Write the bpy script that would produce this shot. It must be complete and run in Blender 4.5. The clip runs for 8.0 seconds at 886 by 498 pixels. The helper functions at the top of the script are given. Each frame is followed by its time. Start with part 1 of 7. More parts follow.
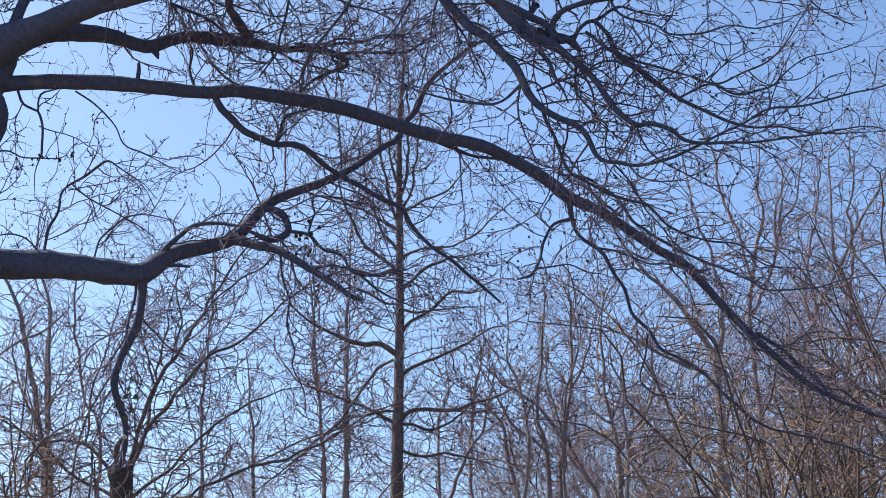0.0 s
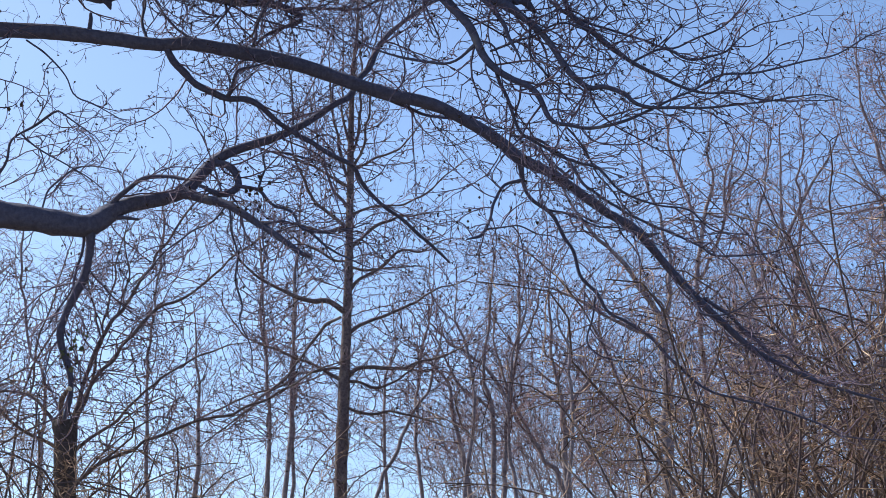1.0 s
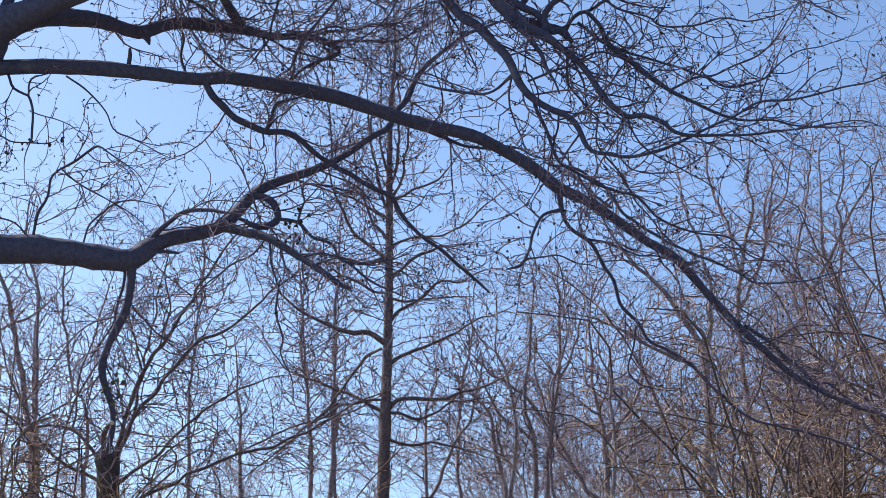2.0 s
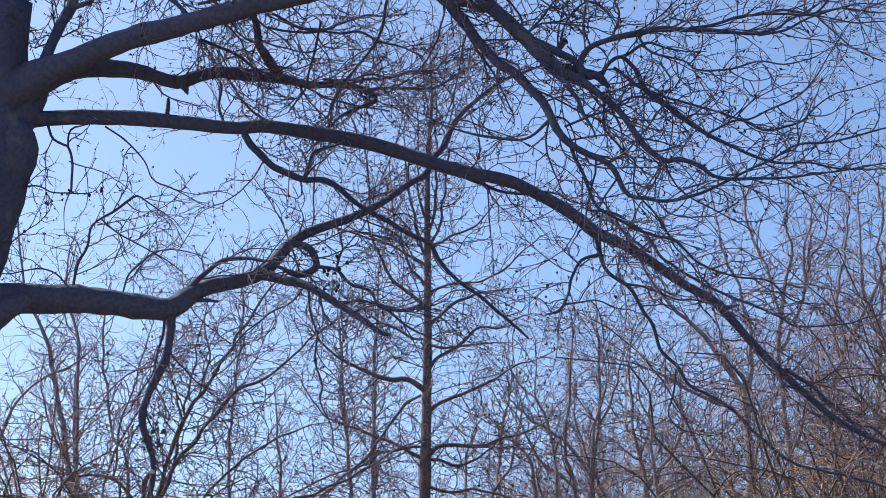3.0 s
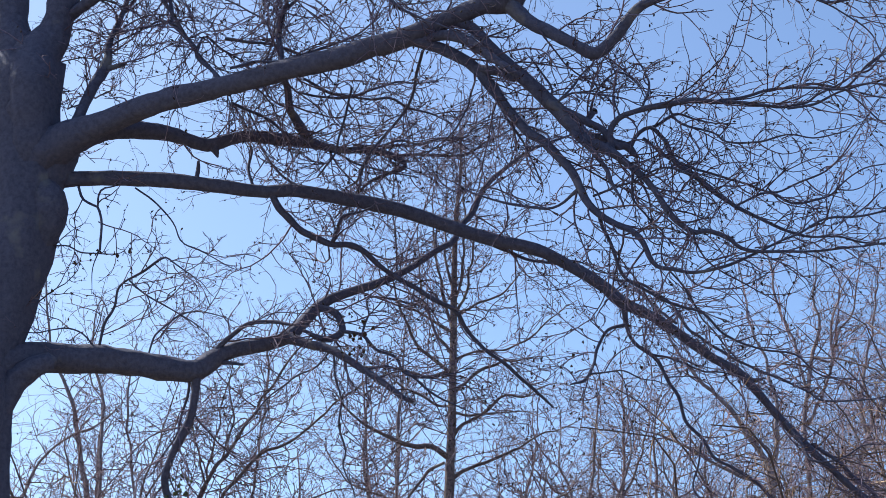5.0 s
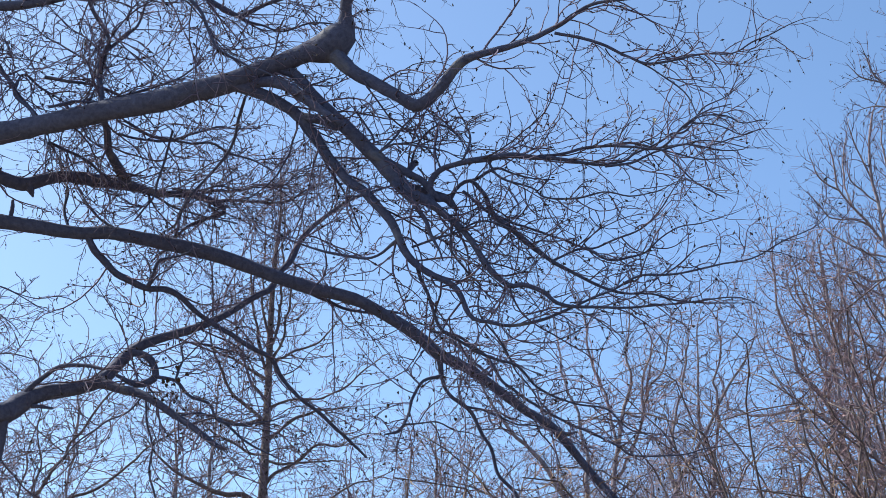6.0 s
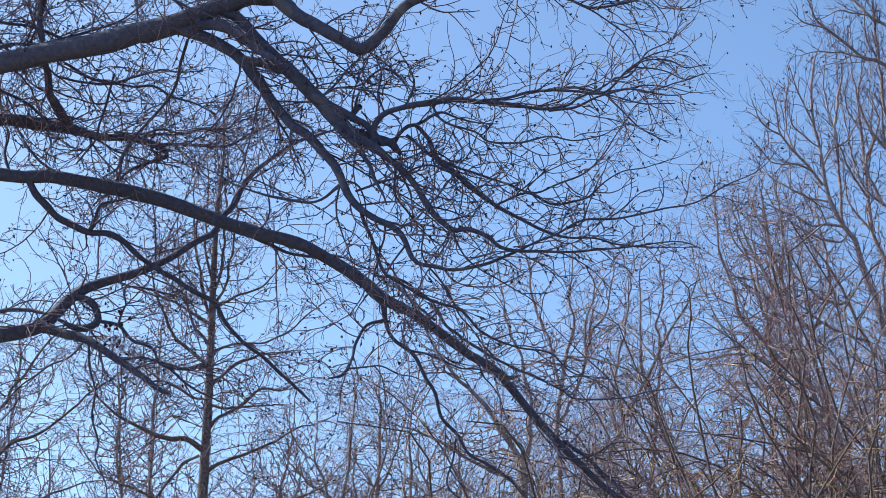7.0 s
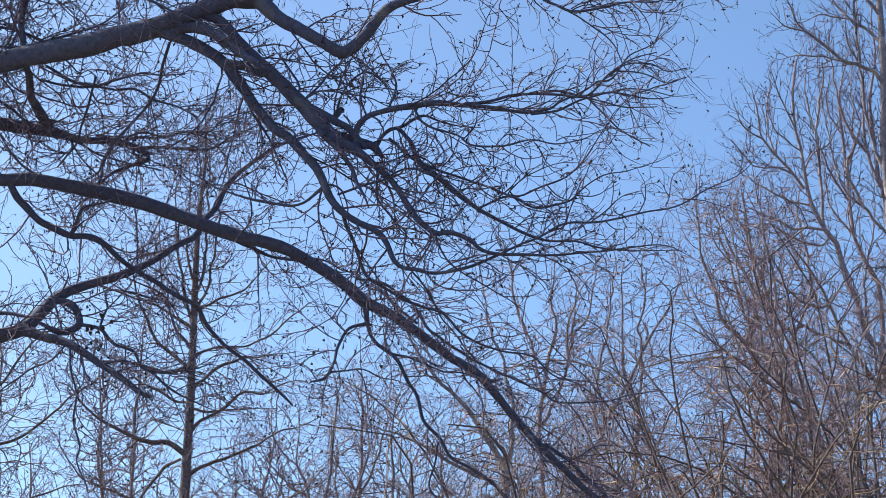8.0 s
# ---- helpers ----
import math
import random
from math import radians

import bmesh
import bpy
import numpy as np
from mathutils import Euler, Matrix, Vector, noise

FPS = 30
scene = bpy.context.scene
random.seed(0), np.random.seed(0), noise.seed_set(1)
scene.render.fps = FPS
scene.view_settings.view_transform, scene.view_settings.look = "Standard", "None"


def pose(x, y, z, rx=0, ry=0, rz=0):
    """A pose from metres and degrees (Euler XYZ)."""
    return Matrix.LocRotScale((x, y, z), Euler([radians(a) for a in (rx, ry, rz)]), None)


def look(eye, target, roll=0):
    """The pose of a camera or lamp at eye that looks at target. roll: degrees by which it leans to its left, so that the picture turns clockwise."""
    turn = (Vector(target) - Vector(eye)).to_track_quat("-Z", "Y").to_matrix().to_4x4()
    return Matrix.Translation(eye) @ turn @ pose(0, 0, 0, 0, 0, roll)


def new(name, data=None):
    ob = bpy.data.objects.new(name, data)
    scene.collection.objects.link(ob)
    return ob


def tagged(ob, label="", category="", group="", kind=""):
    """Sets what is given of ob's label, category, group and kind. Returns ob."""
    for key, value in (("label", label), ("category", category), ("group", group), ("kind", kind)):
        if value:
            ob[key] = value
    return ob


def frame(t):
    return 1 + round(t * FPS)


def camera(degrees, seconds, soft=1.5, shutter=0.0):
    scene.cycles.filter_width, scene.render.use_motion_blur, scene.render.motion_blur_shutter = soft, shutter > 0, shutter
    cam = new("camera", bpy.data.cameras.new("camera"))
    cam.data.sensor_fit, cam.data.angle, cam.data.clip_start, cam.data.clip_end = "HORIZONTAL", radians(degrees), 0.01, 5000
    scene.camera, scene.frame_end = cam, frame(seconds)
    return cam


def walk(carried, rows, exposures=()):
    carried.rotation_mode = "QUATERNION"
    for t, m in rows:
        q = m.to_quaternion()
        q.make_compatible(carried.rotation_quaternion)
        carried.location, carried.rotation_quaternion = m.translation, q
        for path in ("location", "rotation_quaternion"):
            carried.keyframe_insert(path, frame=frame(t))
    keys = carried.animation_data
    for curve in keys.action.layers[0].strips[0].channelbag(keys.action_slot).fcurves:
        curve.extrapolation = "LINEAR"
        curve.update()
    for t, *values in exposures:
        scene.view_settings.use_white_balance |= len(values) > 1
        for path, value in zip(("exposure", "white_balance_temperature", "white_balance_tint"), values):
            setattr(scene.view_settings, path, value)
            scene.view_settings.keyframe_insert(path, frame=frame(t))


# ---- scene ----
# ---- camera: one person standing still on the ground, a tele lens turned by hand ----
cam = camera(27.0, 8.0, soft=0.6)
EYE = (0.0, 0.0, 1.6)
TURNS = [  # seconds, pitch, roll, yaw
    (0.0, 14.971, 0.685, -1.192),
    (0.3, 14.273, 0.505, -1.488),
    (0.5, 14.038, 0.161, -1.926),
    (0.7, 13.934, 0.178, -2.428),
    (1.0, 13.690, -0.159, -3.016),
    (1.5, 14.013, 0.060, -2.678),
    (1.7, 14.227, 0.151, -2.223),
    (2.8, 15.832, 0.211, -0.685),
    (3.0, 16.079, 0.346, -0.385),
    (3.2, 16.466, 0.379, -0.364),
    (3.5, 17.000, 0.000, 0.000),
    (3.8, 17.028, -0.586, 0.258),
    (4.0, 17.248, -0.576, 0.563),
    (4.2, 17.387, -0.852, 0.809),
    (5.3, 18.564, -1.012, -1.037),
    (5.5, 18.856, -0.758, -2.771),
    (5.7, 19.171, -0.867, -4.184),
    (6.0, 19.763, -0.555, -5.739),
    (6.2, 20.142, -0.087, -5.982),
    (6.4, 19.695, -0.242, -6.483),
    (6.5, 19.163, -0.276, -6.749),
    (6.7, 18.352, -0.141, -6.938),
    (7.0, 18.040, -0.025, -7.404),
    (7.2, 18.009, -0.116, -7.726),
    (7.5, 17.525, -0.078, -8.000),
    (8.0, 18.142, 0.137, -7.934),
]
walk(cam, [(t, pose(*EYE, 90 + pitch, roll, yaw)) for t, pitch, roll, yaw in TURNS], exposures=[(0.0, 0.68, 5980, 2.0), (0.5, 0.67, 6030, 4.0), (4.2, 0.66, 6030, 3.5), (5.5, 0.76, 5970, 2.0), (6.0, 0.81, 5940, -1.0), (8.0, 0.81, 5940, -1.0)])

# ---- world and sun: clear early spring day, sun high on the left and a little ahead ----
SUN_AZIMUTH, SUN_ELEVATION = -61, 44  # degrees, azimuth clockwise from straight ahead
world = bpy.data.worlds.new("sky")
scene.world = world
world.use_nodes = True
sky = world.node_tree.nodes.new("ShaderNodeTexSky")
sky.sky_type = "NISHITA"
sky.sun_disc = False
sky.sun_elevation = radians(SUN_ELEVATION)
sky.sun_rotation = radians(SUN_AZIMUTH)
sky.altitude = 50
sky.air_density, sky.dust_density, sky.ozone_density = 0.6, 1.9, 3.6
world.node_tree.nodes["Background"].inputs["Strength"].default_value = 0.15
world.node_tree.links.new(sky.outputs["Color"], world.node_tree.nodes["Background"].inputs["Color"])
sun = new("sun", bpy.data.lights.new("sun", "SUN"))
sun.data.energy, sun.data.angle, sun.data.color = 3.8, radians(0.5), (1.0, 0.93, 0.82)
sa, se = radians(SUN_AZIMUTH), radians(SUN_ELEVATION)
sun.matrix_world = look((math.sin(sa) * math.cos(se) * 60, math.cos(sa) * math.cos(se) * 60, math.sin(se) * 60), (0, 0, 0))


# ---- materials ----
def bark(name, dark, light, lichen_sun, lichen_sun_share, scale, relief, spread=0.0):
    """Bark: fissured grain along the wood, blotches of lichen and of painted sun flecks, fine relief."""
    m = bpy.data.materials.new(name)
    m.use_nodes = True
    nt = m.node_tree
    b = nt.nodes["Principled BSDF"]
    b.inputs["Roughness"].default_value = 0.85
    b.inputs["Specular IOR Level"].default_value = 0.25
    geo = nt.nodes.new("ShaderNodeNewGeometry")
    co = nt.nodes.new("ShaderNodeTexCoord")
    fine = nt.nodes.new("ShaderNodeTexNoise")
    fine.inputs["Scale"].default_value, fine.inputs["Detail"].default_value = scale, 7
    fine.inputs["Roughness"].default_value = 0.65
    broad = nt.nodes.new("ShaderNodeTexNoise")
    broad.inputs["Scale"].default_value, broad.inputs["Detail"].default_value = scale * 0.11, 4
    for n in (fine, broad):
        nt.links.new(co.outputs["Object"], n.inputs["Vector"])
    ramp = nt.nodes.new("ShaderNodeValToRGB")
    ramp.color_ramp.elements[0].position, ramp.color_ramp.elements[1].position = 0.3, 0.72
    ramp.color_ramp.elements[0].color, ramp.color_ramp.elements[1].color = (*dark, 1), (*light, 1)
    nt.links.new(fine.outputs["Fac"], ramp.inputs["Fac"])
    mask = nt.nodes.new("ShaderNodeMapRange")
    mask.inputs["From Min"].default_value = 0.68 - 0.3 * lichen_sun_share
    mask.inputs["From Max"].default_value = 0.80 - 0.3 * lichen_sun_share
    nt.links.new(broad.outputs["Fac"], mask.inputs["Value"])
    mix = nt.nodes.new("ShaderNodeMixRGB")
    mix.inputs["Color2"].default_value = (*lichen_sun, 1)
    nt.links.new(mask.outputs["Result"], mix.inputs["Fac"])
    nt.links.new(ramp.outputs["Color"], mix.inputs["Color1"])
    last = mix.outputs["Color"]
    if spread:
        hue = nt.nodes.new("ShaderNodeHueSaturation")
        vary = nt.nodes.new("ShaderNodeMapRange")
        vary.inputs["To Min"].default_value, vary.inputs["To Max"].default_value = 1 - spread, 1 + spread
        nt.links.new(geo.outputs["Random Per Island"], vary.inputs["Value"])
        nt.links.new(vary.outputs["Result"], hue.inputs["Value"])
        nt.links.new(last, hue.inputs["Color"])
        last = hue.outputs["Color"]
    nt.links.new(last, b.inputs["Base Color"])
    if relief:
        bump = nt.nodes.new("ShaderNodeBump")
        bump.inputs["Strength"].default_value, bump.inputs["Distance"].default_value = relief, 0.02
        nt.links.new(fine.outputs["Fac"], bump.inputs["Height"])
        nt.links.new(bump.outputs["Normal"], b.inputs["Normal"])
    return m


# the pale blotches are part lichen, part sunlit patches put into the colour
OLD_BARK = bark("old_bark", (0.072, 0.068, 0.1), (0.138, 0.128, 0.178), (0.22, 0.195, 0.19), 0.2, 22, 1.0)
OLD_TWIG = bark("old_twig", (0.098, 0.075, 0.108), (0.228, 0.168, 0.215), (0.3, 0.215, 0.22), 0.25, 30, 0, 0.45)
ALDER_BARK = bark("alder_bark", (0.08, 0.058, 0.056), (0.25, 0.182, 0.168), (0.34, 0.265, 0.215), 0.34, 22, 0.9)
ALDER_TWIG = bark("alder_twig", (0.104, 0.07, 0.082), (0.278, 0.182, 0.194), (0.34, 0.222, 0.205), 0.25, 24, 0, 0.4)
WOOD_BARK = bark("wood_bark", (0.135, 0.106, 0.112), (0.4, 0.322, 0.322), (0.46, 0.36, 0.32), 0.4, 18, 0.5)
WOOD_TWIG = bark("wood_twig", (0.116, 0.074, 0.081), (0.34, 0.216, 0.215), (0.42, 0.268, 0.235), 0.3, 20, 0, 0.6)
SHRUB_BARK = bark("shrub_bark", (0.065, 0.047, 0.047), (0.19, 0.137, 0.128), (0.25, 0.19, 0.155), 0.3, 30, 0.3, 0.3)
# light tan and wide spread paint sun highlights onto single twigs
SHRUB_TWIG = bark("shrub_twig", (0.11, 0.068, 0.048), (0.4, 0.258, 0.172), (0.58, 0.41, 0.26), 0.35, 30, 0, 0.85)
# paler than wood_bark all round: sunlight on the stems put into the colour
SUNLIT_BARK = bark("sunlit_bark", (0.16, 0.115, 0.12), (0.46, 0.36, 0.36), (0.5, 0.42, 0.38), 0.35, 16, 0.5)
STUMP_BARK = bark("stump_bark", (0.054, 0.043, 0.040), (0.132, 0.106, 0.094), (0.156, 0.144, 0.102), 0.25, 26, 0.8)
CUT = bark("cut_wood", (0.5, 0.42, 0.3), (0.7, 0.6, 0.45), (0.6, 0.5, 0.36), 0.2, 60, 0.2)
LEAF = bark("withered_leaf", (0.05, 0.033, 0.022), (0.12, 0.075, 0.045), (0.13, 0.085, 0.05), 0.2, 60, 0.3)
PALE_LEAF = bark("pale_leaf", (0.55, 0.47, 0.33), (0.75, 0.66, 0.5), (0.7, 0.6, 0.45), 0.2, 60, 0.3)
OLIVE_LEAF = bark("olive_leaf", (0.06, 0.062, 0.03), (0.17, 0.165, 0.085), (0.2, 0.18, 0.1), 0.2, 60, 0.3)
CONE = bark("cone", (0.03, 0.022, 0.018), (0.075, 0.055, 0.04), (0.08, 0.06, 0.04), 0.2, 60, 0, 0.4)


def litter_material():
    m = bpy.data.materials.new("leaf_litter")
    m.use_nodes = True
    nt = m.node_tree
    b = nt.nodes["Principled BSDF"]
    b.inputs["Roughness"].default_value = 0.9
    co = nt.nodes.new("ShaderNodeTexCoord")
    fine, broad = nt.nodes.new("ShaderNodeTexNoise"), nt.nodes.new("ShaderNodeTexNoise")
    fine.inputs["Scale"].default_value, fine.inputs["Detail"].default_value = 9.0, 8
    broad.inputs["Scale"].default_value, broad.inputs["Detail"].default_value = 0.35, 4
    for n in (fine, broad):
        nt.links.new(co.outputs["Object"], n.inputs["Vector"])
    a, g = nt.nodes.new("ShaderNodeValToRGB"), nt.nodes.new("ShaderNodeValToRGB")
    a.color_ramp.elements[0].color, a.color_ramp.elements[1].color = (0.07, 0.057, 0.047, 1), (0.23, 0.185, 0.145, 1)
    g.color_ramp.elements[0].color, g.color_ramp.elements[1].color = (0.06, 0.056, 0.036, 1), (0.18, 0.16, 0.105, 1)
    mix = nt.nodes.new("ShaderNodeMixRGB")
    nt.links.new(fine.outputs["Fac"], a.inputs["Fac"])
    nt.links.new(fine.outputs["Fac"], g.inputs["Fac"])
    nt.links.new(broad.outputs["Fac"], mix.inputs["Fac"])
    nt.links.new(a.outputs["Color"], mix.inputs["Color1"])
    nt.links.new(g.outputs["Color"], mix.inputs["Color2"])
    nt.links.new(mix.outputs["Color"], b.inputs["Base Color"])
    bump = nt.nodes.new("ShaderNodeBump")
    bump.inputs["Strength"].default_value = 0.8
    nt.links.new(fine.outputs["Fac"], bump.inputs["Height"])
    nt.links.new(bump.outputs["Normal"], b.inputs["Normal"])
    return m


# ---- mesh building ----
def mesh_of(name, verts, quads, material):
    """A smooth mesh from arrays of corners and four-sided faces."""
    me = bpy.data.meshes.new(name)
    verts, quads = np.asarray(verts, np.float32).reshape(-1, 3), np.asarray(quads, np.int32).reshape(-1, 4)
    me.vertices.add(len(verts))
    me.vertices.foreach_set("co", verts.ravel())
    me.loops.add(quads.size)
    me.loops.foreach_set("vertex_index", quads.ravel())
    me.polygons.add(len(quads))
    me.polygons.foreach_set("loop_start", np.arange(0, quads.size, 4, dtype=np.int32))
    me.polygons.foreach_set("use_smooth", np.ones(len(quads), bool))
    me.materials.append(material)
    me.update(calc_edges=True)
    return me


def unit(v):
    return v / np.maximum(np.linalg.norm(v, axis=-1, keepdims=True), 1e-9)


def tubes(P, R, sides, rough=0.0, rng=None):
    """Round tapering wood along the lines P (n, k, 3) with the radii R (n, k): corners and faces."""
    n, k, _ = P.shape
    T = unit(np.gradient(P, axis=1))
    first = T[:, 0]
    ref = np.where(np.abs(first[:, 2:3]) < 0.8, np.array([0, 0, 1.0]), np.array([1.0, 0, 0]))
    U = np.empty_like(T)
    U[:, 0] = unit(np.cross(first, ref))
    for i in range(1, k):
        U[:, i] = unit(U[:, i - 1] - T[:, i] * (U[:, i - 1] * T[:, i]).sum(1, keepdims=True))
    V = np.cross(T, U)
    a = np.linspace(0, 2 * np.pi, sides, endpoint=False)
    rad = R[..., None] * np.ones(sides)
    if rough:
        bumps = rng.normal(0, 1, (n, k, sides))
        bumps = (bumps + np.roll(bumps, 1, 1) + np.roll(bumps, 1, 2) + np.roll(bumps, -1, 2)) / 2
        ridge = rng.normal(0, 0.6, (n, 1, sides))
        rad = rad * (1 + rough * (bumps + ridge))
    ring = P[:, :, None] + rad[..., None] * (np.cos(a)[:, None] * U[:, :, None] + np.sin(a)[:, None] * V[:, :, None])
    base = (np.arange(n)[:, None, None] * k + np.arange(k - 1)[None, :, None]) * sides
    j = np.arange(sides)[None, None]
    j2 = (j + 1) % sides
    quads = np.stack([base + j, base + j2, base + sides + j2, base + sides + j], -1)
    return ring.reshape(-1, 3), quads.reshape(-1, 4)


def joined(pieces):
    verts, quads, at = [], [], 0
    for v, q in pieces:
        verts.append(v)
        quads.append(q + at)
        at += len(v)
    return np.concatenate(verts), np.concatenate(quads)


def spline(points, k):
    """Catmull-Rom through (x, y, z, r), resampled to k even steps."""
    p = np.array(points, float)
    p = np.vstack([2 * p[0] - p[1], p, 2 * p[-1] - p[-2]])
    u = np.linspace(0, 1, 9)[:-1, None]
    out = []
    for i in range(1, len(p) - 2):
        a, b, c, d = p[i - 1:i + 3]
        out.append(0.5 * (2 * b + (c - a) * u + (2 * a - 5 * b + 4 * c - d) * u ** 2 + (3 * b - a - 3 * c + d) * u ** 3))
    out = np.vstack(out + [p[-2:-1]])
    s = np.r_[0, np.cumsum(np.linalg.norm(np.diff(out[:, :3], axis=0), axis=1))]
    e = np.linspace(0, s[-1], k)
    q = np.stack([np.interp(e, s, out[:, i]) for i in range(4)], 1)
    q[:, 3] = np.maximum(q[:, 3], 0.002)
    return q


def sprout(rng, P, R, W, gap, span, length, angle, thick, k, wander=0.07, curl=0.07, lift=0.0, flat=0.5, taper=0.3, pull=(0, 0, 0), fall=0.4, stout=0.0, zig=0.1, above=-1.0, slender=9.0):
    """Side shoots of the lines P (n, k, 3), one about every gap metres within span (shares of the line), set by turns to one
    side and the other in a loose plane; lengths in metres, angles from the parent in degrees, thick = (share of the parent's
    radius, thinnest, thickest), k points; W thins out the shoots of a line. A shoot wanders, curls towards its parent's direction, lifts or is pulled, and
    kinks a little at each step; none starts lower than above, and wood much thicker than slender bears few."""
    n, kp, _ = P.shape
    run = np.linalg.norm(np.diff(P, axis=1), axis=2).sum(1)
    count = (run * (span[1] - span[0]) * W / gap + rng.random(n)).astype(int)
    who = np.repeat(np.arange(n), count)
    m = len(who)
    order = np.arange(m) - np.repeat(np.cumsum(count) - count, count)
    t = span[0] + (order + rng.uniform(0.05, 0.95, m)) / count[who] * (span[1] - span[0])
    f = t * (kp - 1)
    i = np.minimum(f.astype(int), kp - 2)
    w = (f - i)[:, None]
    at = P[who, i] * (1 - w) + P[who, i + 1] * w
    r_at = R[who, i] * (1 - w[:, 0]) + R[who, i + 1] * w[:, 0]
    T = unit(P[who, i + 1] - P[who, i])
    plane = unit(rng.normal(0, 1, (n, 3)) + np.array([0, 0, 2.5 * flat]))
    turn = np.where((order + who) % 2 == 0, 1.0, -1.0)[:, None]
    side = unit(np.cross(T, plane[who])) * turn + rng.normal(0, 0.45, (m, 3))
    side = unit(side - T * (side * T).sum(1, keepdims=True))
    al = np.radians(rng.uniform(angle[0], angle[1], m))[:, None]
    d = unit(np.cos(al) * T + np.sin(al) * side)
    long = (length[0] + (length[1] - length[0]) * rng.random(m) ** 1.4) * (1 - fall * t)
    long *= np.clip(r_at / stout, 0.35, 1.0) if stout else 1.0
    r0 = np.clip(r_at * thick[0] * rng.uniform(0.75, 1.1, m), thick[1], thick[2])
    r0 = np.minimum(r0, r_at * 0.95)
    keep = (at[:, 2] > above) & (rng.random(m) < np.clip(slender / r_at, 0.22, 1))
    at, T, d, long, r0, m = at[keep], T[keep], d[keep], long[keep], r0[keep], int(keep.sum())
    out = np.empty((m, k, 3))
    out[:, 0] = at
    step = (long / (k - 1))[:, None]
    bend = np.zeros((m, 3))
    sway = unit(np.cross(d, rng.normal(0, 1, (m, 3)))) * zig
    for j in range(1, k):
        bend = 0.7 * bend + rng.normal(0, wander, (m, 3))
        d = unit(d + bend + curl * T + np.array([0, 0, lift]) + np.array(pull))
        out[:, j] = out[:, j - 1] + unit(d + sway * (-1) ** j * rng.uniform(0.2, 1.4, (m, 1))) * step
    fade = np.linspace(1, taper, k)[None] ** 0.8
    return out, r0[:, None] * fade


def tips(rng, P, share, size):
    """Small buds, cones and withered scraps along the last part of the lines: little eight-sided bodies."""
    pick = np.where(rng.random(len(P)) < share)[0]
    k = P.shape[1]
    j = rng.integers(max(1, k // 2), k, len(pick))
    c = P[pick, j] + rng.normal(0, 0.006, (len(pick), 3))
    s = rng.uniform(size[0], size[1], len(pick))
    axis = unit(rng.normal(0, 1, (len(pick), 3)) + np.array([0, 0, -0.8]))
    line = c[:, None] + axis[:, None] * (s[:, None] * np.array([-0.9, 0.0, 1.0]))[..., None]
    rad = s[:, None] * np.array([0.15, 0.55, 0.06])
    return tubes(line, rad, 3)


# ---- objects ----
def thing(name, at, label, category, group="", kind=""):
    ob = new(name)
    ob.location = at
    ob.empty_display_size = 0.3
    return tagged(ob, label, category, group, kind)


def part(name, data, parent, label="", kind="", under=None):
    """One mesh under a thing, or under one of its parts; the mesh is given in world metres."""
    verts, quads, material = data
    ob = new(name, mesh_of(name, np.asarray(verts) - np.array(parent.location), quads, material))
    ob.parent = under or parent
    return tagged(ob, label, kind=kind)


class Wood:
    """A tree that is being built: its limbs, each a mesh of its own, kept as lines for the shoots that grow on them."""

    def __init__(self, ob, seed, material):
        self.ob, self.rng, self.material, self.lines, self.radii, self.weights = ob, np.random.default_rng(seed), material, [], [], []

    slim = 1.0
    share = 1.0

    def limb(self, name, points, label="", rough=0.05, grow=True, wander=0.0, bare=0.0, steps=110, sides=0, under=None, cap=0.7, crook=0.4):
        points = [(x, y, z, r * (1 - (1 - self.slim) * min(1, max(0, (0.12 - r) / 0.04)))) for x, y, z, r in points]
        q = spline(points, 48)
        run = np.linalg.norm(np.diff(q[:, :3], axis=0), axis=1).sum()
        if grow:
            q = q[int(47 * bare):]
            q = q[np.linspace(0, len(q) - 1, 24).astype(int)]
            self.lines += [q[:, :3]]
            self.radii += [q[:, 3]]
            self.weights += [self.share]
        big = max(p[3] for p in points)
        k = int(np.clip(run / max(0.05, big * 0.35), min(16, steps), steps))
        fine = spline(points, k)
        if wander:
            knots = max(4, int(run / max(0.22, min(big * 5, 0.4))))
            w = self.rng.normal(0, 1, (knots + 1, 3))
            w[0] = 0
            soft = np.linspace(0, knots, k)
            soft = np.floor(soft) + (1 - np.cos(np.pi * (soft % 1))) / 2
            for i in range(3):
                fine[:, i] += np.interp(soft, np.arange(knots + 1), w[:, i]) * (fine[:, 3] * wander + np.clip(0.05 - fine[:, 3], 0, 0.04) * crook)
        sides = sides or (20 if big > 0.12 else 12 if big > 0.04 else 8)
        r = fine[:, 3] * (1 + 0.025 * np.interp(np.arange(k), np.arange(0, k + 6, 5), self.rng.normal(0, 1, len(np.arange(0, k + 6, 5)))))
        end = fine[-1, :3] + unit(fine[-1, :3] - fine[-2, :3]) * r[-1] * cap
        line, r = np.vstack([fine[:, :3], end]), np.r_[r, r[-1] * 0.1]
        v, f = tubes(line[None], r[None], sides, rough, self.rng)
        return part(name, (v, f, self.material), self.ob, label, under=under)

    def stack(self):
        return np.array(self.lines), np.array(self.radii), np.array(self.weights)


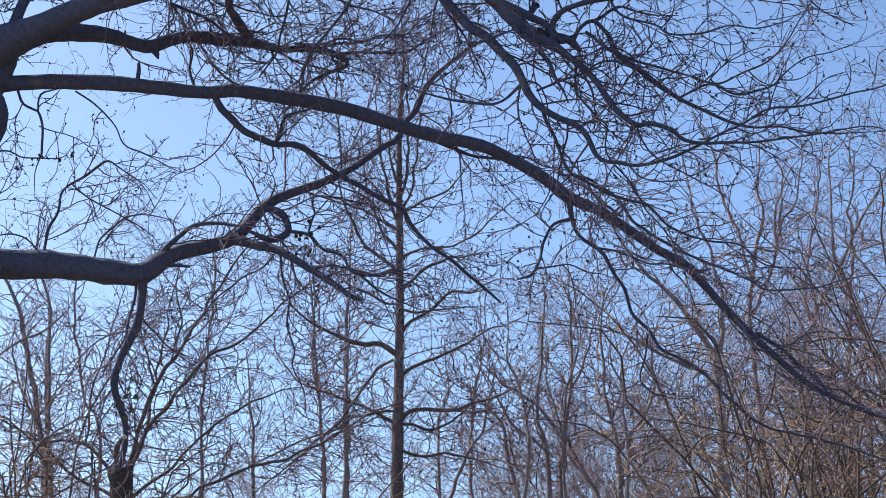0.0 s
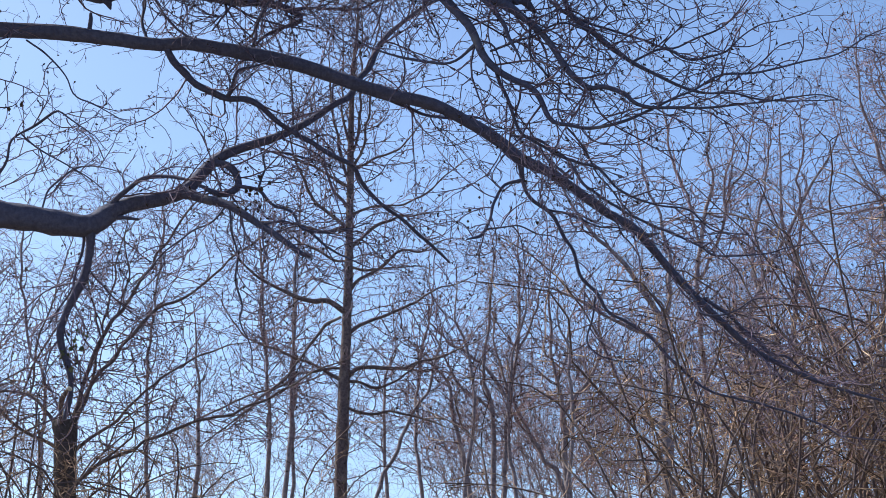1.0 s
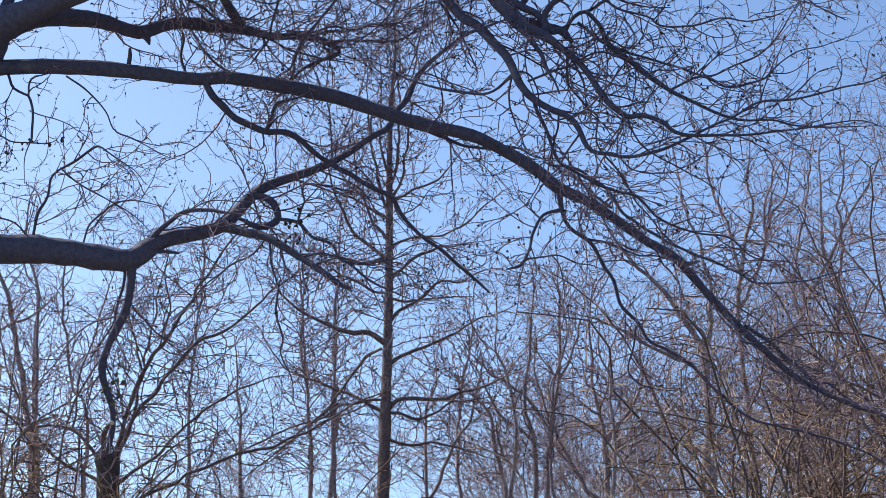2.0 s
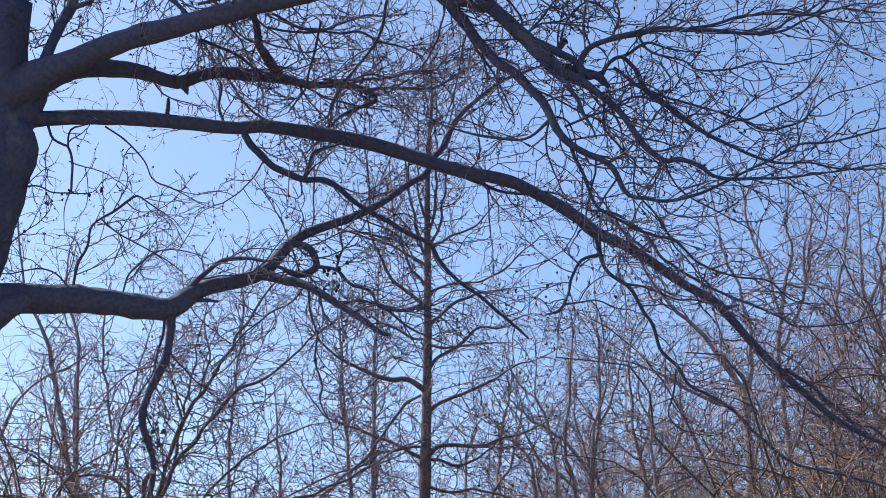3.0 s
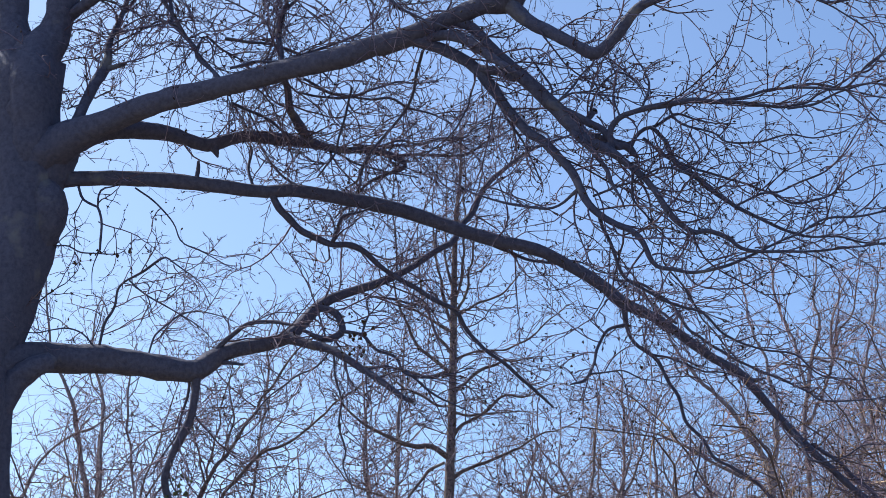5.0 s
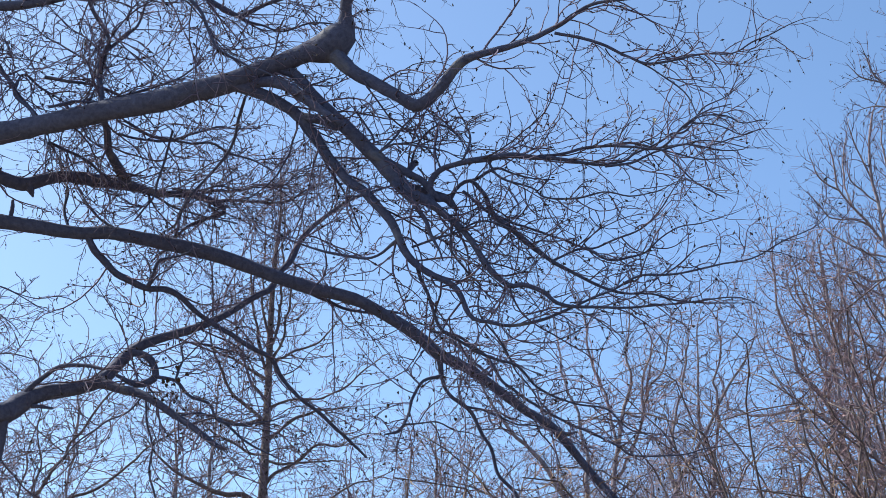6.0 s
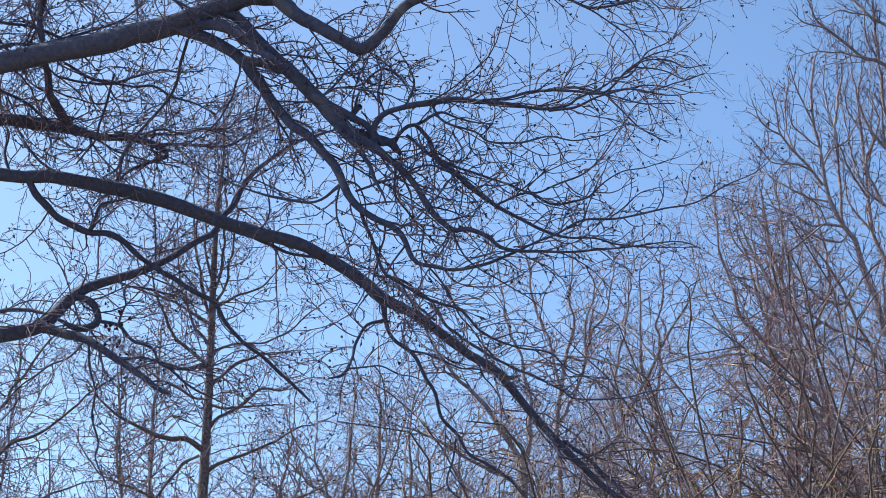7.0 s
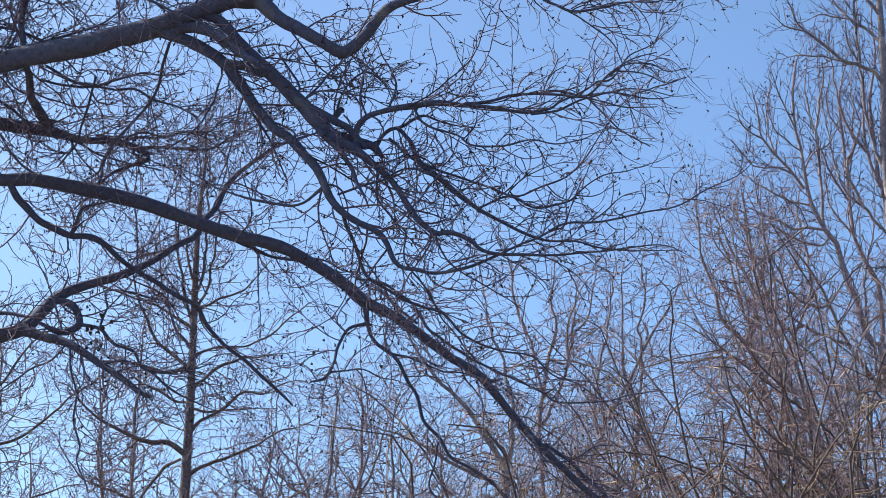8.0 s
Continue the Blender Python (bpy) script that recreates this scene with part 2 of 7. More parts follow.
# ---- ground ----
def ground_sheet():
    rng = np.random.default_rng(3)
    n = 81
    g = np.sinh(np.linspace(-4.6, 4.6, n)) * 30
    X, Y = np.meshgrid(g, g + 20, indexing="ij")
    near = np.exp(-(X ** 2 + (Y - 20) ** 2) / 60 ** 2)
    Z = near * rng.normal(0, 0.04, (n, n)) - 0.03
    v = np.stack([X, Y, Z], -1).reshape(-1, 3)
    i, j = np.meshgrid(np.arange(n - 1), np.arange(n - 1), indexing="ij")
    a = (i * n + j).ravel()
    ob = new("ground", mesh_of("ground", v, np.stack([a, a + n, a + n + 1, a + 1], 1), litter_material()))
    tagged(ob, "woodland floor of brown leaf litter and thin grass", "ground", kind="structure")


ground_sheet()


def crown(wood, material, levels, buds=None, label=""):
    """Shoots upon shoots on the limbs of a tree, joined into one mesh; and the buds or cones at their ends."""
    rng = wood.rng
    P, R, W = wood.stack()
    sets = []
    for lv in levels:
        P, R = sprout(rng, P, R, W, **lv)
        W = 1.0
        sets.append((P, R))
    v, q = joined([tubes(p, r, 3) for p, r in sets])
    part("crown", (v, q, material), wood.ob, label, "stuff")
    if buds:
        v, q = joined([tips(rng, p, share, size) for (p, r), (share, size) in zip(sets[1:], buds)])
        part("cone", (v, q, CONE), wood.ob, "small dark cones and buds", "stuff")


# ---- the old tree with spreading limbs ----
old_tree = thing("old_tree", (-4.33, 16.50, 0), "big old bare tree with dark smooth bark and long arching limbs", "tree")
old = Wood(old_tree, 11, OLD_BARK)
old.slim = 0.88
old.limb("trunk", [(-4.33, 16.50, -0.10, 0.693), (-4.34, 16.50, 0.26, 0.564), (-4.35, 16.50, 1.30, 0.490), (-4.38, 16.50, 3.25, 0.462), (-4.41, 16.50, 4.35, 0.413), (-4.40, 16.50, 4.76, 0.399), (-4.40, 16.50, 5.34, 0.380), (-4.39, 16.50, 5.72, 0.371), (-4.36, 16.50, 6.09, 0.362), (-4.26, 16.50, 6.42, 0.363), (-4.15, 16.50, 6.92, 0.355), (-4.14, 16.50, 7.32, 0.346), (-4.15, 16.50, 7.60, 0.348), (-4.20, 16.50, 8.27, 0.336), (-4.20, 16.50, 8.65, 0.350), (-4.19, 16.50, 8.86, 0.360)], cap=0.3)
rear_stem = old.limb("stem", [(-4.26, 16.50, 8.83, 0.283), (-4.38, 16.53, 9.20, 0.185), (-4.42, 16.55, 9.52, 0.180), (-4.52, 16.59, 10.09, 0.194), (-4.64, 16.64, 10.81, 0.174), (-4.65, 16.69, 11.69, 0.154), (-4.79, 16.76, 12.60, 0.133), (-4.79, 16.83, 13.76, 0.098), (-4.79, 16.92, 15.13, 0.061), (-4.89, 17.01, 16.49, 0.040), (-5.17, 17.10, 17.90, 0.020)], grow=False)
front_stem = old.limb("stem", [(-4.06, 16.34, 7.61, 0.109), (-4.06, 16.33, 7.86, 0.181), (-4.07, 16.33, 8.17, 0.221), (-4.08, 16.32, 8.46, 0.245), (-4.12, 16.38, 8.80, 0.255), (-3.97, 16.48, 9.11, 0.165), (-3.92, 16.47, 9.28, 0.148), (-3.88, 16.45, 9.53, 0.149), (-3.71, 16.40, 10.13, 0.144), (-3.64, 16.34, 10.97, 0.132), (-3.42, 16.29, 11.71, 0.119), (-3.32, 16.23, 12.59, 0.091), (-3.14, 16.13, 13.88, 0.047), (-2.85, 16.07, 14.75, 0.030), (-2.34, 16.00, 15.48, 0.015)], wander=0.05)
old.limb("burl", [(-3.96, 16.50, 6.90, 0.098), (-3.90, 16.47, 7.06, 0.158), (-3.86, 16.44, 7.23, 0.188), (-3.86, 16.41, 7.39, 0.188), (-3.93, 16.38, 7.54, 0.126)], grow=False, rough=0.03)
top_limb = old.limb("limb", [(-4.24, 16.50, 7.71, 0.255), (-4.01, 16.41, 7.82, 0.232), (-3.45, 16.20, 8.06, 0.131), (-2.78, 15.96, 8.24, 0.110), (-2.07, 15.70, 8.32, 0.098), (-1.57, 15.52, 8.40, 0.104), (-1.05, 15.33, 8.44, 0.103), (-0.79, 15.23, 8.51, 0.103), (-0.54, 15.13, 8.53, 0.102), (-0.03, 14.92, 8.66, 0.088), (0.21, 14.81, 8.74, 0.096), (0.40, 14.73, 8.79, 0.146), (0.52, 14.67, 8.88, 0.125), (0.54, 14.62, 8.98, 0.065), (0.53, 14.55, 9.11, 0.060), (0.61, 14.46, 9.29, 0.060), (0.68, 14.36, 9.46, 0.055), (0.87, 14.19, 9.76, 0.045), (0.95, 13.98, 10.14, 0.026), (0.94, 13.71, 10.62, 0.015), (0.77, 13.44, 11.06, 0.007)], wander=0.05)
old.limb("limb", [(0.40, 14.74, 8.75, 0.090), (0.61, 14.65, 8.50, 0.069), (0.80, 14.58, 8.36, 0.064), (0.99, 14.51, 8.22, 0.059), (1.13, 14.46, 8.12, 0.061), (1.23, 14.42, 8.14, 0.056), (1.37, 14.35, 8.27, 0.051), (1.46, 14.29, 8.39, 0.049), (1.55, 14.25, 8.47, 0.046), (1.69, 14.19, 8.51, 0.037), (2.06, 14.06, 8.60, 0.028), (2.51, 13.87, 8.80, 0.018), (2.78, 13.77, 8.86, 0.014), (3.09, 13.65, 8.91, 0.010), (3.44, 13.50, 9.03, 0.006), (3.57, 13.44, 9.09, 0.004), (3.67, 13.38, 9.19, 0.002)], wander=0.05, under=top_limb)
old.limb("branch", [(2.29, 13.98, 8.64, 0.018), (2.53, 13.93, 8.56, 0.016), (2.69, 13.89, 8.48, 0.016), (2.87, 13.85, 8.40, 0.014), (3.03, 13.81, 8.34, 0.014), (3.24, 13.77, 8.35, 0.012), (3.47, 13.72, 8.39, 0.010), (3.75, 13.66, 8.39, 0.008), (3.98, 13.60, 8.48, 0.008), (4.17, 13.55, 8.59, 0.006), (4.31, 13.52, 8.65, 0.004), (4.42, 13.49, 8.67, 0.002), (4.54, 13.47, 8.66, 0.002)], wander=0.20, under=top_limb)
old.limb("branch", [(2.87, 13.85, 8.40, 0.010), (3.10, 13.79, 8.25, 0.008), (3.28, 13.73, 8.10, 0.008), (3.42, 13.67, 7.86, 0.006), (3.52, 13.62, 7.64, 0.004), (3.55, 13.57, 7.42, 0.004), (3.54, 13.54, 7.28, 0.002), (3.51, 13.51, 7.14, 0.002)], wander=0.20, under=top_limb)
old.share = 1.5
old.limb("limb", [(-3.73, 16.31, 7.91, 0.137), (-3.39, 16.43, 8.11, 0.099), (-3.08, 16.53, 8.18, 0.094), (-2.88, 16.60, 8.19, 0.089), (-2.66, 16.67, 8.17, 0.080), (-2.51, 16.72, 8.13, 0.078), (-2.37, 16.77, 8.14, 0.075), (-2.25, 16.81, 8.20, 0.070), (-2.06, 16.87, 8.27, 0.067), (-1.84, 16.94, 8.28, 0.076), (-1.62, 17.00, 8.27, 0.065), (-1.41, 17.07, 8.27, 0.056), (-1.13, 17.16, 8.24, 0.043), (-0.85, 17.24, 8.26, 0.043), (-0.63, 17.31, 8.24, 0.036), (-0.49, 17.35, 8.18, 0.030), (-0.62, 17.40, 8.12, 0.024), (-0.87, 17.45, 7.99, 0.018), (-1.05, 17.45, 7.80, 0.012), (-1.10, 17.45, 7.62, 0.006)], wander=0.05, under=top_limb)
old.limb("branch", [(-0.85, 17.24, 8.26, 0.021), (-0.29, 17.43, 8.47, 0.012), (-0.01, 17.52, 8.56, 0.009), (0.28, 17.62, 8.72, 0.007), (0.47, 17.68, 8.81, 0.004), (0.68, 17.75, 8.90, 0.002)], wander=0.20, under=top_limb)
old.limb("branch", [(-0.87, 17.23, 8.24, 0.023), (-0.95, 17.40, 8.10, 0.021), (-1.00, 17.45, 7.94, 0.018), (-1.04, 17.45, 7.78, 0.012), (-1.20, 17.45, 7.66, 0.006)], wander=0.20, under=top_limb)
old.limb("branch", [(-0.63, 17.31, 8.24, 0.019), (-0.35, 17.45, 8.31, 0.014), (-0.00, 17.63, 8.39, 0.014), (0.23, 17.76, 8.54, 0.012), (0.69, 18.02, 8.92, 0.006), (0.91, 18.16, 9.15, 0.003)], wander=0.20, under=top_limb)
old.limb("stub", [(-2.38, 16.76, 8.14, 0.067), (-2.35, 16.76, 8.07, 0.042), (-2.32, 16.76, 8.00, 0.011)], grow=False, under=top_limb)
old.limb("branch", [(-1.61, 15.54, 8.38, 0.036), (-1.58, 16.03, 8.29, 0.041), (-1.55, 16.29, 8.24, 0.051), (-1.48, 16.57, 8.19, 0.060), (-1.42, 16.73, 8.17, 0.050)], wander=0.05, under=top_limb)
old.limb("branch", [(-1.63, 15.54, 8.41, 0.033), (-1.64, 15.59, 8.60, 0.033), (-1.67, 15.64, 8.80, 0.031), (-1.66, 15.69, 9.00, 0.025), (-1.56, 15.73, 9.15, 0.020), (-1.41, 15.80, 9.37, 0.016), (-1.29, 15.88, 9.69, 0.011), (-1.14, 15.97, 9.99, 0.007), (-0.93, 16.05, 10.25, 0.003)], wander=0.20, under=top_limb)
old.limb("branch", [(-1.67, 15.65, 8.86, 0.020), (-1.80, 15.72, 8.96, 0.011), (-2.13, 15.91, 9.26, 0.009), (-2.36, 16.04, 9.44, 0.006), (-2.61, 16.16, 9.60, 0.003)], wander=0.20, under=top_limb)
old.limb("branch", [(-3.66, 16.27, 8.03, 0.066), (-3.58, 16.39, 8.38, 0.055), (-3.51, 16.48, 8.65, 0.059), (-3.44, 16.55, 8.85, 0.059), (-3.43, 16.61, 9.03, 0.040), (-3.43, 16.66, 9.17, 0.036), (-3.35, 16.77, 9.52, 0.030), (-3.31, 16.86, 9.80, 0.022), (-3.22, 17.01, 10.25, 0.015), (-3.10, 17.15, 10.68, 0.009), (-2.92, 17.29, 11.08, 0.005)], wander=0.05, under=top_limb)
old.limb("stub", [(-3.45, 16.54, 8.82, 0.039), (-3.35, 16.52, 8.83, 0.031), (-3.23, 16.49, 8.86, 0.022)], grow=False, under=top_limb)
old.limb("branch", [(-2.19, 15.74, 8.34, 0.025), (-2.33, 15.87, 8.53, 0.022), (-2.68, 16.19, 9.09, 0.020), (-2.77, 16.29, 9.27, 0.021), (-2.84, 16.46, 9.63, 0.019), (-2.91, 16.65, 10.03, 0.014), (-3.10, 16.93, 10.62, 0.010), (-3.26, 17.10, 10.97, 0.006), (-3.48, 17.27, 11.28, 0.003)], wander=0.20, under=top_limb)
old.limb("branch", [(-2.47, 15.99, 8.75, 0.016), (-2.43, 16.11, 8.96, 0.013), (-2.23, 16.29, 8.90, 0.011), (-1.63, 16.84, 8.66, 0.003)], wander=0.20, under=top_limb)
old.limb("branch", [(-2.70, 16.21, 9.14, 0.014), (-2.91, 16.33, 9.23, 0.011), (-3.12, 16.45, 9.25, 0.009), (-3.30, 16.55, 9.23, 0.009), (-3.61, 16.72, 9.29, 0.007), (-4.04, 16.94, 9.45, 0.004), (-4.26, 17.06, 9.59, 0.002)], wander=0.20, under=top_limb)
old.share = 1.0
old.limb("limb", [(-0.11, 14.95, 8.63, 0.061), (0.02, 14.93, 8.61, 0.051), (0.14, 14.89, 8.53, 0.050), (0.37, 14.82, 8.24, 0.057), (0.72, 14.70, 7.84, 0.073), (1.03, 14.60, 7.47, 0.072), (1.14, 14.56, 7.33, 0.062), (1.26, 14.53, 7.27, 0.053), (1.41, 14.49, 7.16, 0.036), (1.56, 14.44, 7.01, 0.033), (1.68, 14.39, 6.81, 0.030), (1.78, 14.34, 6.60, 0.030), (1.93, 14.29, 6.46, 0.024), (2.07, 14.26, 6.46, 0.022), (2.25, 14.21, 6.38, 0.019), (2.36, 14.18, 6.31, 0.017), (2.83, 14.06, 6.23, 0.011), (3.40, 13.92, 6.28, 0.008), (3.69, 13.84, 6.29, 0.006), (3.84, 13.80, 6.26, 0.004), (3.97, 13.76, 6.19, 0.002)], wander=0.05, under=top_limb)
old.limb("branch", [(-0.33, 15.06, 8.48, 0.046), (-0.21, 14.98, 8.50, 0.051), (-0.07, 14.89, 8.47, 0.050), (0.10, 14.78, 8.36, 0.050), (0.22, 14.68, 8.21, 0.049), (0.50, 14.47, 7.93, 0.025)], wander=0.05, under=top_limb)
old.limb("limb", [(-0.46, 15.10, 8.53, 0.066), (-0.13, 15.02, 8.39, 0.063), (0.17, 14.94, 8.17, 0.055), (0.48, 14.83, 7.70, 0.047), (0.61, 14.78, 7.52, 0.049), (0.75, 14.74, 7.41, 0.046), (0.98, 14.65, 7.08, 0.043), (1.15, 14.57, 6.76, 0.036), (1.47, 14.48, 6.50, 0.030), (1.65, 14.40, 6.23, 0.022), (1.78, 14.37, 6.18, 0.019), (2.00, 14.32, 6.14, 0.017), (2.43, 14.21, 6.25, 0.013), (2.63, 14.15, 6.35, 0.011), (2.78, 14.11, 6.41, 0.011), (2.98, 14.05, 6.50, 0.011), (3.24, 13.98, 6.51, 0.010), (3.72, 13.85, 6.61, 0.008), (4.13, 13.73, 6.76, 0.006), (4.41, 13.64, 6.94, 0.004), (4.55, 13.57, 7.12, 0.002)], wander=0.05, under=top_limb)
old.limb("branch", [(0.13, 14.96, 8.20, 0.045), (0.30, 14.87, 8.13, 0.045), (0.47, 14.79, 8.03, 0.035)], wander=0.20, under=top_limb)
old.limb("branch", [(1.03, 14.60, 7.47, 0.037), (1.20, 14.68, 7.43, 0.031), (1.48, 14.80, 7.40, 0.025), (1.58, 14.85, 7.33, 0.012)], wander=0.20, under=top_limb)
old.share = 0.5
old.limb("branch", [(1.49, 14.80, 7.40, 0.025), (1.56, 14.77, 7.51, 0.020), (1.67, 14.75, 7.56, 0.020), (1.74, 14.72, 7.44, 0.020), (1.82, 14.68, 7.30, 0.025), (1.97, 14.64, 7.12, 0.028), (2.15, 14.58, 6.94, 0.025), (2.33, 14.53, 6.80, 0.020), (2.55, 14.47, 6.65, 0.016), (2.77, 14.42, 6.53, 0.014), (3.04, 14.35, 6.47, 0.010), (3.34, 14.28, 6.39, 0.008), (3.69, 14.20, 6.36, 0.006), (4.00, 14.12, 6.35, 0.002)], wander=0.20, under=top_limb)
old.share = 0.85
old.limb("branch", [(1.32, 14.60, 7.28, 0.031), (1.31, 14.58, 7.36, 0.034), (1.30, 14.56, 7.44, 0.031), (1.33, 14.54, 7.50, 0.031), (1.38, 14.51, 7.55, 0.029), (1.46, 14.49, 7.59, 0.027), (1.58, 14.47, 7.62, 0.027), (1.73, 14.45, 7.64, 0.029), (1.95, 14.43, 7.67, 0.028), (2.28, 14.38, 7.67, 0.022), (2.56, 14.34, 7.63, 0.016), (2.79, 14.31, 7.60, 0.014), (3.02, 14.28, 7.64, 0.012), (3.21, 14.25, 7.73, 0.010), (3.38, 14.21, 7.89, 0.010), (3.54, 14.18, 8.02, 0.008), (3.75, 14.14, 8.15, 0.006), (3.97, 14.10, 8.35, 0.004), (4.04, 14.08, 8.45, 0.003), (4.07, 14.06, 8.58, 0.002)], wander=0.20, under=top_limb)
old.limb("branch", [(2.21, 14.39, 7.67, 0.018), (2.41, 14.46, 7.73, 0.016), (2.90, 14.61, 7.91, 0.014), (3.27, 14.72, 7.97, 0.012), (3.75, 14.87, 8.08, 0.008), (4.07, 14.96, 8.09, 0.006), (4.26, 15.02, 8.11, 0.004), (4.46, 15.07, 8.16, 0.002)], wander=0.20, under=top_limb)
old.limb("branch", [(0.91, 14.64, 7.61, 0.031), (1.09, 14.81, 7.65, 0.025), (1.18, 14.92, 7.77, 0.038), (1.23, 14.98, 7.75, 0.016)], wander=0.20, under=top_limb)
old.limb("branch", [(0.77, 14.62, 7.73, 0.049), (0.93, 14.61, 7.63, 0.044), (1.08, 14.61, 7.58, 0.041), (1.19, 14.60, 7.51, 0.036), (1.26, 14.59, 7.43, 0.034), (1.32, 14.59, 7.36, 0.031), (1.36, 14.58, 7.31, 0.019)], wander=0.10, grow=False, under=top_limb)
old.limb("branch", [(1.25, 14.56, 7.32, 0.036), (1.35, 14.60, 7.32, 0.036), (1.46, 14.63, 7.33, 0.034), (1.52, 14.66, 7.29, 0.027), (1.55, 14.70, 7.26, 0.015)], wander=0.10, grow=False, under=top_limb)
old.limb("branch", [(1.66, 14.78, 7.57, 0.020), (1.73, 14.80, 7.61, 0.017), (1.80, 14.81, 7.68, 0.016), (1.88, 14.83, 7.72, 0.015), (1.98, 14.85, 7.72, 0.012), (2.10, 14.87, 7.68, 0.010), (2.24, 14.88, 7.65, 0.007), (2.41, 14.90, 7.67, 0.005)], wander=0.10, under=top_limb)
old.limb("branch", [(0.97, 14.52, 7.42, 0.034), (1.09, 14.50, 7.28, 0.031), (1.19, 14.48, 7.16, 0.024), (1.26, 14.46, 7.06, 0.021), (1.28, 14.44, 6.95, 0.017), (1.34, 14.42, 6.82, 0.012), (1.38, 14.40, 6.67, 0.007)], wander=0.10, grow=False, under=top_limb)
old.limb("branch", [(1.60, 14.77, 7.47, 0.016), (1.74, 14.74, 7.36, 0.014), (1.93, 14.69, 7.19, 0.014), (2.16, 14.64, 7.08, 0.012), (2.39, 14.60, 7.01, 0.012), (2.66, 14.54, 6.93, 0.010), (2.94, 14.48, 7.02, 0.010), (3.17, 14.43, 7.15, 0.008), (3.36, 14.36, 7.39, 0.006), (3.43, 14.33, 7.53, 0.006), (3.52, 14.29, 7.67, 0.004), (3.63, 14.26, 7.79, 0.002)], wander=0.20, under=top_limb)
old.limb("branch", [(2.35, 14.53, 6.79, 0.012), (2.60, 14.48, 6.87, 0.012), (2.83, 14.43, 6.78, 0.012), (3.06, 14.39, 6.81, 0.010), (3.24, 14.34, 6.97, 0.008), (3.52, 14.29, 7.09, 0.006), (4.02, 14.19, 7.24, 0.002)], wander=0.20, under=top_limb)
old.limb("branch", [(1.76, 14.46, 7.67, 0.012), (1.90, 14.42, 7.47, 0.012), (2.13, 14.39, 7.36, 0.010), (2.31, 14.36, 7.28, 0.010), (2.54, 14.32, 7.27, 0.010), (2.82, 14.28, 7.31, 0.008), (3.14, 14.23, 7.34, 0.006), (3.82, 14.12, 7.48, 0.002)], wander=0.20, under=top_limb)
old.limb("branch", [(1.03, 14.62, 6.94, 0.020), (0.87, 14.67, 6.84, 0.014), (0.70, 14.72, 6.80, 0.014), (0.49, 14.77, 6.84, 0.014), (0.20, 14.85, 6.94, 0.008), (0.00, 14.90, 7.04, 0.005), (-0.18, 14.96, 7.19, 0.002)], wander=0.20, under=top_limb)
old.limb("branch", [(1.15, 14.59, 6.87, 0.012), (1.49, 14.44, 6.96, 0.012), (1.62, 14.38, 7.02, 0.010), (1.78, 14.31, 7.04, 0.010), (1.94, 14.24, 6.97, 0.008), (2.10, 14.16, 6.83, 0.005), (2.22, 14.08, 6.64, 0.002)], wander=0.20, under=top_limb)
old.limb("branch", [(1.19, 14.56, 6.73, 0.019), (1.23, 14.61, 6.59, 0.018), (1.32, 14.66, 6.43, 0.016), (1.42, 14.73, 6.23, 0.016), (1.59, 14.79, 6.13, 0.014), (1.79, 14.85, 6.03, 0.014), (2.03, 14.92, 5.96, 0.012), (2.28, 15.01, 5.79, 0.012), (2.53, 15.08, 5.72, 0.010), (2.83, 15.16, 5.69, 0.010), (3.08, 15.24, 5.53, 0.008), (3.39, 15.32, 5.51, 0.006), (3.56, 15.37, 5.47, 0.004), (3.71, 15.41, 5.39, 0.002)], wander=0.20, under=top_limb)
old.limb("branch", [(1.47, 14.46, 7.07, 0.012), (1.52, 14.57, 6.83, 0.010), (1.63, 14.66, 6.66, 0.010), (1.73, 14.71, 6.58, 0.010), (1.73, 14.78, 6.41, 0.008), (1.86, 14.87, 6.24, 0.010), (2.01, 14.96, 6.07, 0.010), (2.12, 15.04, 5.90, 0.008), (2.35, 15.16, 5.69, 0.008), (2.48, 15.24, 5.54, 0.005), (2.60, 15.31, 5.37, 0.002)], wander=0.20, under=top_limb)
old.share = 0.75
middle_limb = old.limb("limb", [(-4.18, 16.50, 7.58, 0.155), (-3.66, 16.57, 7.68, 0.086), (-2.86, 16.68, 7.73, 0.085), (-1.91, 16.80, 7.67, 0.069), (-1.53, 16.85, 7.70, 0.072), (-0.54, 16.98, 7.56, 0.077), (0.29, 17.09, 7.32, 0.072), (0.85, 17.17, 7.22, 0.066), (1.41, 17.25, 6.93, 0.067), (1.64, 17.28, 6.75, 0.064), (1.97, 17.33, 6.60, 0.055), (2.53, 17.41, 6.23, 0.048), (2.81, 17.45, 6.07, 0.050), (3.28, 17.54, 5.55, 0.043), (3.80, 17.63, 5.08, 0.036), (4.40, 17.71, 4.72, 0.025), (5.24, 17.81, 4.49, 0.015), (5.69, 17.87, 4.45, 0.012), (6.19, 17.93, 4.31, 0.008), (6.86, 18.01, 4.33, 0.003), (7.05, 18.03, 4.42, 0.001)], wander=0.05, bare=0.3)
old.limb("branch", [(3.48, 17.57, 5.43, 0.023), (3.77, 17.69, 5.26, 0.021), (4.12, 17.86, 4.98, 0.019), (4.36, 17.95, 4.95, 0.014), (4.53, 18.03, 4.81, 0.012), (4.76, 18.14, 4.62, 0.007), (4.96, 18.25, 4.41, 0.004)], wander=0.20, under=middle_limb)
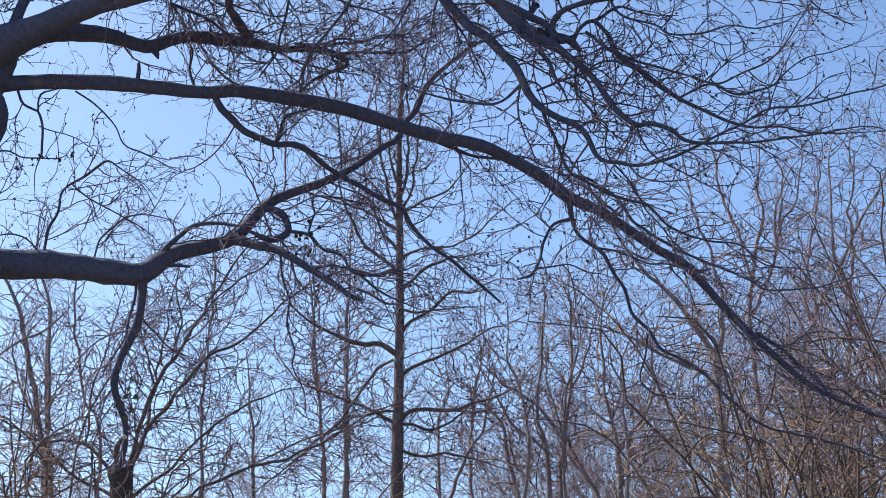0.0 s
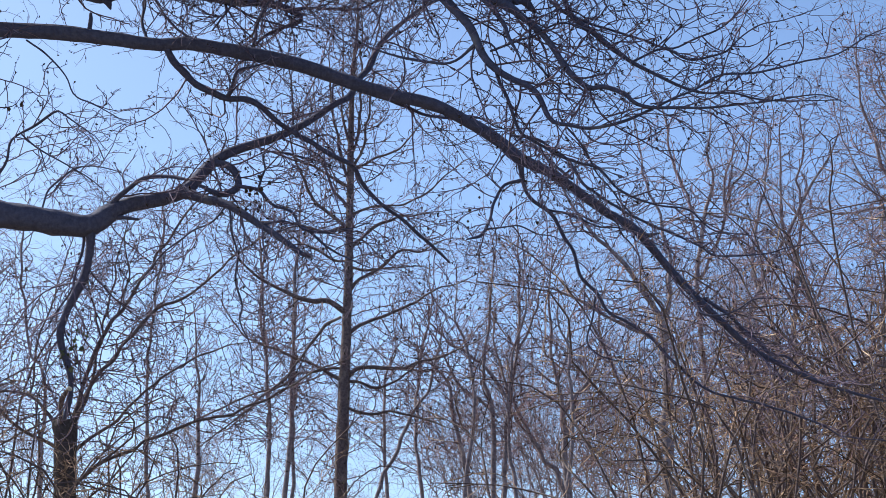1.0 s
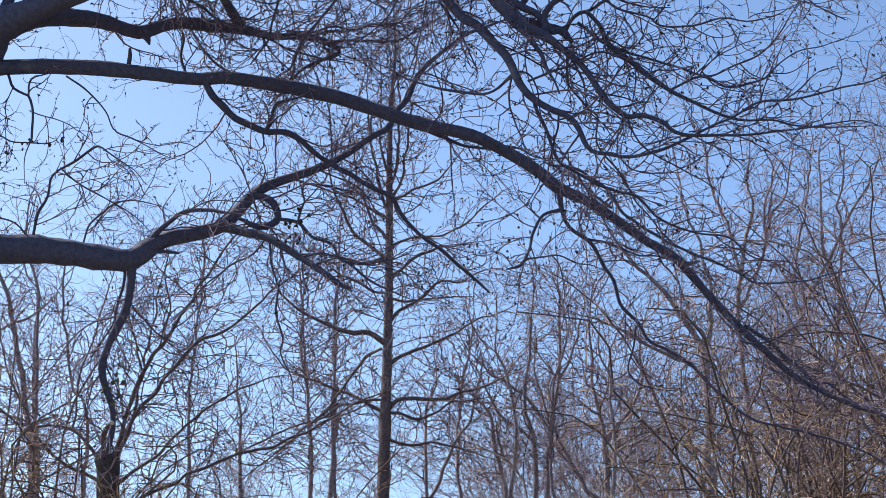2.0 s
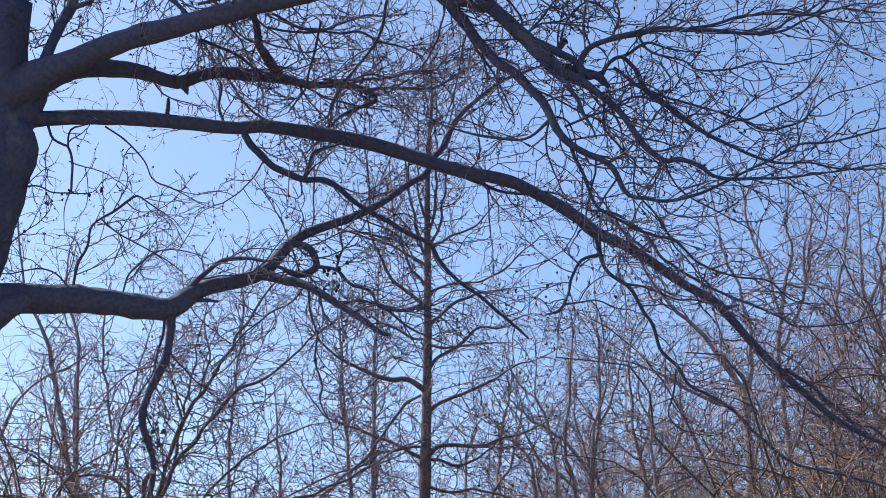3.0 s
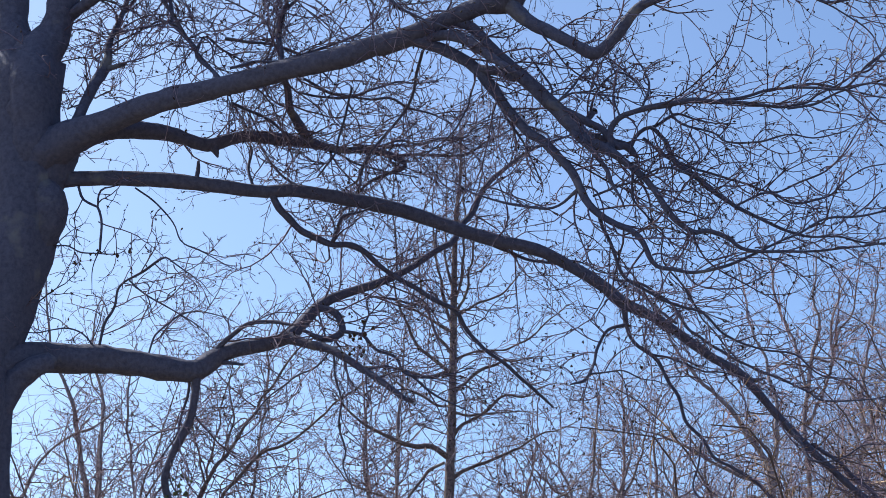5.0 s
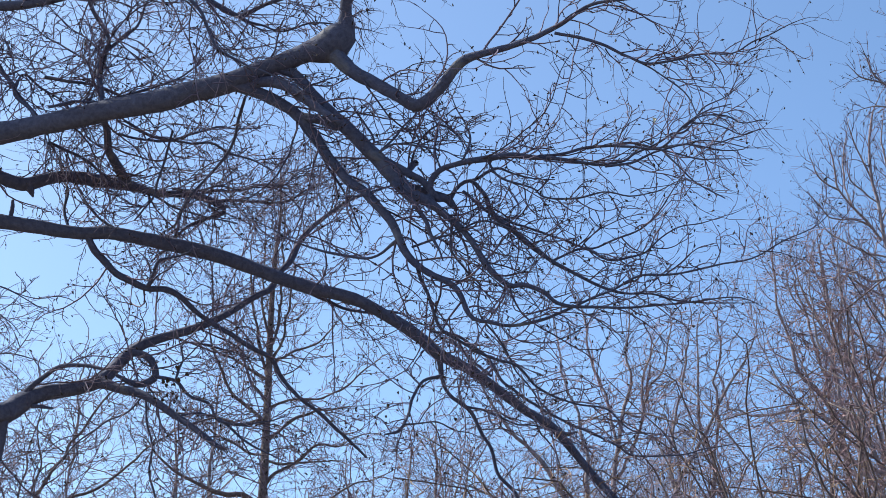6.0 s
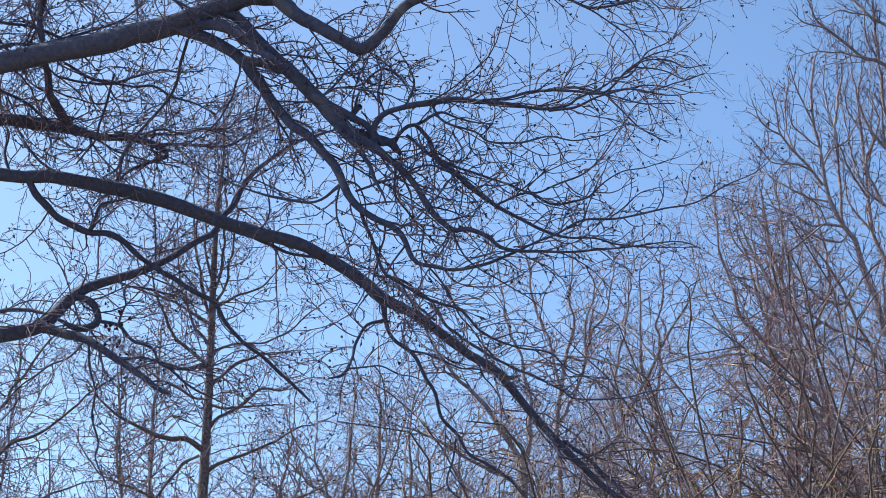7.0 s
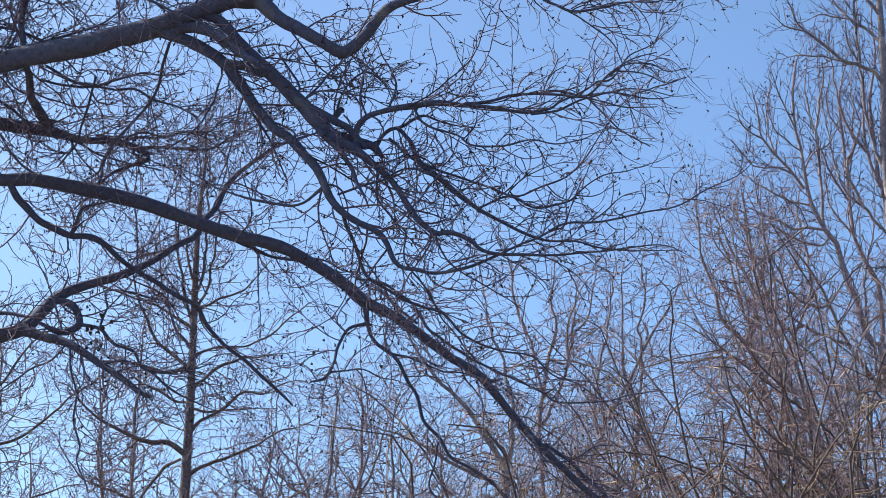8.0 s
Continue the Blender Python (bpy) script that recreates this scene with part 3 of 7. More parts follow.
old.limb("branch", [(3.20, 17.52, 5.67, 0.021), (3.34, 17.39, 5.47, 0.016), (3.38, 17.26, 5.22, 0.014), (3.54, 17.16, 5.16, 0.011), (3.74, 17.02, 5.22, 0.009), (3.92, 16.89, 5.28, 0.007), (4.08, 16.78, 5.28, 0.004), (4.23, 16.67, 5.22, 0.002)], wander=0.20, under=middle_limb)
old.limb("stub", [(-2.51, 16.72, 7.75, 0.028), (-2.50, 16.72, 7.85, 0.025), (-2.50, 16.72, 7.94, 0.017)], grow=False, under=middle_limb)
old.limb("stub", [(2.85, 17.46, 6.03, 0.034), (2.94, 17.46, 6.03, 0.025), (3.02, 17.46, 6.05, 0.014)], grow=False, under=middle_limb)
old.limb("branch", [(1.65, 17.29, 6.73, 0.042), (1.70, 17.32, 6.47, 0.023), (1.80, 17.34, 6.32, 0.023), (1.97, 17.37, 6.23, 0.023), (2.07, 17.40, 6.04, 0.020), (2.28, 17.46, 5.60, 0.020), (2.40, 17.49, 5.41, 0.020), (2.63, 17.52, 5.23, 0.018), (2.96, 17.57, 5.01, 0.018), (3.18, 17.61, 4.77, 0.016), (3.45, 17.65, 4.57, 0.016), (3.77, 17.70, 4.47, 0.014), (4.05, 17.73, 4.38, 0.014), (4.44, 17.78, 4.31, 0.012), (4.82, 17.83, 4.14, 0.009), (5.27, 17.88, 4.09, 0.007), (5.66, 17.93, 3.96, 0.005), (5.94, 17.97, 3.90, 0.002)], wander=0.20, under=middle_limb)
old.limb("branch", [(1.67, 17.31, 6.53, 0.023), (1.52, 17.22, 6.43, 0.018), (1.41, 17.12, 6.27, 0.018), (1.33, 17.00, 6.03, 0.015), (1.25, 16.91, 5.88, 0.018), (1.07, 16.80, 5.78, 0.009)], wander=0.20, under=middle_limb)
old.limb("branch", [(1.94, 17.36, 6.24, 0.016), (2.14, 17.43, 6.22, 0.014), (2.40, 17.53, 6.13, 0.011), (2.69, 17.63, 6.16, 0.009), (2.98, 17.74, 6.10, 0.007), (3.16, 17.80, 6.01, 0.004), (3.29, 17.87, 5.87, 0.002)], wander=0.20, under=middle_limb)
old.limb("branch", [(1.28, 16.94, 5.93, 0.013), (1.40, 16.90, 5.94, 0.011), (1.61, 16.82, 5.95, 0.009), (1.81, 16.74, 5.85, 0.007), (1.97, 16.67, 5.75, 0.004), (2.11, 16.60, 5.64, 0.002)], wander=0.20, under=middle_limb)
old.limb("branch", [(2.40, 17.49, 5.41, 0.014), (2.37, 17.57, 5.24, 0.011), (2.32, 17.68, 5.03, 0.011), (2.37, 17.73, 4.93, 0.011), (2.49, 17.78, 4.89, 0.009), (2.74, 17.89, 4.85, 0.006), (3.00, 18.00, 4.91, 0.003)], wander=0.20, under=middle_limb)
old.limb("branch", [(-1.79, 16.82, 7.66, 0.035), (-1.73, 16.85, 7.56, 0.038), (-1.64, 16.88, 7.47, 0.038), (-1.35, 16.97, 7.26, 0.038), (-1.21, 17.01, 7.22, 0.035), (-1.03, 17.06, 7.24, 0.035), (-0.86, 17.10, 7.17, 0.032), (-0.69, 17.15, 7.05, 0.029), (-0.51, 17.20, 6.95, 0.029), (-0.29, 17.27, 6.81, 0.029), (-0.02, 17.34, 6.66, 0.026), (0.12, 17.40, 6.50, 0.023), (0.32, 17.46, 6.30, 0.020), (0.60, 17.55, 6.10, 0.020), (0.83, 17.62, 5.90, 0.018), (0.97, 17.67, 5.76, 0.011)], wander=0.20, under=middle_limb)
old.limb("branch", [(-1.20, 17.01, 7.23, 0.020), (-1.13, 16.94, 7.32, 0.020), (-1.10, 16.87, 7.42, 0.020), (-1.07, 16.84, 7.45, 0.018), (-0.94, 16.77, 7.46, 0.013), (-0.77, 16.67, 7.47, 0.011)], wander=0.20, under=middle_limb)
old.limb("branch", [(-1.37, 16.87, 7.71, 0.023), (-1.55, 16.99, 7.84, 0.016), (-1.73, 17.09, 7.94, 0.014), (-1.86, 17.22, 8.16, 0.014), (-2.00, 17.34, 8.39, 0.012), (-2.17, 17.53, 8.75, 0.007), (-2.30, 17.72, 9.15, 0.004)], wander=0.20, under=middle_limb)
old.limb("branch", [(-1.96, 16.80, 7.69, 0.018), (-2.01, 16.87, 7.91, 0.018), (-2.04, 16.94, 8.11, 0.016), (-2.08, 17.01, 8.30, 0.014), (-2.14, 17.16, 8.74, 0.009), (-2.14, 17.31, 9.18, 0.004)], wander=0.20, under=middle_limb)
old.limb("branch", [(0.29, 17.10, 7.29, 0.029), (0.58, 17.29, 7.24, 0.021), (0.87, 17.48, 7.20, 0.016), (1.16, 17.65, 7.27, 0.012), (1.40, 17.80, 7.25, 0.009), (1.66, 17.96, 7.26, 0.006), (1.93, 18.12, 7.31, 0.003)], wander=0.20, under=middle_limb)
old.limb("branch", [(2.17, 17.35, 6.56, 0.016), (1.98, 17.61, 6.79, 0.014), (1.89, 17.79, 6.99, 0.014), (1.74, 17.97, 7.14, 0.012), (1.50, 18.25, 7.39, 0.007), (1.27, 18.54, 7.67, 0.004)], wander=0.20, under=middle_limb)
old.limb("branch", [(1.56, 17.26, 6.97, 0.016), (1.88, 17.16, 6.84, 0.016), (2.14, 17.06, 6.57, 0.016), (2.28, 16.99, 6.37, 0.016), (2.48, 16.91, 6.18, 0.016), (2.73, 16.83, 6.05, 0.015), (2.98, 16.74, 5.90, 0.013), (3.22, 16.65, 5.74, 0.011), (3.46, 16.57, 5.62, 0.011), (3.75, 16.48, 5.61, 0.009), (4.14, 16.35, 5.65, 0.007), (4.31, 16.29, 5.68, 0.004), (4.46, 16.24, 5.74, 0.002)], wander=0.20, under=middle_limb)
old.share = 0.3
old.limb("hanging_twig", [(-3.61, 16.58, 7.61, 0.014), (-3.56, 16.55, 7.48, 0.014), (-3.48, 16.54, 7.42, 0.014), (-3.41, 16.52, 7.38, 0.014), (-3.38, 16.50, 7.24, 0.014), (-3.34, 16.46, 6.98, 0.014), (-3.35, 16.44, 6.89, 0.008), (-3.36, 16.41, 6.69, 0.005), (-3.36, 16.38, 6.48, 0.003)], wander=0.20, under=middle_limb)
old.limb("hanging_twig", [(-3.08, 16.65, 7.63, 0.011), (-2.88, 16.63, 7.49, 0.011), (-2.70, 16.61, 7.27, 0.008), (-2.57, 16.60, 7.07, 0.008), (-2.38, 16.58, 6.98, 0.008), (-2.03, 16.56, 6.80, 0.003), (-1.91, 16.55, 6.71, 0.003)], wander=0.20, under=middle_limb)
old.share = 0.8
low_limb = old.limb("limb", [(-4.35, 16.50, 5.73, 0.247), (-4.14, 16.57, 5.84, 0.210), (-3.96, 16.62, 5.90, 0.151), (-3.77, 16.68, 5.94, 0.135), (-3.17, 16.85, 5.97, 0.127), (-2.55, 17.03, 5.93, 0.106), (-2.37, 17.08, 6.00, 0.098), (-2.21, 17.13, 6.13, 0.085), (-1.74, 17.27, 6.30, 0.074), (-1.58, 17.32, 6.39, 0.075), (-1.34, 17.41, 6.69, 0.061), (-1.10, 17.49, 6.85, 0.050), (-0.66, 17.61, 7.05, 0.043), (-0.21, 17.75, 7.41, 0.036), (-0.03, 17.81, 7.53, 0.037), (0.06, 17.85, 7.71, 0.037), (0.19, 17.91, 7.88, 0.037), (0.25, 17.95, 8.07, 0.034), (0.42, 18.02, 8.33, 0.027), (0.84, 18.16, 8.71, 0.017), (1.67, 18.37, 9.02, 0.004)], wander=0.05, bare=0.2)
old.limb("branch", [(-1.66, 17.29, 6.36, 0.066), (-1.40, 17.17, 6.24, 0.052), (-1.18, 17.07, 6.16, 0.049), (-0.84, 16.89, 5.92, 0.037), (-0.68, 16.80, 5.81, 0.034), (-0.54, 16.72, 5.69, 0.034), (-0.41, 16.65, 5.59, 0.027), (-0.34, 16.61, 5.58, 0.017)], wander=0.05, under=low_limb)
old.limb("branch", [(-1.38, 17.41, 6.69, 0.043), (-1.20, 17.35, 6.63, 0.042), (-1.12, 17.31, 6.51, 0.042), (-1.11, 17.27, 6.39, 0.038), (-1.20, 17.23, 6.32, 0.042), (-1.34, 17.18, 6.34, 0.028), (-1.43, 17.15, 6.37, 0.020)], wander=0.20, under=low_limb)
old.limb("branch", [(-1.11, 17.27, 6.41, 0.023), (-0.89, 17.19, 6.35, 0.020), (-0.75, 17.12, 6.23, 0.018), (-0.58, 17.03, 6.07, 0.015), (-0.42, 16.95, 5.92, 0.015), (-0.20, 16.86, 5.87, 0.013), (-0.03, 16.79, 5.91, 0.009), (0.20, 16.69, 5.91, 0.005), (0.42, 16.59, 5.83, 0.003)], wander=0.20, under=low_limb)
old.limb("branch", [(-0.45, 16.96, 5.94, 0.013), (-0.28, 16.89, 5.80, 0.013), (-0.12, 16.81, 5.63, 0.011), (-0.03, 16.78, 5.58, 0.009), (0.18, 16.70, 5.48, 0.005), (0.40, 16.62, 5.40, 0.003)], wander=0.20, under=low_limb)
old.limb("branch", [(-0.82, 16.88, 5.93, 0.013), (-0.63, 16.94, 5.96, 0.013), (-0.42, 17.02, 5.93, 0.011), (0.15, 17.22, 5.84, 0.003)], wander=0.20, under=low_limb)
old.limb("branch", [(-0.89, 17.19, 6.35, 0.013), (-0.85, 17.25, 6.51, 0.014), (-0.82, 17.28, 6.59, 0.011), (-0.85, 17.33, 6.75, 0.011), (-0.65, 17.41, 6.78, 0.009), (-0.20, 17.60, 6.74, 0.006), (0.04, 17.70, 6.70, 0.003)], wander=0.20, under=low_limb)
old.limb("branch", [(-2.29, 17.12, 6.14, 0.028), (-2.19, 17.05, 6.24, 0.028), (-2.08, 16.98, 6.31, 0.025), (-1.91, 16.89, 6.36, 0.025), (-1.70, 16.79, 6.36, 0.022), (-1.50, 16.69, 6.30, 0.017)], wander=0.20, under=low_limb)
old.limb("branch", [(-2.45, 17.05, 5.94, 0.054), (-2.45, 17.12, 5.72, 0.045), (-2.50, 17.18, 5.49, 0.049), (-2.60, 17.24, 5.30, 0.045), (-2.69, 17.30, 5.12, 0.038), (-2.73, 17.35, 4.94, 0.042), (-2.68, 17.41, 4.73, 0.038), (-2.63, 17.46, 4.55, 0.035), (-2.64, 17.51, 4.37, 0.028), (-2.67, 17.56, 4.16, 0.025)], wander=0.05, under=low_limb)
old.limb("branch", [(-2.50, 17.04, 5.91, 0.016), (-2.62, 17.38, 5.49, 0.014), (-2.70, 17.50, 5.35, 0.011), (-2.88, 17.70, 5.14, 0.007), (-3.12, 17.89, 4.98, 0.003)], wander=0.20, under=low_limb)
old.limb("branch", [(-3.35, 16.80, 6.05, 0.016), (-3.25, 16.69, 6.37, 0.016), (-3.17, 16.63, 6.55, 0.013), (-3.04, 16.57, 6.69, 0.013), (-2.82, 16.50, 6.82, 0.015), (-2.71, 16.47, 6.86, 0.011), (-2.61, 16.43, 6.78, 0.009), (-2.20, 16.29, 6.46, 0.003)], wander=0.20, under=low_limb)
old.limb("branch", [(-2.90, 16.92, 6.02, 0.013), (-2.85, 17.02, 6.27, 0.011), (-2.76, 17.09, 6.43, 0.011), (-2.58, 17.17, 6.54, 0.009), (-2.35, 17.28, 6.55, 0.007), (-2.18, 17.35, 6.52, 0.004), (-2.02, 17.43, 6.43, 0.002)], wander=0.20, under=low_limb)
old.limb("branch", [(-3.36, 16.80, 6.04, 0.011), (-3.46, 16.71, 6.19, 0.009), (-3.60, 16.63, 6.22, 0.009), (-3.75, 16.56, 6.18, 0.007), (-3.86, 16.50, 6.14, 0.007), (-4.05, 16.41, 6.14, 0.004), (-4.17, 16.35, 6.12, 0.003), (-4.28, 16.29, 6.07, 0.002)], wander=0.20, under=low_limb)
old.limb("branch", [(-3.06, 16.58, 6.68, 0.009), (-2.93, 16.64, 6.57, 0.009), (-2.76, 16.70, 6.48, 0.009), (-2.42, 16.81, 6.31, 0.007), (-2.28, 16.87, 6.20, 0.004), (-2.17, 16.92, 6.05, 0.002)], wander=0.20, under=low_limb)
old.limb("stub", [(-2.21, 17.12, 6.04, 0.027), (-2.10, 17.12, 6.03, 0.019), (-2.01, 17.12, 6.02, 0.014)], grow=False, under=low_limb)
old.limb("branch", [(-1.15, 17.05, 6.14, 0.013), (-1.10, 17.13, 5.96, 0.011), (-1.07, 17.23, 5.73, 0.011), (-1.07, 17.35, 5.42, 0.011), (-1.00, 17.47, 5.12, 0.009), (-0.87, 17.66, 4.64, 0.004), (-0.80, 17.73, 4.47, 0.002)], wander=0.20, under=low_limb)
old.limb("branch", [(-1.18, 17.07, 6.16, 0.011), (-1.29, 17.19, 6.06, 0.011), (-1.58, 17.42, 5.95, 0.011), (-1.82, 17.62, 5.83, 0.009), (-2.00, 17.82, 5.64, 0.007), (-2.16, 17.95, 5.55, 0.004), (-2.36, 18.09, 5.50, 0.002)], wander=0.20, under=low_limb)
old.share = 1.3
old.limb("limb", [(-3.83, 16.46, 9.33, 0.068), (-3.44, 16.24, 9.50, 0.062), (-2.85, 15.95, 9.56, 0.055), (-2.27, 15.67, 9.52, 0.049), (-1.72, 15.39, 9.55, 0.041), (-1.07, 15.05, 9.43, 0.030), (-0.34, 14.65, 9.45, 0.021), (0.35, 14.26, 9.30, 0.012), (0.64, 14.08, 9.19, 0.007), (0.92, 13.91, 9.01, 0.004)], wander=0.05, under=front_stem)
old.limb("limb", [(-4.32, 16.55, 9.64, 0.069), (-4.15, 16.77, 10.25, 0.065), (-3.73, 17.04, 10.91, 0.061), (-3.14, 17.29, 11.25, 0.047), (-2.49, 17.58, 11.75, 0.036), (-1.67, 17.90, 12.15, 0.021), (-1.20, 18.07, 12.40, 0.013), (-0.74, 18.25, 12.68, 0.006)], grow=False, under=rear_stem)
old.limb("branch", [(-2.91, 15.98, 9.57, 0.029), (-2.80, 16.04, 9.28, 0.023), (-2.63, 16.10, 9.02, 0.020), (-2.41, 16.17, 8.78, 0.016), (-2.24, 16.21, 8.60, 0.011), (-2.12, 16.27, 8.34, 0.007), (-2.09, 16.32, 8.06, 0.003)], wander=0.20, under=front_stem)
old.limb("branch", [(-1.83, 15.44, 9.55, 0.028), (-1.73, 15.56, 9.35, 0.022), (-1.62, 15.67, 9.17, 0.020), (-1.65, 15.77, 8.96, 0.015), (-1.73, 15.88, 8.75, 0.011), (-1.80, 16.00, 8.50, 0.007), (-1.82, 16.12, 8.25, 0.003)], wander=0.20, under=front_stem)
old.limb("branch", [(-0.96, 15.00, 9.42, 0.024), (-0.75, 14.88, 9.12, 0.019), (-0.64, 14.76, 8.79, 0.017), (-0.41, 14.64, 8.54, 0.014), (-0.13, 14.53, 8.41, 0.010), (0.10, 14.43, 8.26, 0.006), (0.31, 14.32, 8.06, 0.003)], wander=0.20, under=front_stem)
old.limb("limb", [(-4.46, 16.59, 10.22, 0.077), (-4.97, 16.69, 10.65, 0.072), (-5.59, 16.79, 10.89, 0.055), (-6.50, 16.93, 11.36, 0.026), (-7.12, 17.02, 11.52, 0.016), (-7.72, 17.10, 11.45, 0.008)], grow=False, under=rear_stem)
old.limb("limb", [(-4.38, 16.50, 7.49, 0.111), (-4.76, 16.40, 7.79, 0.100), (-5.29, 16.28, 7.97, 0.084), (-5.99, 16.13, 7.97, 0.067), (-6.80, 15.95, 8.17, 0.036), (-7.43, 15.80, 8.38, 0.020), (-8.04, 15.65, 8.65, 0.010)], grow=False)
old.limb("collar", [(-4.19, 16.50, 5.19, 0.096), (-4.10, 16.49, 5.53, 0.123), (-4.04, 16.49, 5.66, 0.128), (-3.90, 16.48, 5.78, 0.112), (-3.71, 16.48, 5.86, 0.091)], grow=False)
old.limb("collar", [(-3.93, 16.50, 7.49, 0.137), (-3.86, 16.49, 7.71, 0.176), (-3.80, 16.49, 7.91, 0.183), (-3.67, 16.49, 8.06, 0.133), (-3.42, 16.48, 8.13, 0.094)], grow=False)
old.limb("branch", [(-2.23, 16.29, 11.50, 0.076), (-1.62, 16.11, 10.86, 0.063), (-1.14, 15.94, 10.21, 0.046), (-0.88, 15.85, 9.85, 0.032), (-0.73, 15.81, 9.71, 0.028), (-0.53, 15.75, 9.57, 0.028), (-0.40, 15.72, 9.53, 0.025), (-0.14, 15.65, 9.65, 0.020), (0.17, 15.57, 9.73, 0.018), (0.59, 15.47, 9.85, 0.011), (1.01, 15.36, 9.89, 0.007), (1.18, 15.32, 9.94, 0.004), (1.32, 15.27, 10.06, 0.002)], wander=0.05, under=front_stem)
old.limb("branch", [(-0.43, 15.73, 9.53, 0.018), (-0.29, 15.69, 9.41, 0.013), (-0.02, 15.63, 9.35, 0.011), (0.29, 15.55, 9.40, 0.009), (0.60, 15.48, 9.33, 0.007), (0.97, 15.39, 9.26, 0.002)], wander=0.20, under=front_stem)
old.share = 0.5
old.limb("hanging_twig", [(-3.40, 16.52, 7.38, 0.011), (-3.39, 16.51, 7.47, 0.011), (-3.35, 16.49, 7.55, 0.011), (-3.30, 16.48, 7.58, 0.008), (-3.13, 16.45, 7.66, 0.005), (-2.95, 16.42, 7.71, 0.003)], wander=0.20, under=middle_limb)
old.limb("hanging_twig", [(-3.89, 16.50, 6.97, 0.011), (-3.63, 16.47, 6.94, 0.008), (-3.53, 16.46, 6.90, 0.008), (-3.31, 16.44, 6.90, 0.008), (-3.13, 16.42, 6.93, 0.005), (-2.97, 16.40, 7.02, 0.003)], wander=0.20)
old.share = 1.0
old.limb("branch", [(-1.44, 15.90, 8.47, 0.016), (-1.13, 16.04, 8.37, 0.016), (-0.86, 16.18, 8.40, 0.013), (-0.58, 16.32, 8.41, 0.014), (-0.29, 16.46, 8.39, 0.011), (-0.04, 16.60, 8.36, 0.008)], wander=0.20, under=top_limb)
old.limb("branch", [(-1.53, 16.20, 8.46, 0.014), (-1.22, 16.35, 8.48, 0.014), (-0.91, 16.50, 8.58, 0.014), (-0.53, 16.65, 8.80, 0.011), (-0.20, 16.80, 8.84, 0.008)], wander=0.20, under=top_limb)
old.limb("branch", [(-0.32, 15.30, 8.50, 0.018), (-0.39, 15.57, 8.26, 0.016), (-0.52, 15.85, 8.10, 0.016), (-0.84, 16.12, 7.76, 0.013), (-0.94, 16.40, 7.60, 0.011)], wander=0.20, under=top_limb)
old.limb("branch", [(-0.98, 15.80, 8.34, 0.013), (-1.06, 16.07, 8.05, 0.013), (-1.23, 16.33, 7.77, 0.011), (-1.32, 16.60, 7.75, 0.008)], wander=0.20, under=top_limb)
old.limb("branch", [(-2.15, 15.60, 8.73, 0.019), (-1.83, 15.77, 8.79, 0.016), (-1.57, 15.95, 8.78, 0.016), (-1.35, 16.12, 8.72, 0.011), (-1.19, 16.30, 8.57, 0.008)], wander=0.20, under=top_limb)
old.limb("branch", [(-1.01, 16.80, 8.16, 0.014), (-0.58, 16.96, 8.26, 0.014), (-0.22, 17.12, 8.36, 0.011), (0.08, 17.28, 8.49, 0.011), (0.34, 17.44, 8.73, 0.009), (0.85, 17.60, 8.91, 0.009)], wander=0.20, under=top_limb)
old.limb("branch", [(-2.16, 16.30, 8.38, 0.019), (-1.86, 16.48, 8.33, 0.016), (-1.54, 16.66, 8.15, 0.017), (-1.15, 16.84, 8.08, 0.014), (-0.79, 17.02, 7.98, 0.011), (-0.39, 17.20, 7.98, 0.008)], wander=0.20, under=top_limb)
old.limb("branch", [(-2.08, 15.50, 8.39, 0.016), (-1.70, 15.63, 8.51, 0.016), (-1.34, 15.75, 8.68, 0.013), (-1.01, 15.88, 8.89, 0.011), (-0.75, 16.00, 9.16, 0.008)], wander=0.20, under=top_limb)
old.limb("branch", [(0.18, 14.80, 8.03, 0.015), (0.35, 14.90, 7.79, 0.012), (0.53, 15.00, 7.60, 0.012), (0.64, 15.10, 7.50, 0.010), (0.75, 15.20, 7.26, 0.007)], wander=0.20, under=top_limb)
old.share = 0.7
old.limb("branch", [(0.79, 14.70, 7.79, 0.012), (0.81, 14.75, 7.94, 0.011), (0.74, 14.80, 8.08, 0.010), (0.67, 14.85, 8.20, 0.007), (0.61, 14.90, 8.32, 0.005)], wander=0.20, crook=0.2, under=top_limb)
old.limb("branch", [(0.85, 14.60, 7.72, 0.012), (0.98, 14.55, 7.79, 0.011), (1.17, 14.50, 7.76, 0.010), (1.40, 14.45, 7.69, 0.007), (1.56, 14.40, 7.64, 0.005)], wander=0.20, crook=0.2, under=top_limb)
old.limb("branch", [(0.86, 14.60, 7.73, 0.012), (0.99, 14.70, 7.92, 0.011), (1.12, 14.80, 8.09, 0.010), (1.19, 14.90, 8.26, 0.009), (1.22, 15.00, 8.45, 0.005)], wander=0.20, crook=0.2, under=top_limb)
old.limb("branch", [(1.16, 14.90, 7.78, 0.012), (1.20, 14.84, 7.89, 0.011), (1.29, 14.78, 8.01, 0.010), (1.42, 14.72, 8.06, 0.010), (1.55, 14.66, 7.96, 0.007), (1.61, 14.60, 7.79, 0.005)], wander=0.20, crook=0.2, under=top_limb)
old.limb("branch", [(1.57, 14.50, 7.65, 0.012), (1.64, 14.60, 7.87, 0.011), (1.62, 14.70, 8.07, 0.010), (1.54, 14.80, 8.27, 0.007), (1.50, 14.90, 8.45, 0.005)], wander=0.20, crook=0.2, under=top_limb)
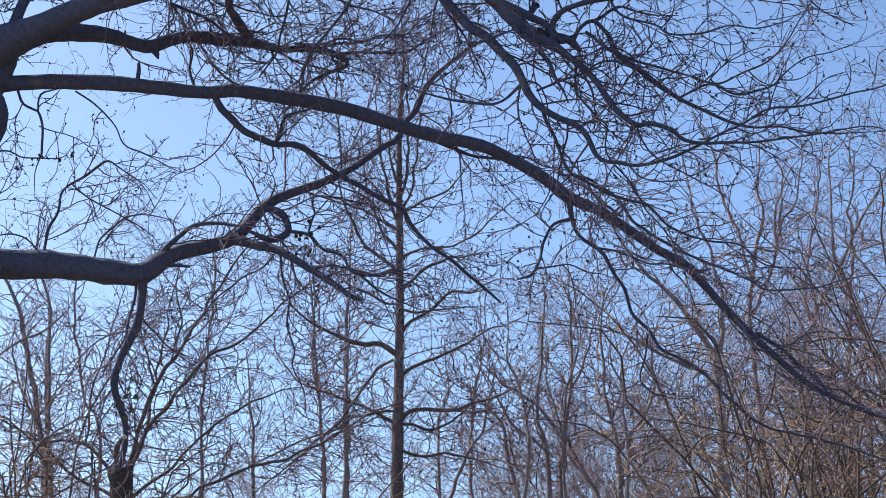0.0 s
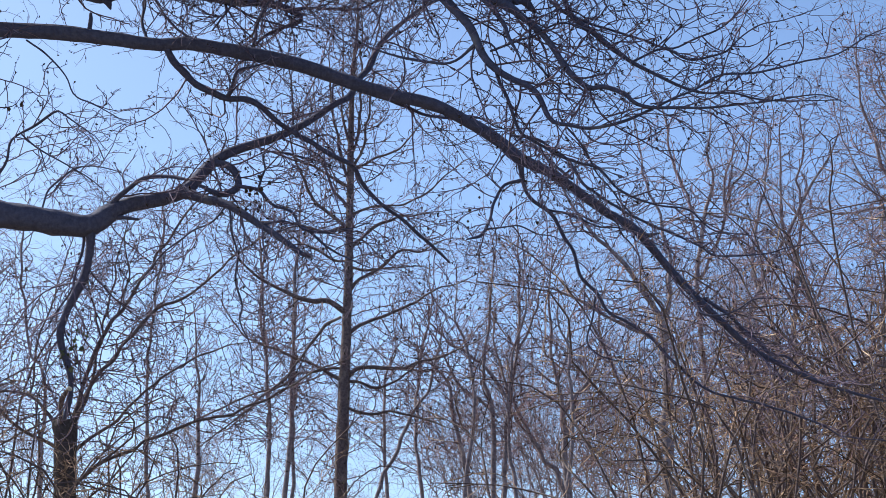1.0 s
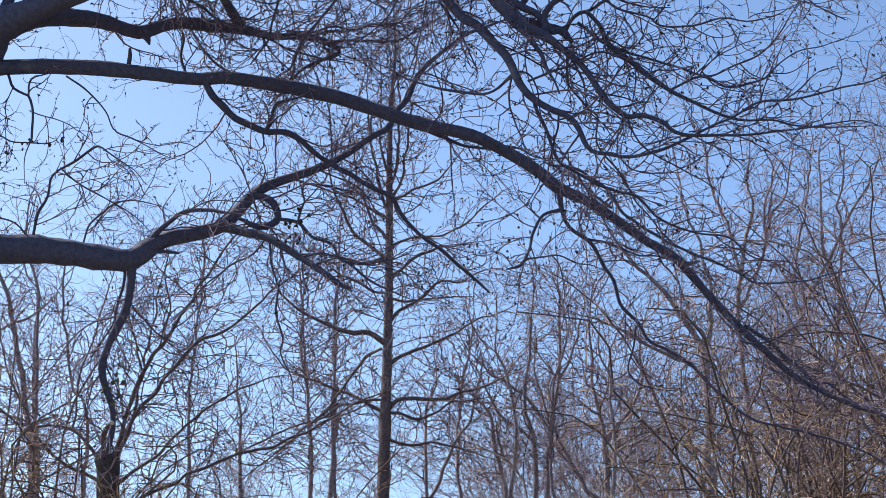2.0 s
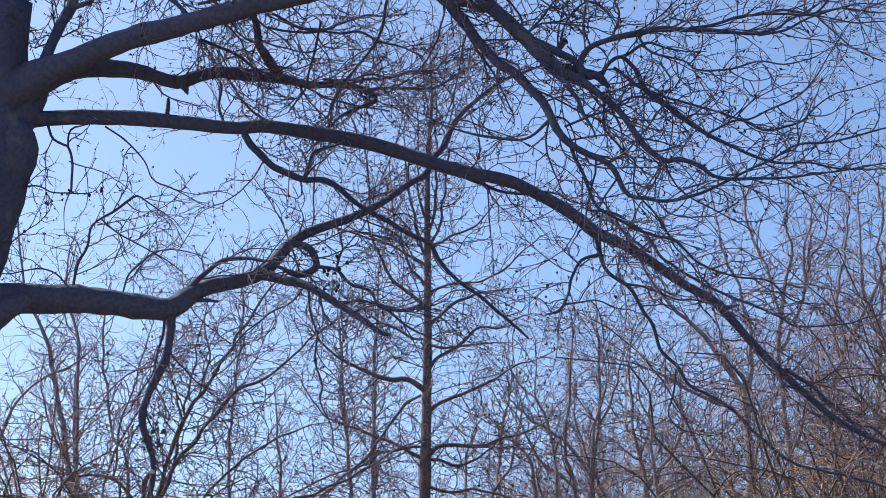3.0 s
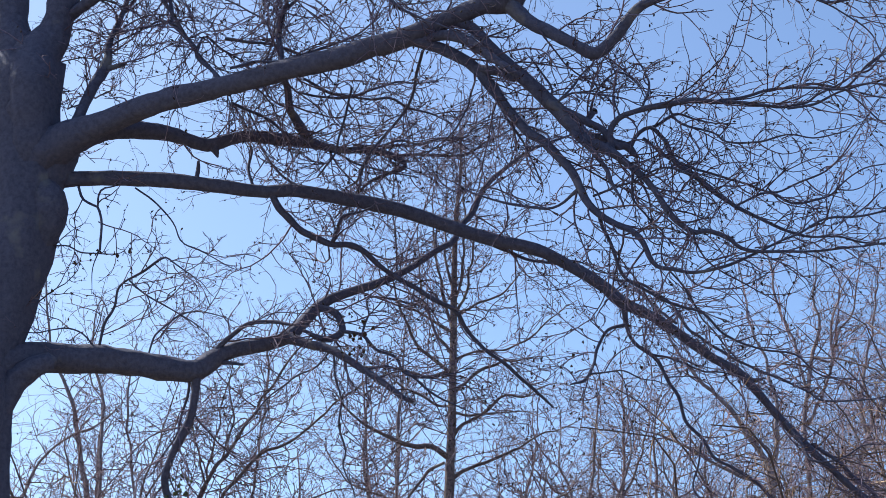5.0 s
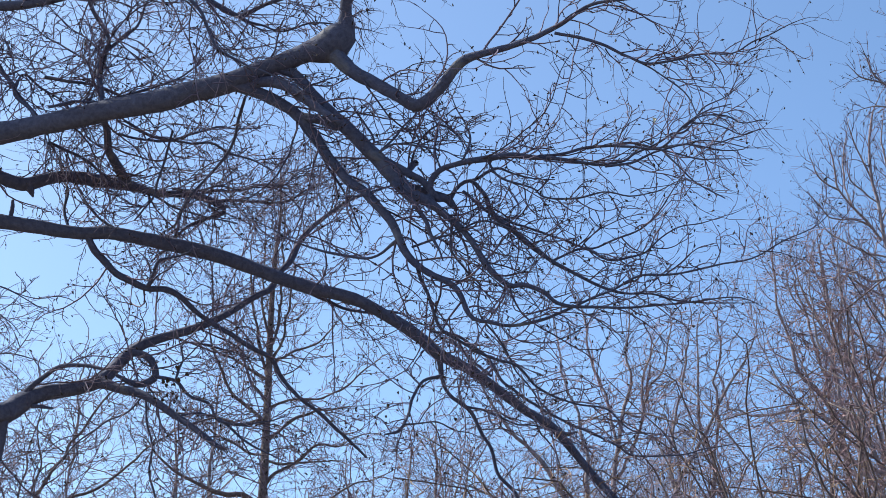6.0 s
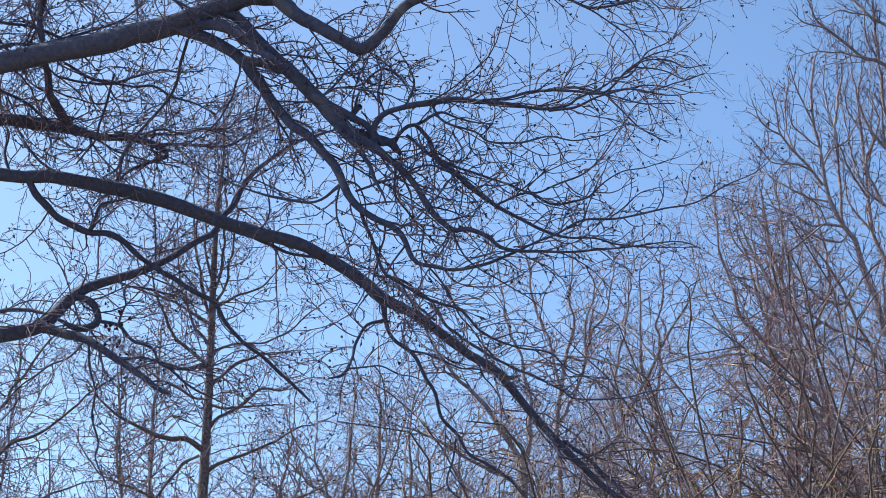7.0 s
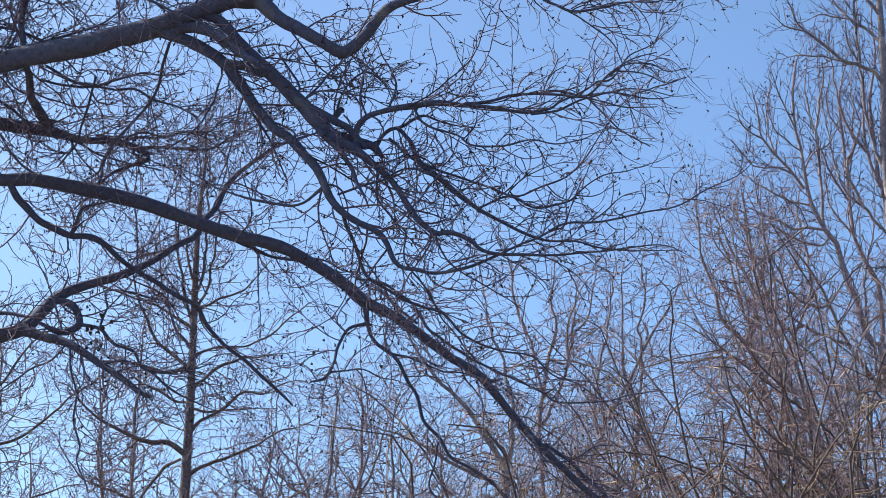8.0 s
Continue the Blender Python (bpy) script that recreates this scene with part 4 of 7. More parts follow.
old.limb("branch", [(1.40, 14.60, 7.58, 0.010), (1.33, 14.72, 7.82, 0.010), (1.38, 14.85, 8.08, 0.009), (1.32, 14.97, 8.31, 0.008), (1.35, 15.10, 8.52, 0.005)], wander=0.20, crook=0.2, under=top_limb)
old.share = 0.2
old.limb("branch", [(2.74, 14.20, 7.72, 0.014), (2.97, 14.15, 7.70, 0.013), (3.16, 14.10, 7.68, 0.012), (3.29, 14.05, 7.75, 0.011), (3.41, 14.00, 7.86, 0.010), (3.57, 13.95, 7.97, 0.007), (3.78, 13.90, 8.02, 0.005)], wander=0.20, crook=0.2, under=top_limb)
old.limb("branch", [(2.76, 14.30, 7.57, 0.014), (2.97, 14.26, 7.60, 0.013), (3.13, 14.21, 7.67, 0.012), (3.25, 14.17, 7.70, 0.011), (3.41, 14.13, 7.73, 0.010), (3.59, 14.09, 7.71, 0.008), (3.85, 14.04, 7.66, 0.006), (3.92, 14.00, 7.68, 0.005)], wander=0.20, crook=0.2, under=top_limb)
old.limb("branch", [(3.17, 14.10, 7.67, 0.010), (3.38, 14.03, 7.59, 0.008), (3.56, 13.97, 7.54, 0.007), (3.76, 13.90, 7.54, 0.005)], wander=0.20, crook=0.2, under=top_limb)
old.limb("branch", [(3.24, 14.10, 7.63, 0.010), (3.36, 14.03, 7.46, 0.008), (3.48, 13.97, 7.31, 0.007), (3.68, 13.90, 7.16, 0.005)], wander=0.20, crook=0.2, under=top_limb)
old.limb("branch", [(3.38, 14.00, 7.83, 0.010), (3.52, 13.95, 7.91, 0.008), (3.70, 13.90, 7.91, 0.007), (3.86, 13.85, 7.84, 0.006), (4.02, 13.80, 7.85, 0.005)], wander=0.20, crook=0.2, under=top_limb)
old.limb("branch", [(3.46, 14.00, 7.88, 0.010), (3.66, 13.93, 7.83, 0.007), (3.83, 13.87, 7.75, 0.006), (3.99, 13.80, 7.76, 0.005)], wander=0.20, crook=0.2, under=top_limb)
old.limb("branch", [(3.60, 14.00, 7.68, 0.008), (3.78, 13.95, 7.73, 0.007), (3.94, 13.90, 7.78, 0.005)], wander=0.20, crook=0.2, under=top_limb)
# limbs on the left edge of view, also there to shade the trunk
old.share = 0.8
old.limb("limb", [(-4.40, 16.50, 7.90, 0.120), (-4.90, 16.30, 8.40, 0.100), (-5.60, 16.00, 8.80, 0.080), (-6.40, 15.70, 9.00, 0.055), (-7.30, 15.50, 9.50, 0.035), (-8.10, 15.30, 9.70, 0.012)], wander=0.10)
old.limb("limb", [(-4.45, 16.50, 6.40, 0.100), (-5.00, 16.60, 6.80, 0.085), (-5.70, 16.80, 7.00, 0.065), (-6.50, 17.00, 7.50, 0.045), (-7.30, 17.10, 7.70, 0.025), (-8.00, 17.20, 8.20, 0.008)], wander=0.10)
old.limb("limb", [(-4.35, 16.50, 8.70, 0.100), (-4.75, 16.70, 9.40, 0.085), (-5.30, 17.00, 10.00, 0.060), (-5.90, 17.20, 10.80, 0.040), (-6.60, 17.40, 11.30, 0.015)], wander=0.10)
old.limb("limb", [(-5.60, 16.00, 8.80, 0.040), (-5.50, 16.10, 9.40, 0.030), (-5.10, 16.30, 10.00, 0.020), (-4.90, 16.40, 10.70, 0.008)], wander=0.10)
old.limb("limb", [(-5.00, 16.60, 6.80, 0.035), (-5.30, 16.50, 7.40, 0.025), (-5.10, 16.40, 8.00, 0.018), (-5.20, 16.30, 8.60, 0.007)], wander=0.10)
# unseen limbs added on the sun side only to cast shade on the trunk
old.share = 1.6
old.limb("limb", [(-4.40, 16.53, 9.30, 0.130), (-4.90, 16.80, 9.90, 0.110), (-5.60, 17.20, 10.40, 0.090), (-6.50, 17.70, 10.90, 0.060), (-7.40, 18.20, 11.60, 0.030), (-8.00, 18.50, 12.20, 0.010)], wander=0.10)
old.limb("limb", [(-4.90, 16.80, 9.90, 0.070), (-5.10, 16.80, 9.30, 0.060), (-5.60, 16.90, 8.90, 0.045), (-6.20, 17.20, 8.80, 0.030), (-6.80, 17.40, 9.10, 0.010)], wander=0.10)
old.limb("limb", [(-5.60, 17.20, 10.40, 0.050), (-5.90, 17.10, 9.90, 0.040), (-6.40, 17.20, 9.60, 0.030), (-7.00, 17.50, 9.80, 0.010)], wander=0.10)
old.limb("limb", [(-4.50, 16.56, 10.00, 0.110), (-5.00, 16.70, 10.90, 0.090), (-5.70, 17.10, 11.60, 0.060), (-6.50, 17.40, 12.60, 0.030), (-7.00, 17.60, 13.20, 0.010)], wander=0.10)
old.limb("limb", [(-5.00, 16.60, 6.80, 0.050), (-5.40, 16.80, 7.60, 0.040), (-5.80, 17.00, 8.30, 0.030), (-6.00, 17.20, 9.00, 0.010)], wander=0.10)
old.limb("limb", [(-4.90, 16.30, 8.40, 0.050), (-5.20, 16.60, 8.90, 0.040), (-5.50, 16.90, 9.60, 0.030), (-6.00, 17.10, 10.20, 0.010)], wander=0.10)
crown(old, OLD_TWIG, [
    dict(gap=0.112, span=(0.05, 1.0), length=(0.35, 1.8), angle=(30, 74), thick=(0.45, 0.0074, 0.011), k=12, wander=0.125, curl=0.045, lift=0.008, flat=0.4, pull=(0.012, 0, 0), fall=0.4, stout=0.015, zig=0.05, slender=0.028),
    dict(gap=0.12, span=(0.1, 1.0), length=(0.12, 0.8), angle=(34, 76), thick=(0.7, 0.006, 0.0082), k=7, wander=0.19, curl=0.05, lift=0.01, flat=0.4, zig=0.07),
    dict(gap=0.12, span=(0.14, 1.0), length=(0.03, 0.17), angle=(36, 80), thick=(0.8, 0.005, 0.006), k=3, wander=0.3, lift=0.05, taper=0.6),
], buds=[(0.42, (0.013, 0.022)), (0.2, (0.01, 0.017))], label="thin dark twigs")


def withered_leaf(at, size, rng, material=None, label="dry dark curled leaf"):
    """One curled dry leaf hanging from a twig."""
    u, v = np.meshgrid(np.linspace(0, 1, 5), np.linspace(-1, 1, 4), indexing="ij")
    wide = np.sin(np.pi * (0.06 + 0.9 * u)) * 0.42
    p = np.stack([v * wide, 0.35 * (v * wide) ** 2 * 3 + 0.25 * np.sin(u * 3.0), -u], -1)
    p = p + rng.normal(0, 0.05, p.shape)
    az, tip = rng.uniform(0, 6.28), rng.uniform(-0.9, 0.9)
    m = np.array([[math.cos(az), -math.sin(az), 0], [math.sin(az), math.cos(az), 0], [0, 0, 1]]) @ np.array([[1, 0, 0], [0, math.cos(tip), -math.sin(tip)], [0, math.sin(tip), math.cos(tip)]])
    p = (p.reshape(-1, 3) @ m.T) * size + at
    i, j = np.meshgrid(np.arange(4), np.arange(3), indexing="ij")
    a = (i * 4 + j).ravel()
    back = p + m @ np.array([0, 0.05 * size, 0])
    q = np.stack([a, a + 4, a + 5, a + 1], 1)
    part("withered_leaf", (np.vstack([p, back]), np.vstack([q, q[:, ::-1] + 20]), material or LEAF), old_tree, label)


leaf_rng = np.random.default_rng(5)
for (x, y, z), (dx, dz), count, size in (
    ((-3.33, 16.40, 6.88), (0.07, 0.05), 7, 0.036), ((-3.14, 16.40, 6.90), (0.07, 0.05), 7, 0.036), ((-3.50, 16.36, 6.86), (0.07, 0.04), 3, 0.035),
    ((-3.77, 16.20, 6.45), (0.05, 0.05), 3, 0.05), ((-1.00, 17.10, 6.42), (0.06, 0.06), 9, 0.045), ((-0.84, 17.00, 6.18), (0.1, 0.08), 12, 0.045),
    ((1.27, 17.00, 6.33), (0.1, 0.08), 7, 0.036), ((1.18, 16.85, 5.93), (0.12, 0.08), 7, 0.034), ((1.62, 17.20, 6.40), (0.07, 0.06), 4, 0.038), ((1.75, 17.20, 6.12), (0.09, 0.06), 4, 0.036),
):
    for leaf in range(count):
        withered_leaf(np.array((x, y, z)) + leaf_rng.normal(0, 1, 3) * np.array((dx, 0.05, dz)), leaf_rng.uniform(0.7, 1.25) * size, leaf_rng)
withered_leaf(np.array((3.16, 14.20, 8.00)), 0.045, leaf_rng, PALE_LEAF, "pale sunlit dry leaf")
withered_leaf(np.array((3.05, 13.62, 7.72)), 0.04, leaf_rng, PALE_LEAF, "pale sunlit dry leaf")

for leaf in range(22):
    withered_leaf(np.array((-2.62, 17.38, 4.83)) + leaf_rng.normal(0, 1, 3) * np.array((0.055, 0.05, 0.09)), leaf_rng.uniform(0.035, 0.06), leaf_rng, OLIVE_LEAF, "small olive-green leaf")

# ---- the slender alder behind it ----
alder_tree = thing("alder_tree", (-0.09, 29.00, 0), "slender straight bare alder with a narrow crown of fine twigs", "tree", "trees of the wood")
alder = Wood(alder_tree, 12, ALDER_BARK)
alder.slim = 0.86
alder.limb("trunk", [(-0.09, 29.00, -0.10, 0.180), (-0.09, 29.00, 0.22, 0.146), (-0.09, 29.00, 1.08, 0.127), (-0.09, 29.00, 4.40, 0.107), (-0.01, 29.00, 8.45, 0.073), (-0.01, 29.00, 10.75, 0.051), (0.03, 29.00, 11.93, 0.033), (0.08, 29.00, 12.53, 0.024), (0.05, 29.00, 13.24, 0.014), (0.07, 29.00, 13.96, 0.005)])
alder.limb("branch", [(-0.08, 29.00, 7.62, 0.054), (-0.33, 28.93, 7.77, 0.050), (-0.62, 28.87, 7.76, 0.045), (-0.93, 28.79, 7.85, 0.036), (-1.51, 28.64, 8.14, 0.023), (-1.78, 28.55, 8.40, 0.014), (-2.03, 28.47, 8.57, 0.008), (-2.32, 28.40, 8.67, 0.004)], wander=0.05)
alder.limb("branch", [(-0.12, 29.00, 7.53, 0.027), (-0.39, 28.96, 7.33, 0.027), (-0.62, 28.91, 7.01, 0.023), (-0.79, 28.87, 6.77, 0.022), (-0.97, 28.83, 6.50, 0.022), (-1.41, 28.76, 6.13, 0.018), (-2.09, 28.65, 5.52, 0.011), (-2.39, 28.60, 5.29, 0.005)], wander=0.20)
alder.limb("branch", [(-0.01, 29.00, 7.25, 0.045), (0.15, 29.04, 7.39, 0.036), (0.42, 29.10, 7.52, 0.032), (0.83, 29.19, 7.70, 0.027), (1.30, 29.29, 8.00, 0.018), (1.67, 29.37, 8.16, 0.014), (1.97, 29.44, 8.31, 0.009), (2.26, 29.50, 8.49, 0.005)], wander=0.20)
alder.limb("branch", [(-0.01, 29.00, 6.54, 0.045), (0.14, 29.03, 6.69, 0.041), (0.46, 29.08, 6.73, 0.036), (0.87, 29.14, 6.73, 0.036), (1.09, 29.18, 6.82, 0.032), (1.46, 29.24, 6.92, 0.023), (1.83, 29.30, 7.10, 0.014), (2.11, 29.35, 7.27, 0.009), (2.36, 29.40, 7.50, 0.005)], wander=0.20)
alder.limb("branch", [(-0.06, 29.00, 6.48, 0.036), (0.19, 28.95, 6.47, 0.027), (0.50, 28.88, 6.37, 0.027), (0.77, 28.81, 6.49, 0.022), (0.90, 28.77, 6.61, 0.018), (1.19, 28.69, 6.86, 0.011), (1.50, 28.60, 7.08, 0.005)], wander=0.20)
alder.limb("branch", [(-0.08, 29.00, 6.50, 0.041), (-0.58, 29.11, 6.77, 0.027), (-0.89, 29.17, 6.90, 0.027), (-1.21, 29.24, 7.07, 0.023), (-1.53, 29.30, 7.18, 0.018), (-1.81, 29.37, 7.44, 0.014), (-2.00, 29.44, 7.73, 0.009), (-2.08, 29.50, 8.06, 0.005)], wander=0.20)
alder.limb("branch", [(-0.06, 29.00, 6.69, 0.027), (-0.30, 28.98, 6.70, 0.023), (-0.53, 28.95, 6.61, 0.023), (-0.79, 28.92, 6.56, 0.018), (-1.06, 28.89, 6.37, 0.018), (-1.59, 28.84, 6.19, 0.018), (-2.11, 28.78, 5.96, 0.018), (-2.44, 28.74, 5.76, 0.011), (-2.71, 28.70, 5.49, 0.005)], wander=0.20)
alder.limb("branch", [(-0.01, 29.00, 8.97, 0.041), (-0.30, 28.93, 9.19, 0.037), (-0.58, 28.85, 9.43, 0.032), (-0.76, 28.78, 9.72, 0.027), (-0.90, 28.71, 10.03, 0.023), (-1.08, 28.58, 10.64, 0.011), (-1.18, 28.50, 11.02, 0.006)], wander=0.20)
alder.limb("branch", [(-0.01, 29.00, 9.06, 0.037), (-0.35, 29.05, 8.96, 0.032), (-0.72, 29.10, 9.03, 0.028), (-1.09, 29.15, 9.11, 0.023), (-1.37, 29.19, 9.11, 0.018), (-1.77, 29.24, 9.16, 0.011), (-2.17, 29.30, 9.30, 0.006)], wander=0.20)
alder.limb("branch", [(-0.01, 29.00, 8.64, 0.037), (0.20, 29.08, 8.85, 0.032), (0.39, 29.15, 9.05, 0.032), (0.62, 29.22, 9.18, 0.028), (1.26, 29.39, 9.39, 0.012), (1.67, 29.50, 9.45, 0.006)], wander=0.20)
alder.limb("branch", [(-0.01, 29.00, 7.94, 0.036), (0.24, 28.94, 8.16, 0.032), (0.56, 28.87, 8.37, 0.027), (0.77, 28.82, 8.57, 0.027), (1.10, 28.76, 8.58, 0.018), (1.37, 28.71, 8.70, 0.014), (1.68, 28.65, 8.76, 0.008), (1.99, 28.60, 8.71, 0.005)], wander=0.20)
alder.limb("branch", [(-0.01, 29.00, 9.68, 0.037), (-0.35, 29.08, 9.90, 0.028), (-0.63, 29.15, 10.09, 0.023), (-1.01, 29.23, 10.28, 0.019), (-1.77, 29.40, 10.68, 0.006)], wander=0.20)
alder.limb("branch", [(-0.01, 29.00, 9.30, 0.032), (-0.26, 29.04, 9.60, 0.028), (-0.40, 29.08, 9.95, 0.023), (-0.54, 29.13, 10.40, 0.019), (-0.59, 29.19, 10.90, 0.014), (-0.64, 29.24, 11.42, 0.009), (-0.62, 29.27, 11.69, 0.006), (-0.53, 29.30, 11.94, 0.005)], wander=0.20)
alder.limb("branch", [(-0.01, 29.00, 9.68, 0.037), (-0.16, 28.95, 10.15, 0.028), (-0.33, 28.85, 11.09, 0.019), (-0.39, 28.75, 12.04, 0.009), (-0.35, 28.73, 12.28, 0.006), (-0.23, 28.70, 12.50, 0.005)], wander=0.20)
alder.limb("branch", [(-0.01, 29.00, 9.87, 0.037), (0.16, 29.02, 10.27, 0.028), (0.26, 29.05, 10.76, 0.023), (0.36, 29.11, 11.87, 0.019), (0.41, 29.17, 12.90, 0.010), (0.38, 29.19, 13.17, 0.006), (0.28, 29.20, 13.42, 0.005)], wander=0.20)
alder.limb("branch", [(-0.01, 29.00, 10.16, 0.028), (0.12, 28.97, 10.64, 0.023), (0.14, 28.94, 11.12, 0.023), (0.16, 28.90, 11.70, 0.019), (0.12, 28.86, 12.28, 0.014), (0.14, 28.83, 12.77, 0.009), (0.13, 28.82, 13.02, 0.006), (0.08, 28.80, 13.27, 0.005)], wander=0.20)
alder.limb("branch", [(-0.01, 29.00, 10.36, 0.028), (-0.14, 29.06, 10.86, 0.023), (-0.18, 29.11, 11.37, 0.019), (-0.14, 29.18, 11.99, 0.014), (-0.18, 29.24, 12.62, 0.010), (-0.15, 29.27, 12.90, 0.006), (-0.06, 29.30, 13.15, 0.005)], wander=0.20)
alder.limb("branch", [(-0.01, 29.00, 9.21, 0.028), (0.39, 29.07, 9.37, 0.023), (0.85, 29.15, 9.43, 0.018), (1.23, 29.22, 9.64, 0.019), (1.51, 29.29, 9.95, 0.014), (1.77, 29.34, 10.19, 0.009), (2.05, 29.40, 10.39, 0.005)], wander=0.20)
alder.limb("branch", [(-0.01, 29.00, 9.97, 0.028), (0.39, 29.08, 10.19, 0.023), (0.77, 29.16, 10.40, 0.019), (1.05, 29.24, 10.72, 0.014), (1.25, 29.31, 11.04, 0.009), (1.44, 29.35, 11.22, 0.006), (1.67, 29.40, 11.33, 0.005)], wander=0.20)
alder.limb("branch", [(-0.02, 29.00, 6.07, 0.031), (0.27, 28.94, 5.97, 0.027), (0.80, 28.84, 5.97, 0.022), (1.24, 28.75, 5.85, 0.018), (1.61, 28.67, 5.72, 0.011), (1.95, 28.60, 5.54, 0.005)], wander=0.20)
alder.limb("branch", [(-0.01, 29.00, 8.45, 0.027), (-0.26, 29.06, 8.47, 0.023), (-0.53, 29.14, 8.63, 0.023), (-0.72, 29.19, 8.74, 0.018), (-1.05, 29.30, 9.02, 0.011), (-1.29, 29.40, 9.38, 0.006)], wander=0.20)
alder.limb("branch", [(-0.01, 29.00, 8.36, 0.027), (0.29, 29.07, 8.35, 0.023), (0.97, 29.21, 8.42, 0.011), (1.38, 29.30, 8.44, 0.006)], wander=0.20)
crown(alder, ALDER_TWIG, [
    dict(gap=0.16, span=(0.1, 1.0), length=(0.5, 1.9), angle=(40, 85), thick=(0.5, 0.0075, 0.0125), k=11, wander=0.14, curl=0.03, lift=0.01, flat=0.2, zig=0.15),
    dict(gap=0.15, span=(0.1, 1.0), length=(0.15, 0.85), angle=(36, 78), thick=(0.7, 0.0078, 0.0102), k=6, wander=0.22, curl=0.04, lift=0.0, flat=0.2, zig=0.1),
    dict(gap=0.15, span=(0.15, 1.0), length=(0.05, 0.24), angle=(30, 78), thick=(0.8, 0.007, 0.0082), k=3, wander=0.3, taper=0.6),
], buds=[(0.5, (0.018, 0.032)), (0.16, (0.015, 0.024))], label="fine brown twigs with hanging cones")

# ---- the topped tree under the lowest limb ----
topped_tree = thing("topped_tree", (-3.48, 24.00, 0), "dark topped trunk with long slanting shoots", "tree", "trees of the wood")
topped = Wood(topped_tree, 13, STUMP_BARK)
topped.limb("trunk", [(-3.48, 24.00, -0.10, 0.245), (-3.48, 24.00, 0.19, 0.200), (-3.50, 24.00, 0.95, 0.173), (-3.54, 24.00, 2.38, 0.164), (-3.61, 24.00, 4.09, 0.142), (-3.65, 24.00, 5.09, 0.158)], cap=0.12, grow=False)
topped.material = ALDER_BARK
topped.limb("branch", [(-3.55, 24.00, 4.92, 0.029), (-3.53, 24.03, 5.15, 0.032), (-3.42, 24.09, 5.76, 0.029), (-3.32, 24.13, 6.07, 0.030), (-3.16, 24.17, 6.36, 0.027), (-2.87, 24.23, 6.86, 0.024), (-2.69, 24.28, 7.22, 0.021), (-2.46, 24.33, 7.59, 0.018), (-2.18, 24.39, 8.05, 0.015), (-1.85, 24.44, 8.39, 0.009), (-1.70, 24.47, 8.62, 0.006), (-1.61, 24.50, 8.90, 0.003)], wander=0.20)
topped.limb("branch", [(-3.52, 24.00, 4.89, 0.026), (-3.47, 23.97, 5.14, 0.029), (-3.41, 23.95, 5.36, 0.029), (-3.29, 23.92, 5.63, 0.026), (-3.05, 23.89, 5.92, 0.023), (-2.73, 23.84, 6.32, 0.023), (-2.45, 23.80, 6.58, 0.020), (-2.12, 23.76, 6.73, 0.017), (-1.83, 23.73, 6.96, 0.015), (-1.25, 23.65, 7.41, 0.009), (-1.08, 23.63, 7.61, 0.005), (-0.98, 23.60, 7.85, 0.003)], wander=0.20)
topped.limb("branch", [(-3.52, 24.00, 4.23, 0.035), (-3.34, 23.95, 4.41, 0.026), (-2.98, 23.88, 4.62, 0.023), (-2.55, 23.79, 4.80, 0.020), (-2.12, 23.71, 4.98, 0.020), (-1.75, 23.64, 5.07, 0.017), (-1.32, 23.55, 5.21, 0.017), (-0.89, 23.47, 5.38, 0.014), (-0.46, 23.37, 5.64, 0.011), (-0.10, 23.30, 5.78, 0.008), (0.10, 23.25, 5.92, 0.005), (0.25, 23.20, 6.12, 0.003)], wander=0.20)
topped.limb("branch", [(-3.54, 24.00, 4.67, 0.029), (-3.34, 24.06, 4.86, 0.023), (-3.04, 24.14, 5.10, 0.021), (-2.73, 24.22, 5.42, 0.018), (-2.56, 24.28, 5.65, 0.018), (-2.21, 24.37, 5.90, 0.015), (-1.77, 24.47, 6.12, 0.012), (-1.46, 24.53, 6.23, 0.007), (-1.13, 24.60, 6.27, 0.004)], wander=0.20)
topped.limb("branch", [(-3.66, 24.00, 4.89, 0.029), (-3.88, 24.13, 5.20, 0.024), (-4.17, 24.25, 5.44, 0.021), (-4.49, 24.35, 5.52, 0.018), (-4.89, 24.49, 5.61, 0.015), (-5.39, 24.66, 5.86, 0.012), (-5.70, 24.78, 6.06, 0.008), (-5.99, 24.90, 6.31, 0.004)], wander=0.20)
topped.limb("branch", [(-3.68, 24.00, 4.92, 0.029), (-3.69, 23.82, 5.12, 0.032), (-3.66, 23.64, 5.31, 0.035), (-3.56, 23.50, 5.44, 0.026)], wander=0.20)
topped.limb("branch", [(-3.64, 24.00, 4.67, 0.029), (-3.88, 24.04, 4.81, 0.023), (-4.19, 24.08, 4.96, 0.021), (-4.51, 24.14, 5.26, 0.018), (-4.85, 24.22, 5.79, 0.015), (-5.14, 24.31, 6.49, 0.012), (-5.21, 24.36, 6.83, 0.008), (-5.18, 24.40, 7.18, 0.004)], wander=0.20)
topped.limb("branch", [(-3.61, 24.00, 4.96, 0.023), (-3.42, 24.13, 5.50, 0.021), (-3.34, 24.21, 5.89, 0.018), (-3.27, 24.28, 6.21, 0.015), (-3.25, 24.35, 6.53, 0.015), (-3.17, 24.46, 7.02, 0.012), (-3.10, 24.58, 7.60, 0.009), (-3.00, 24.64, 7.87, 0.006), (-2.83, 24.70, 8.09, 0.003)], wander=0.20)
topped.share = 1.3
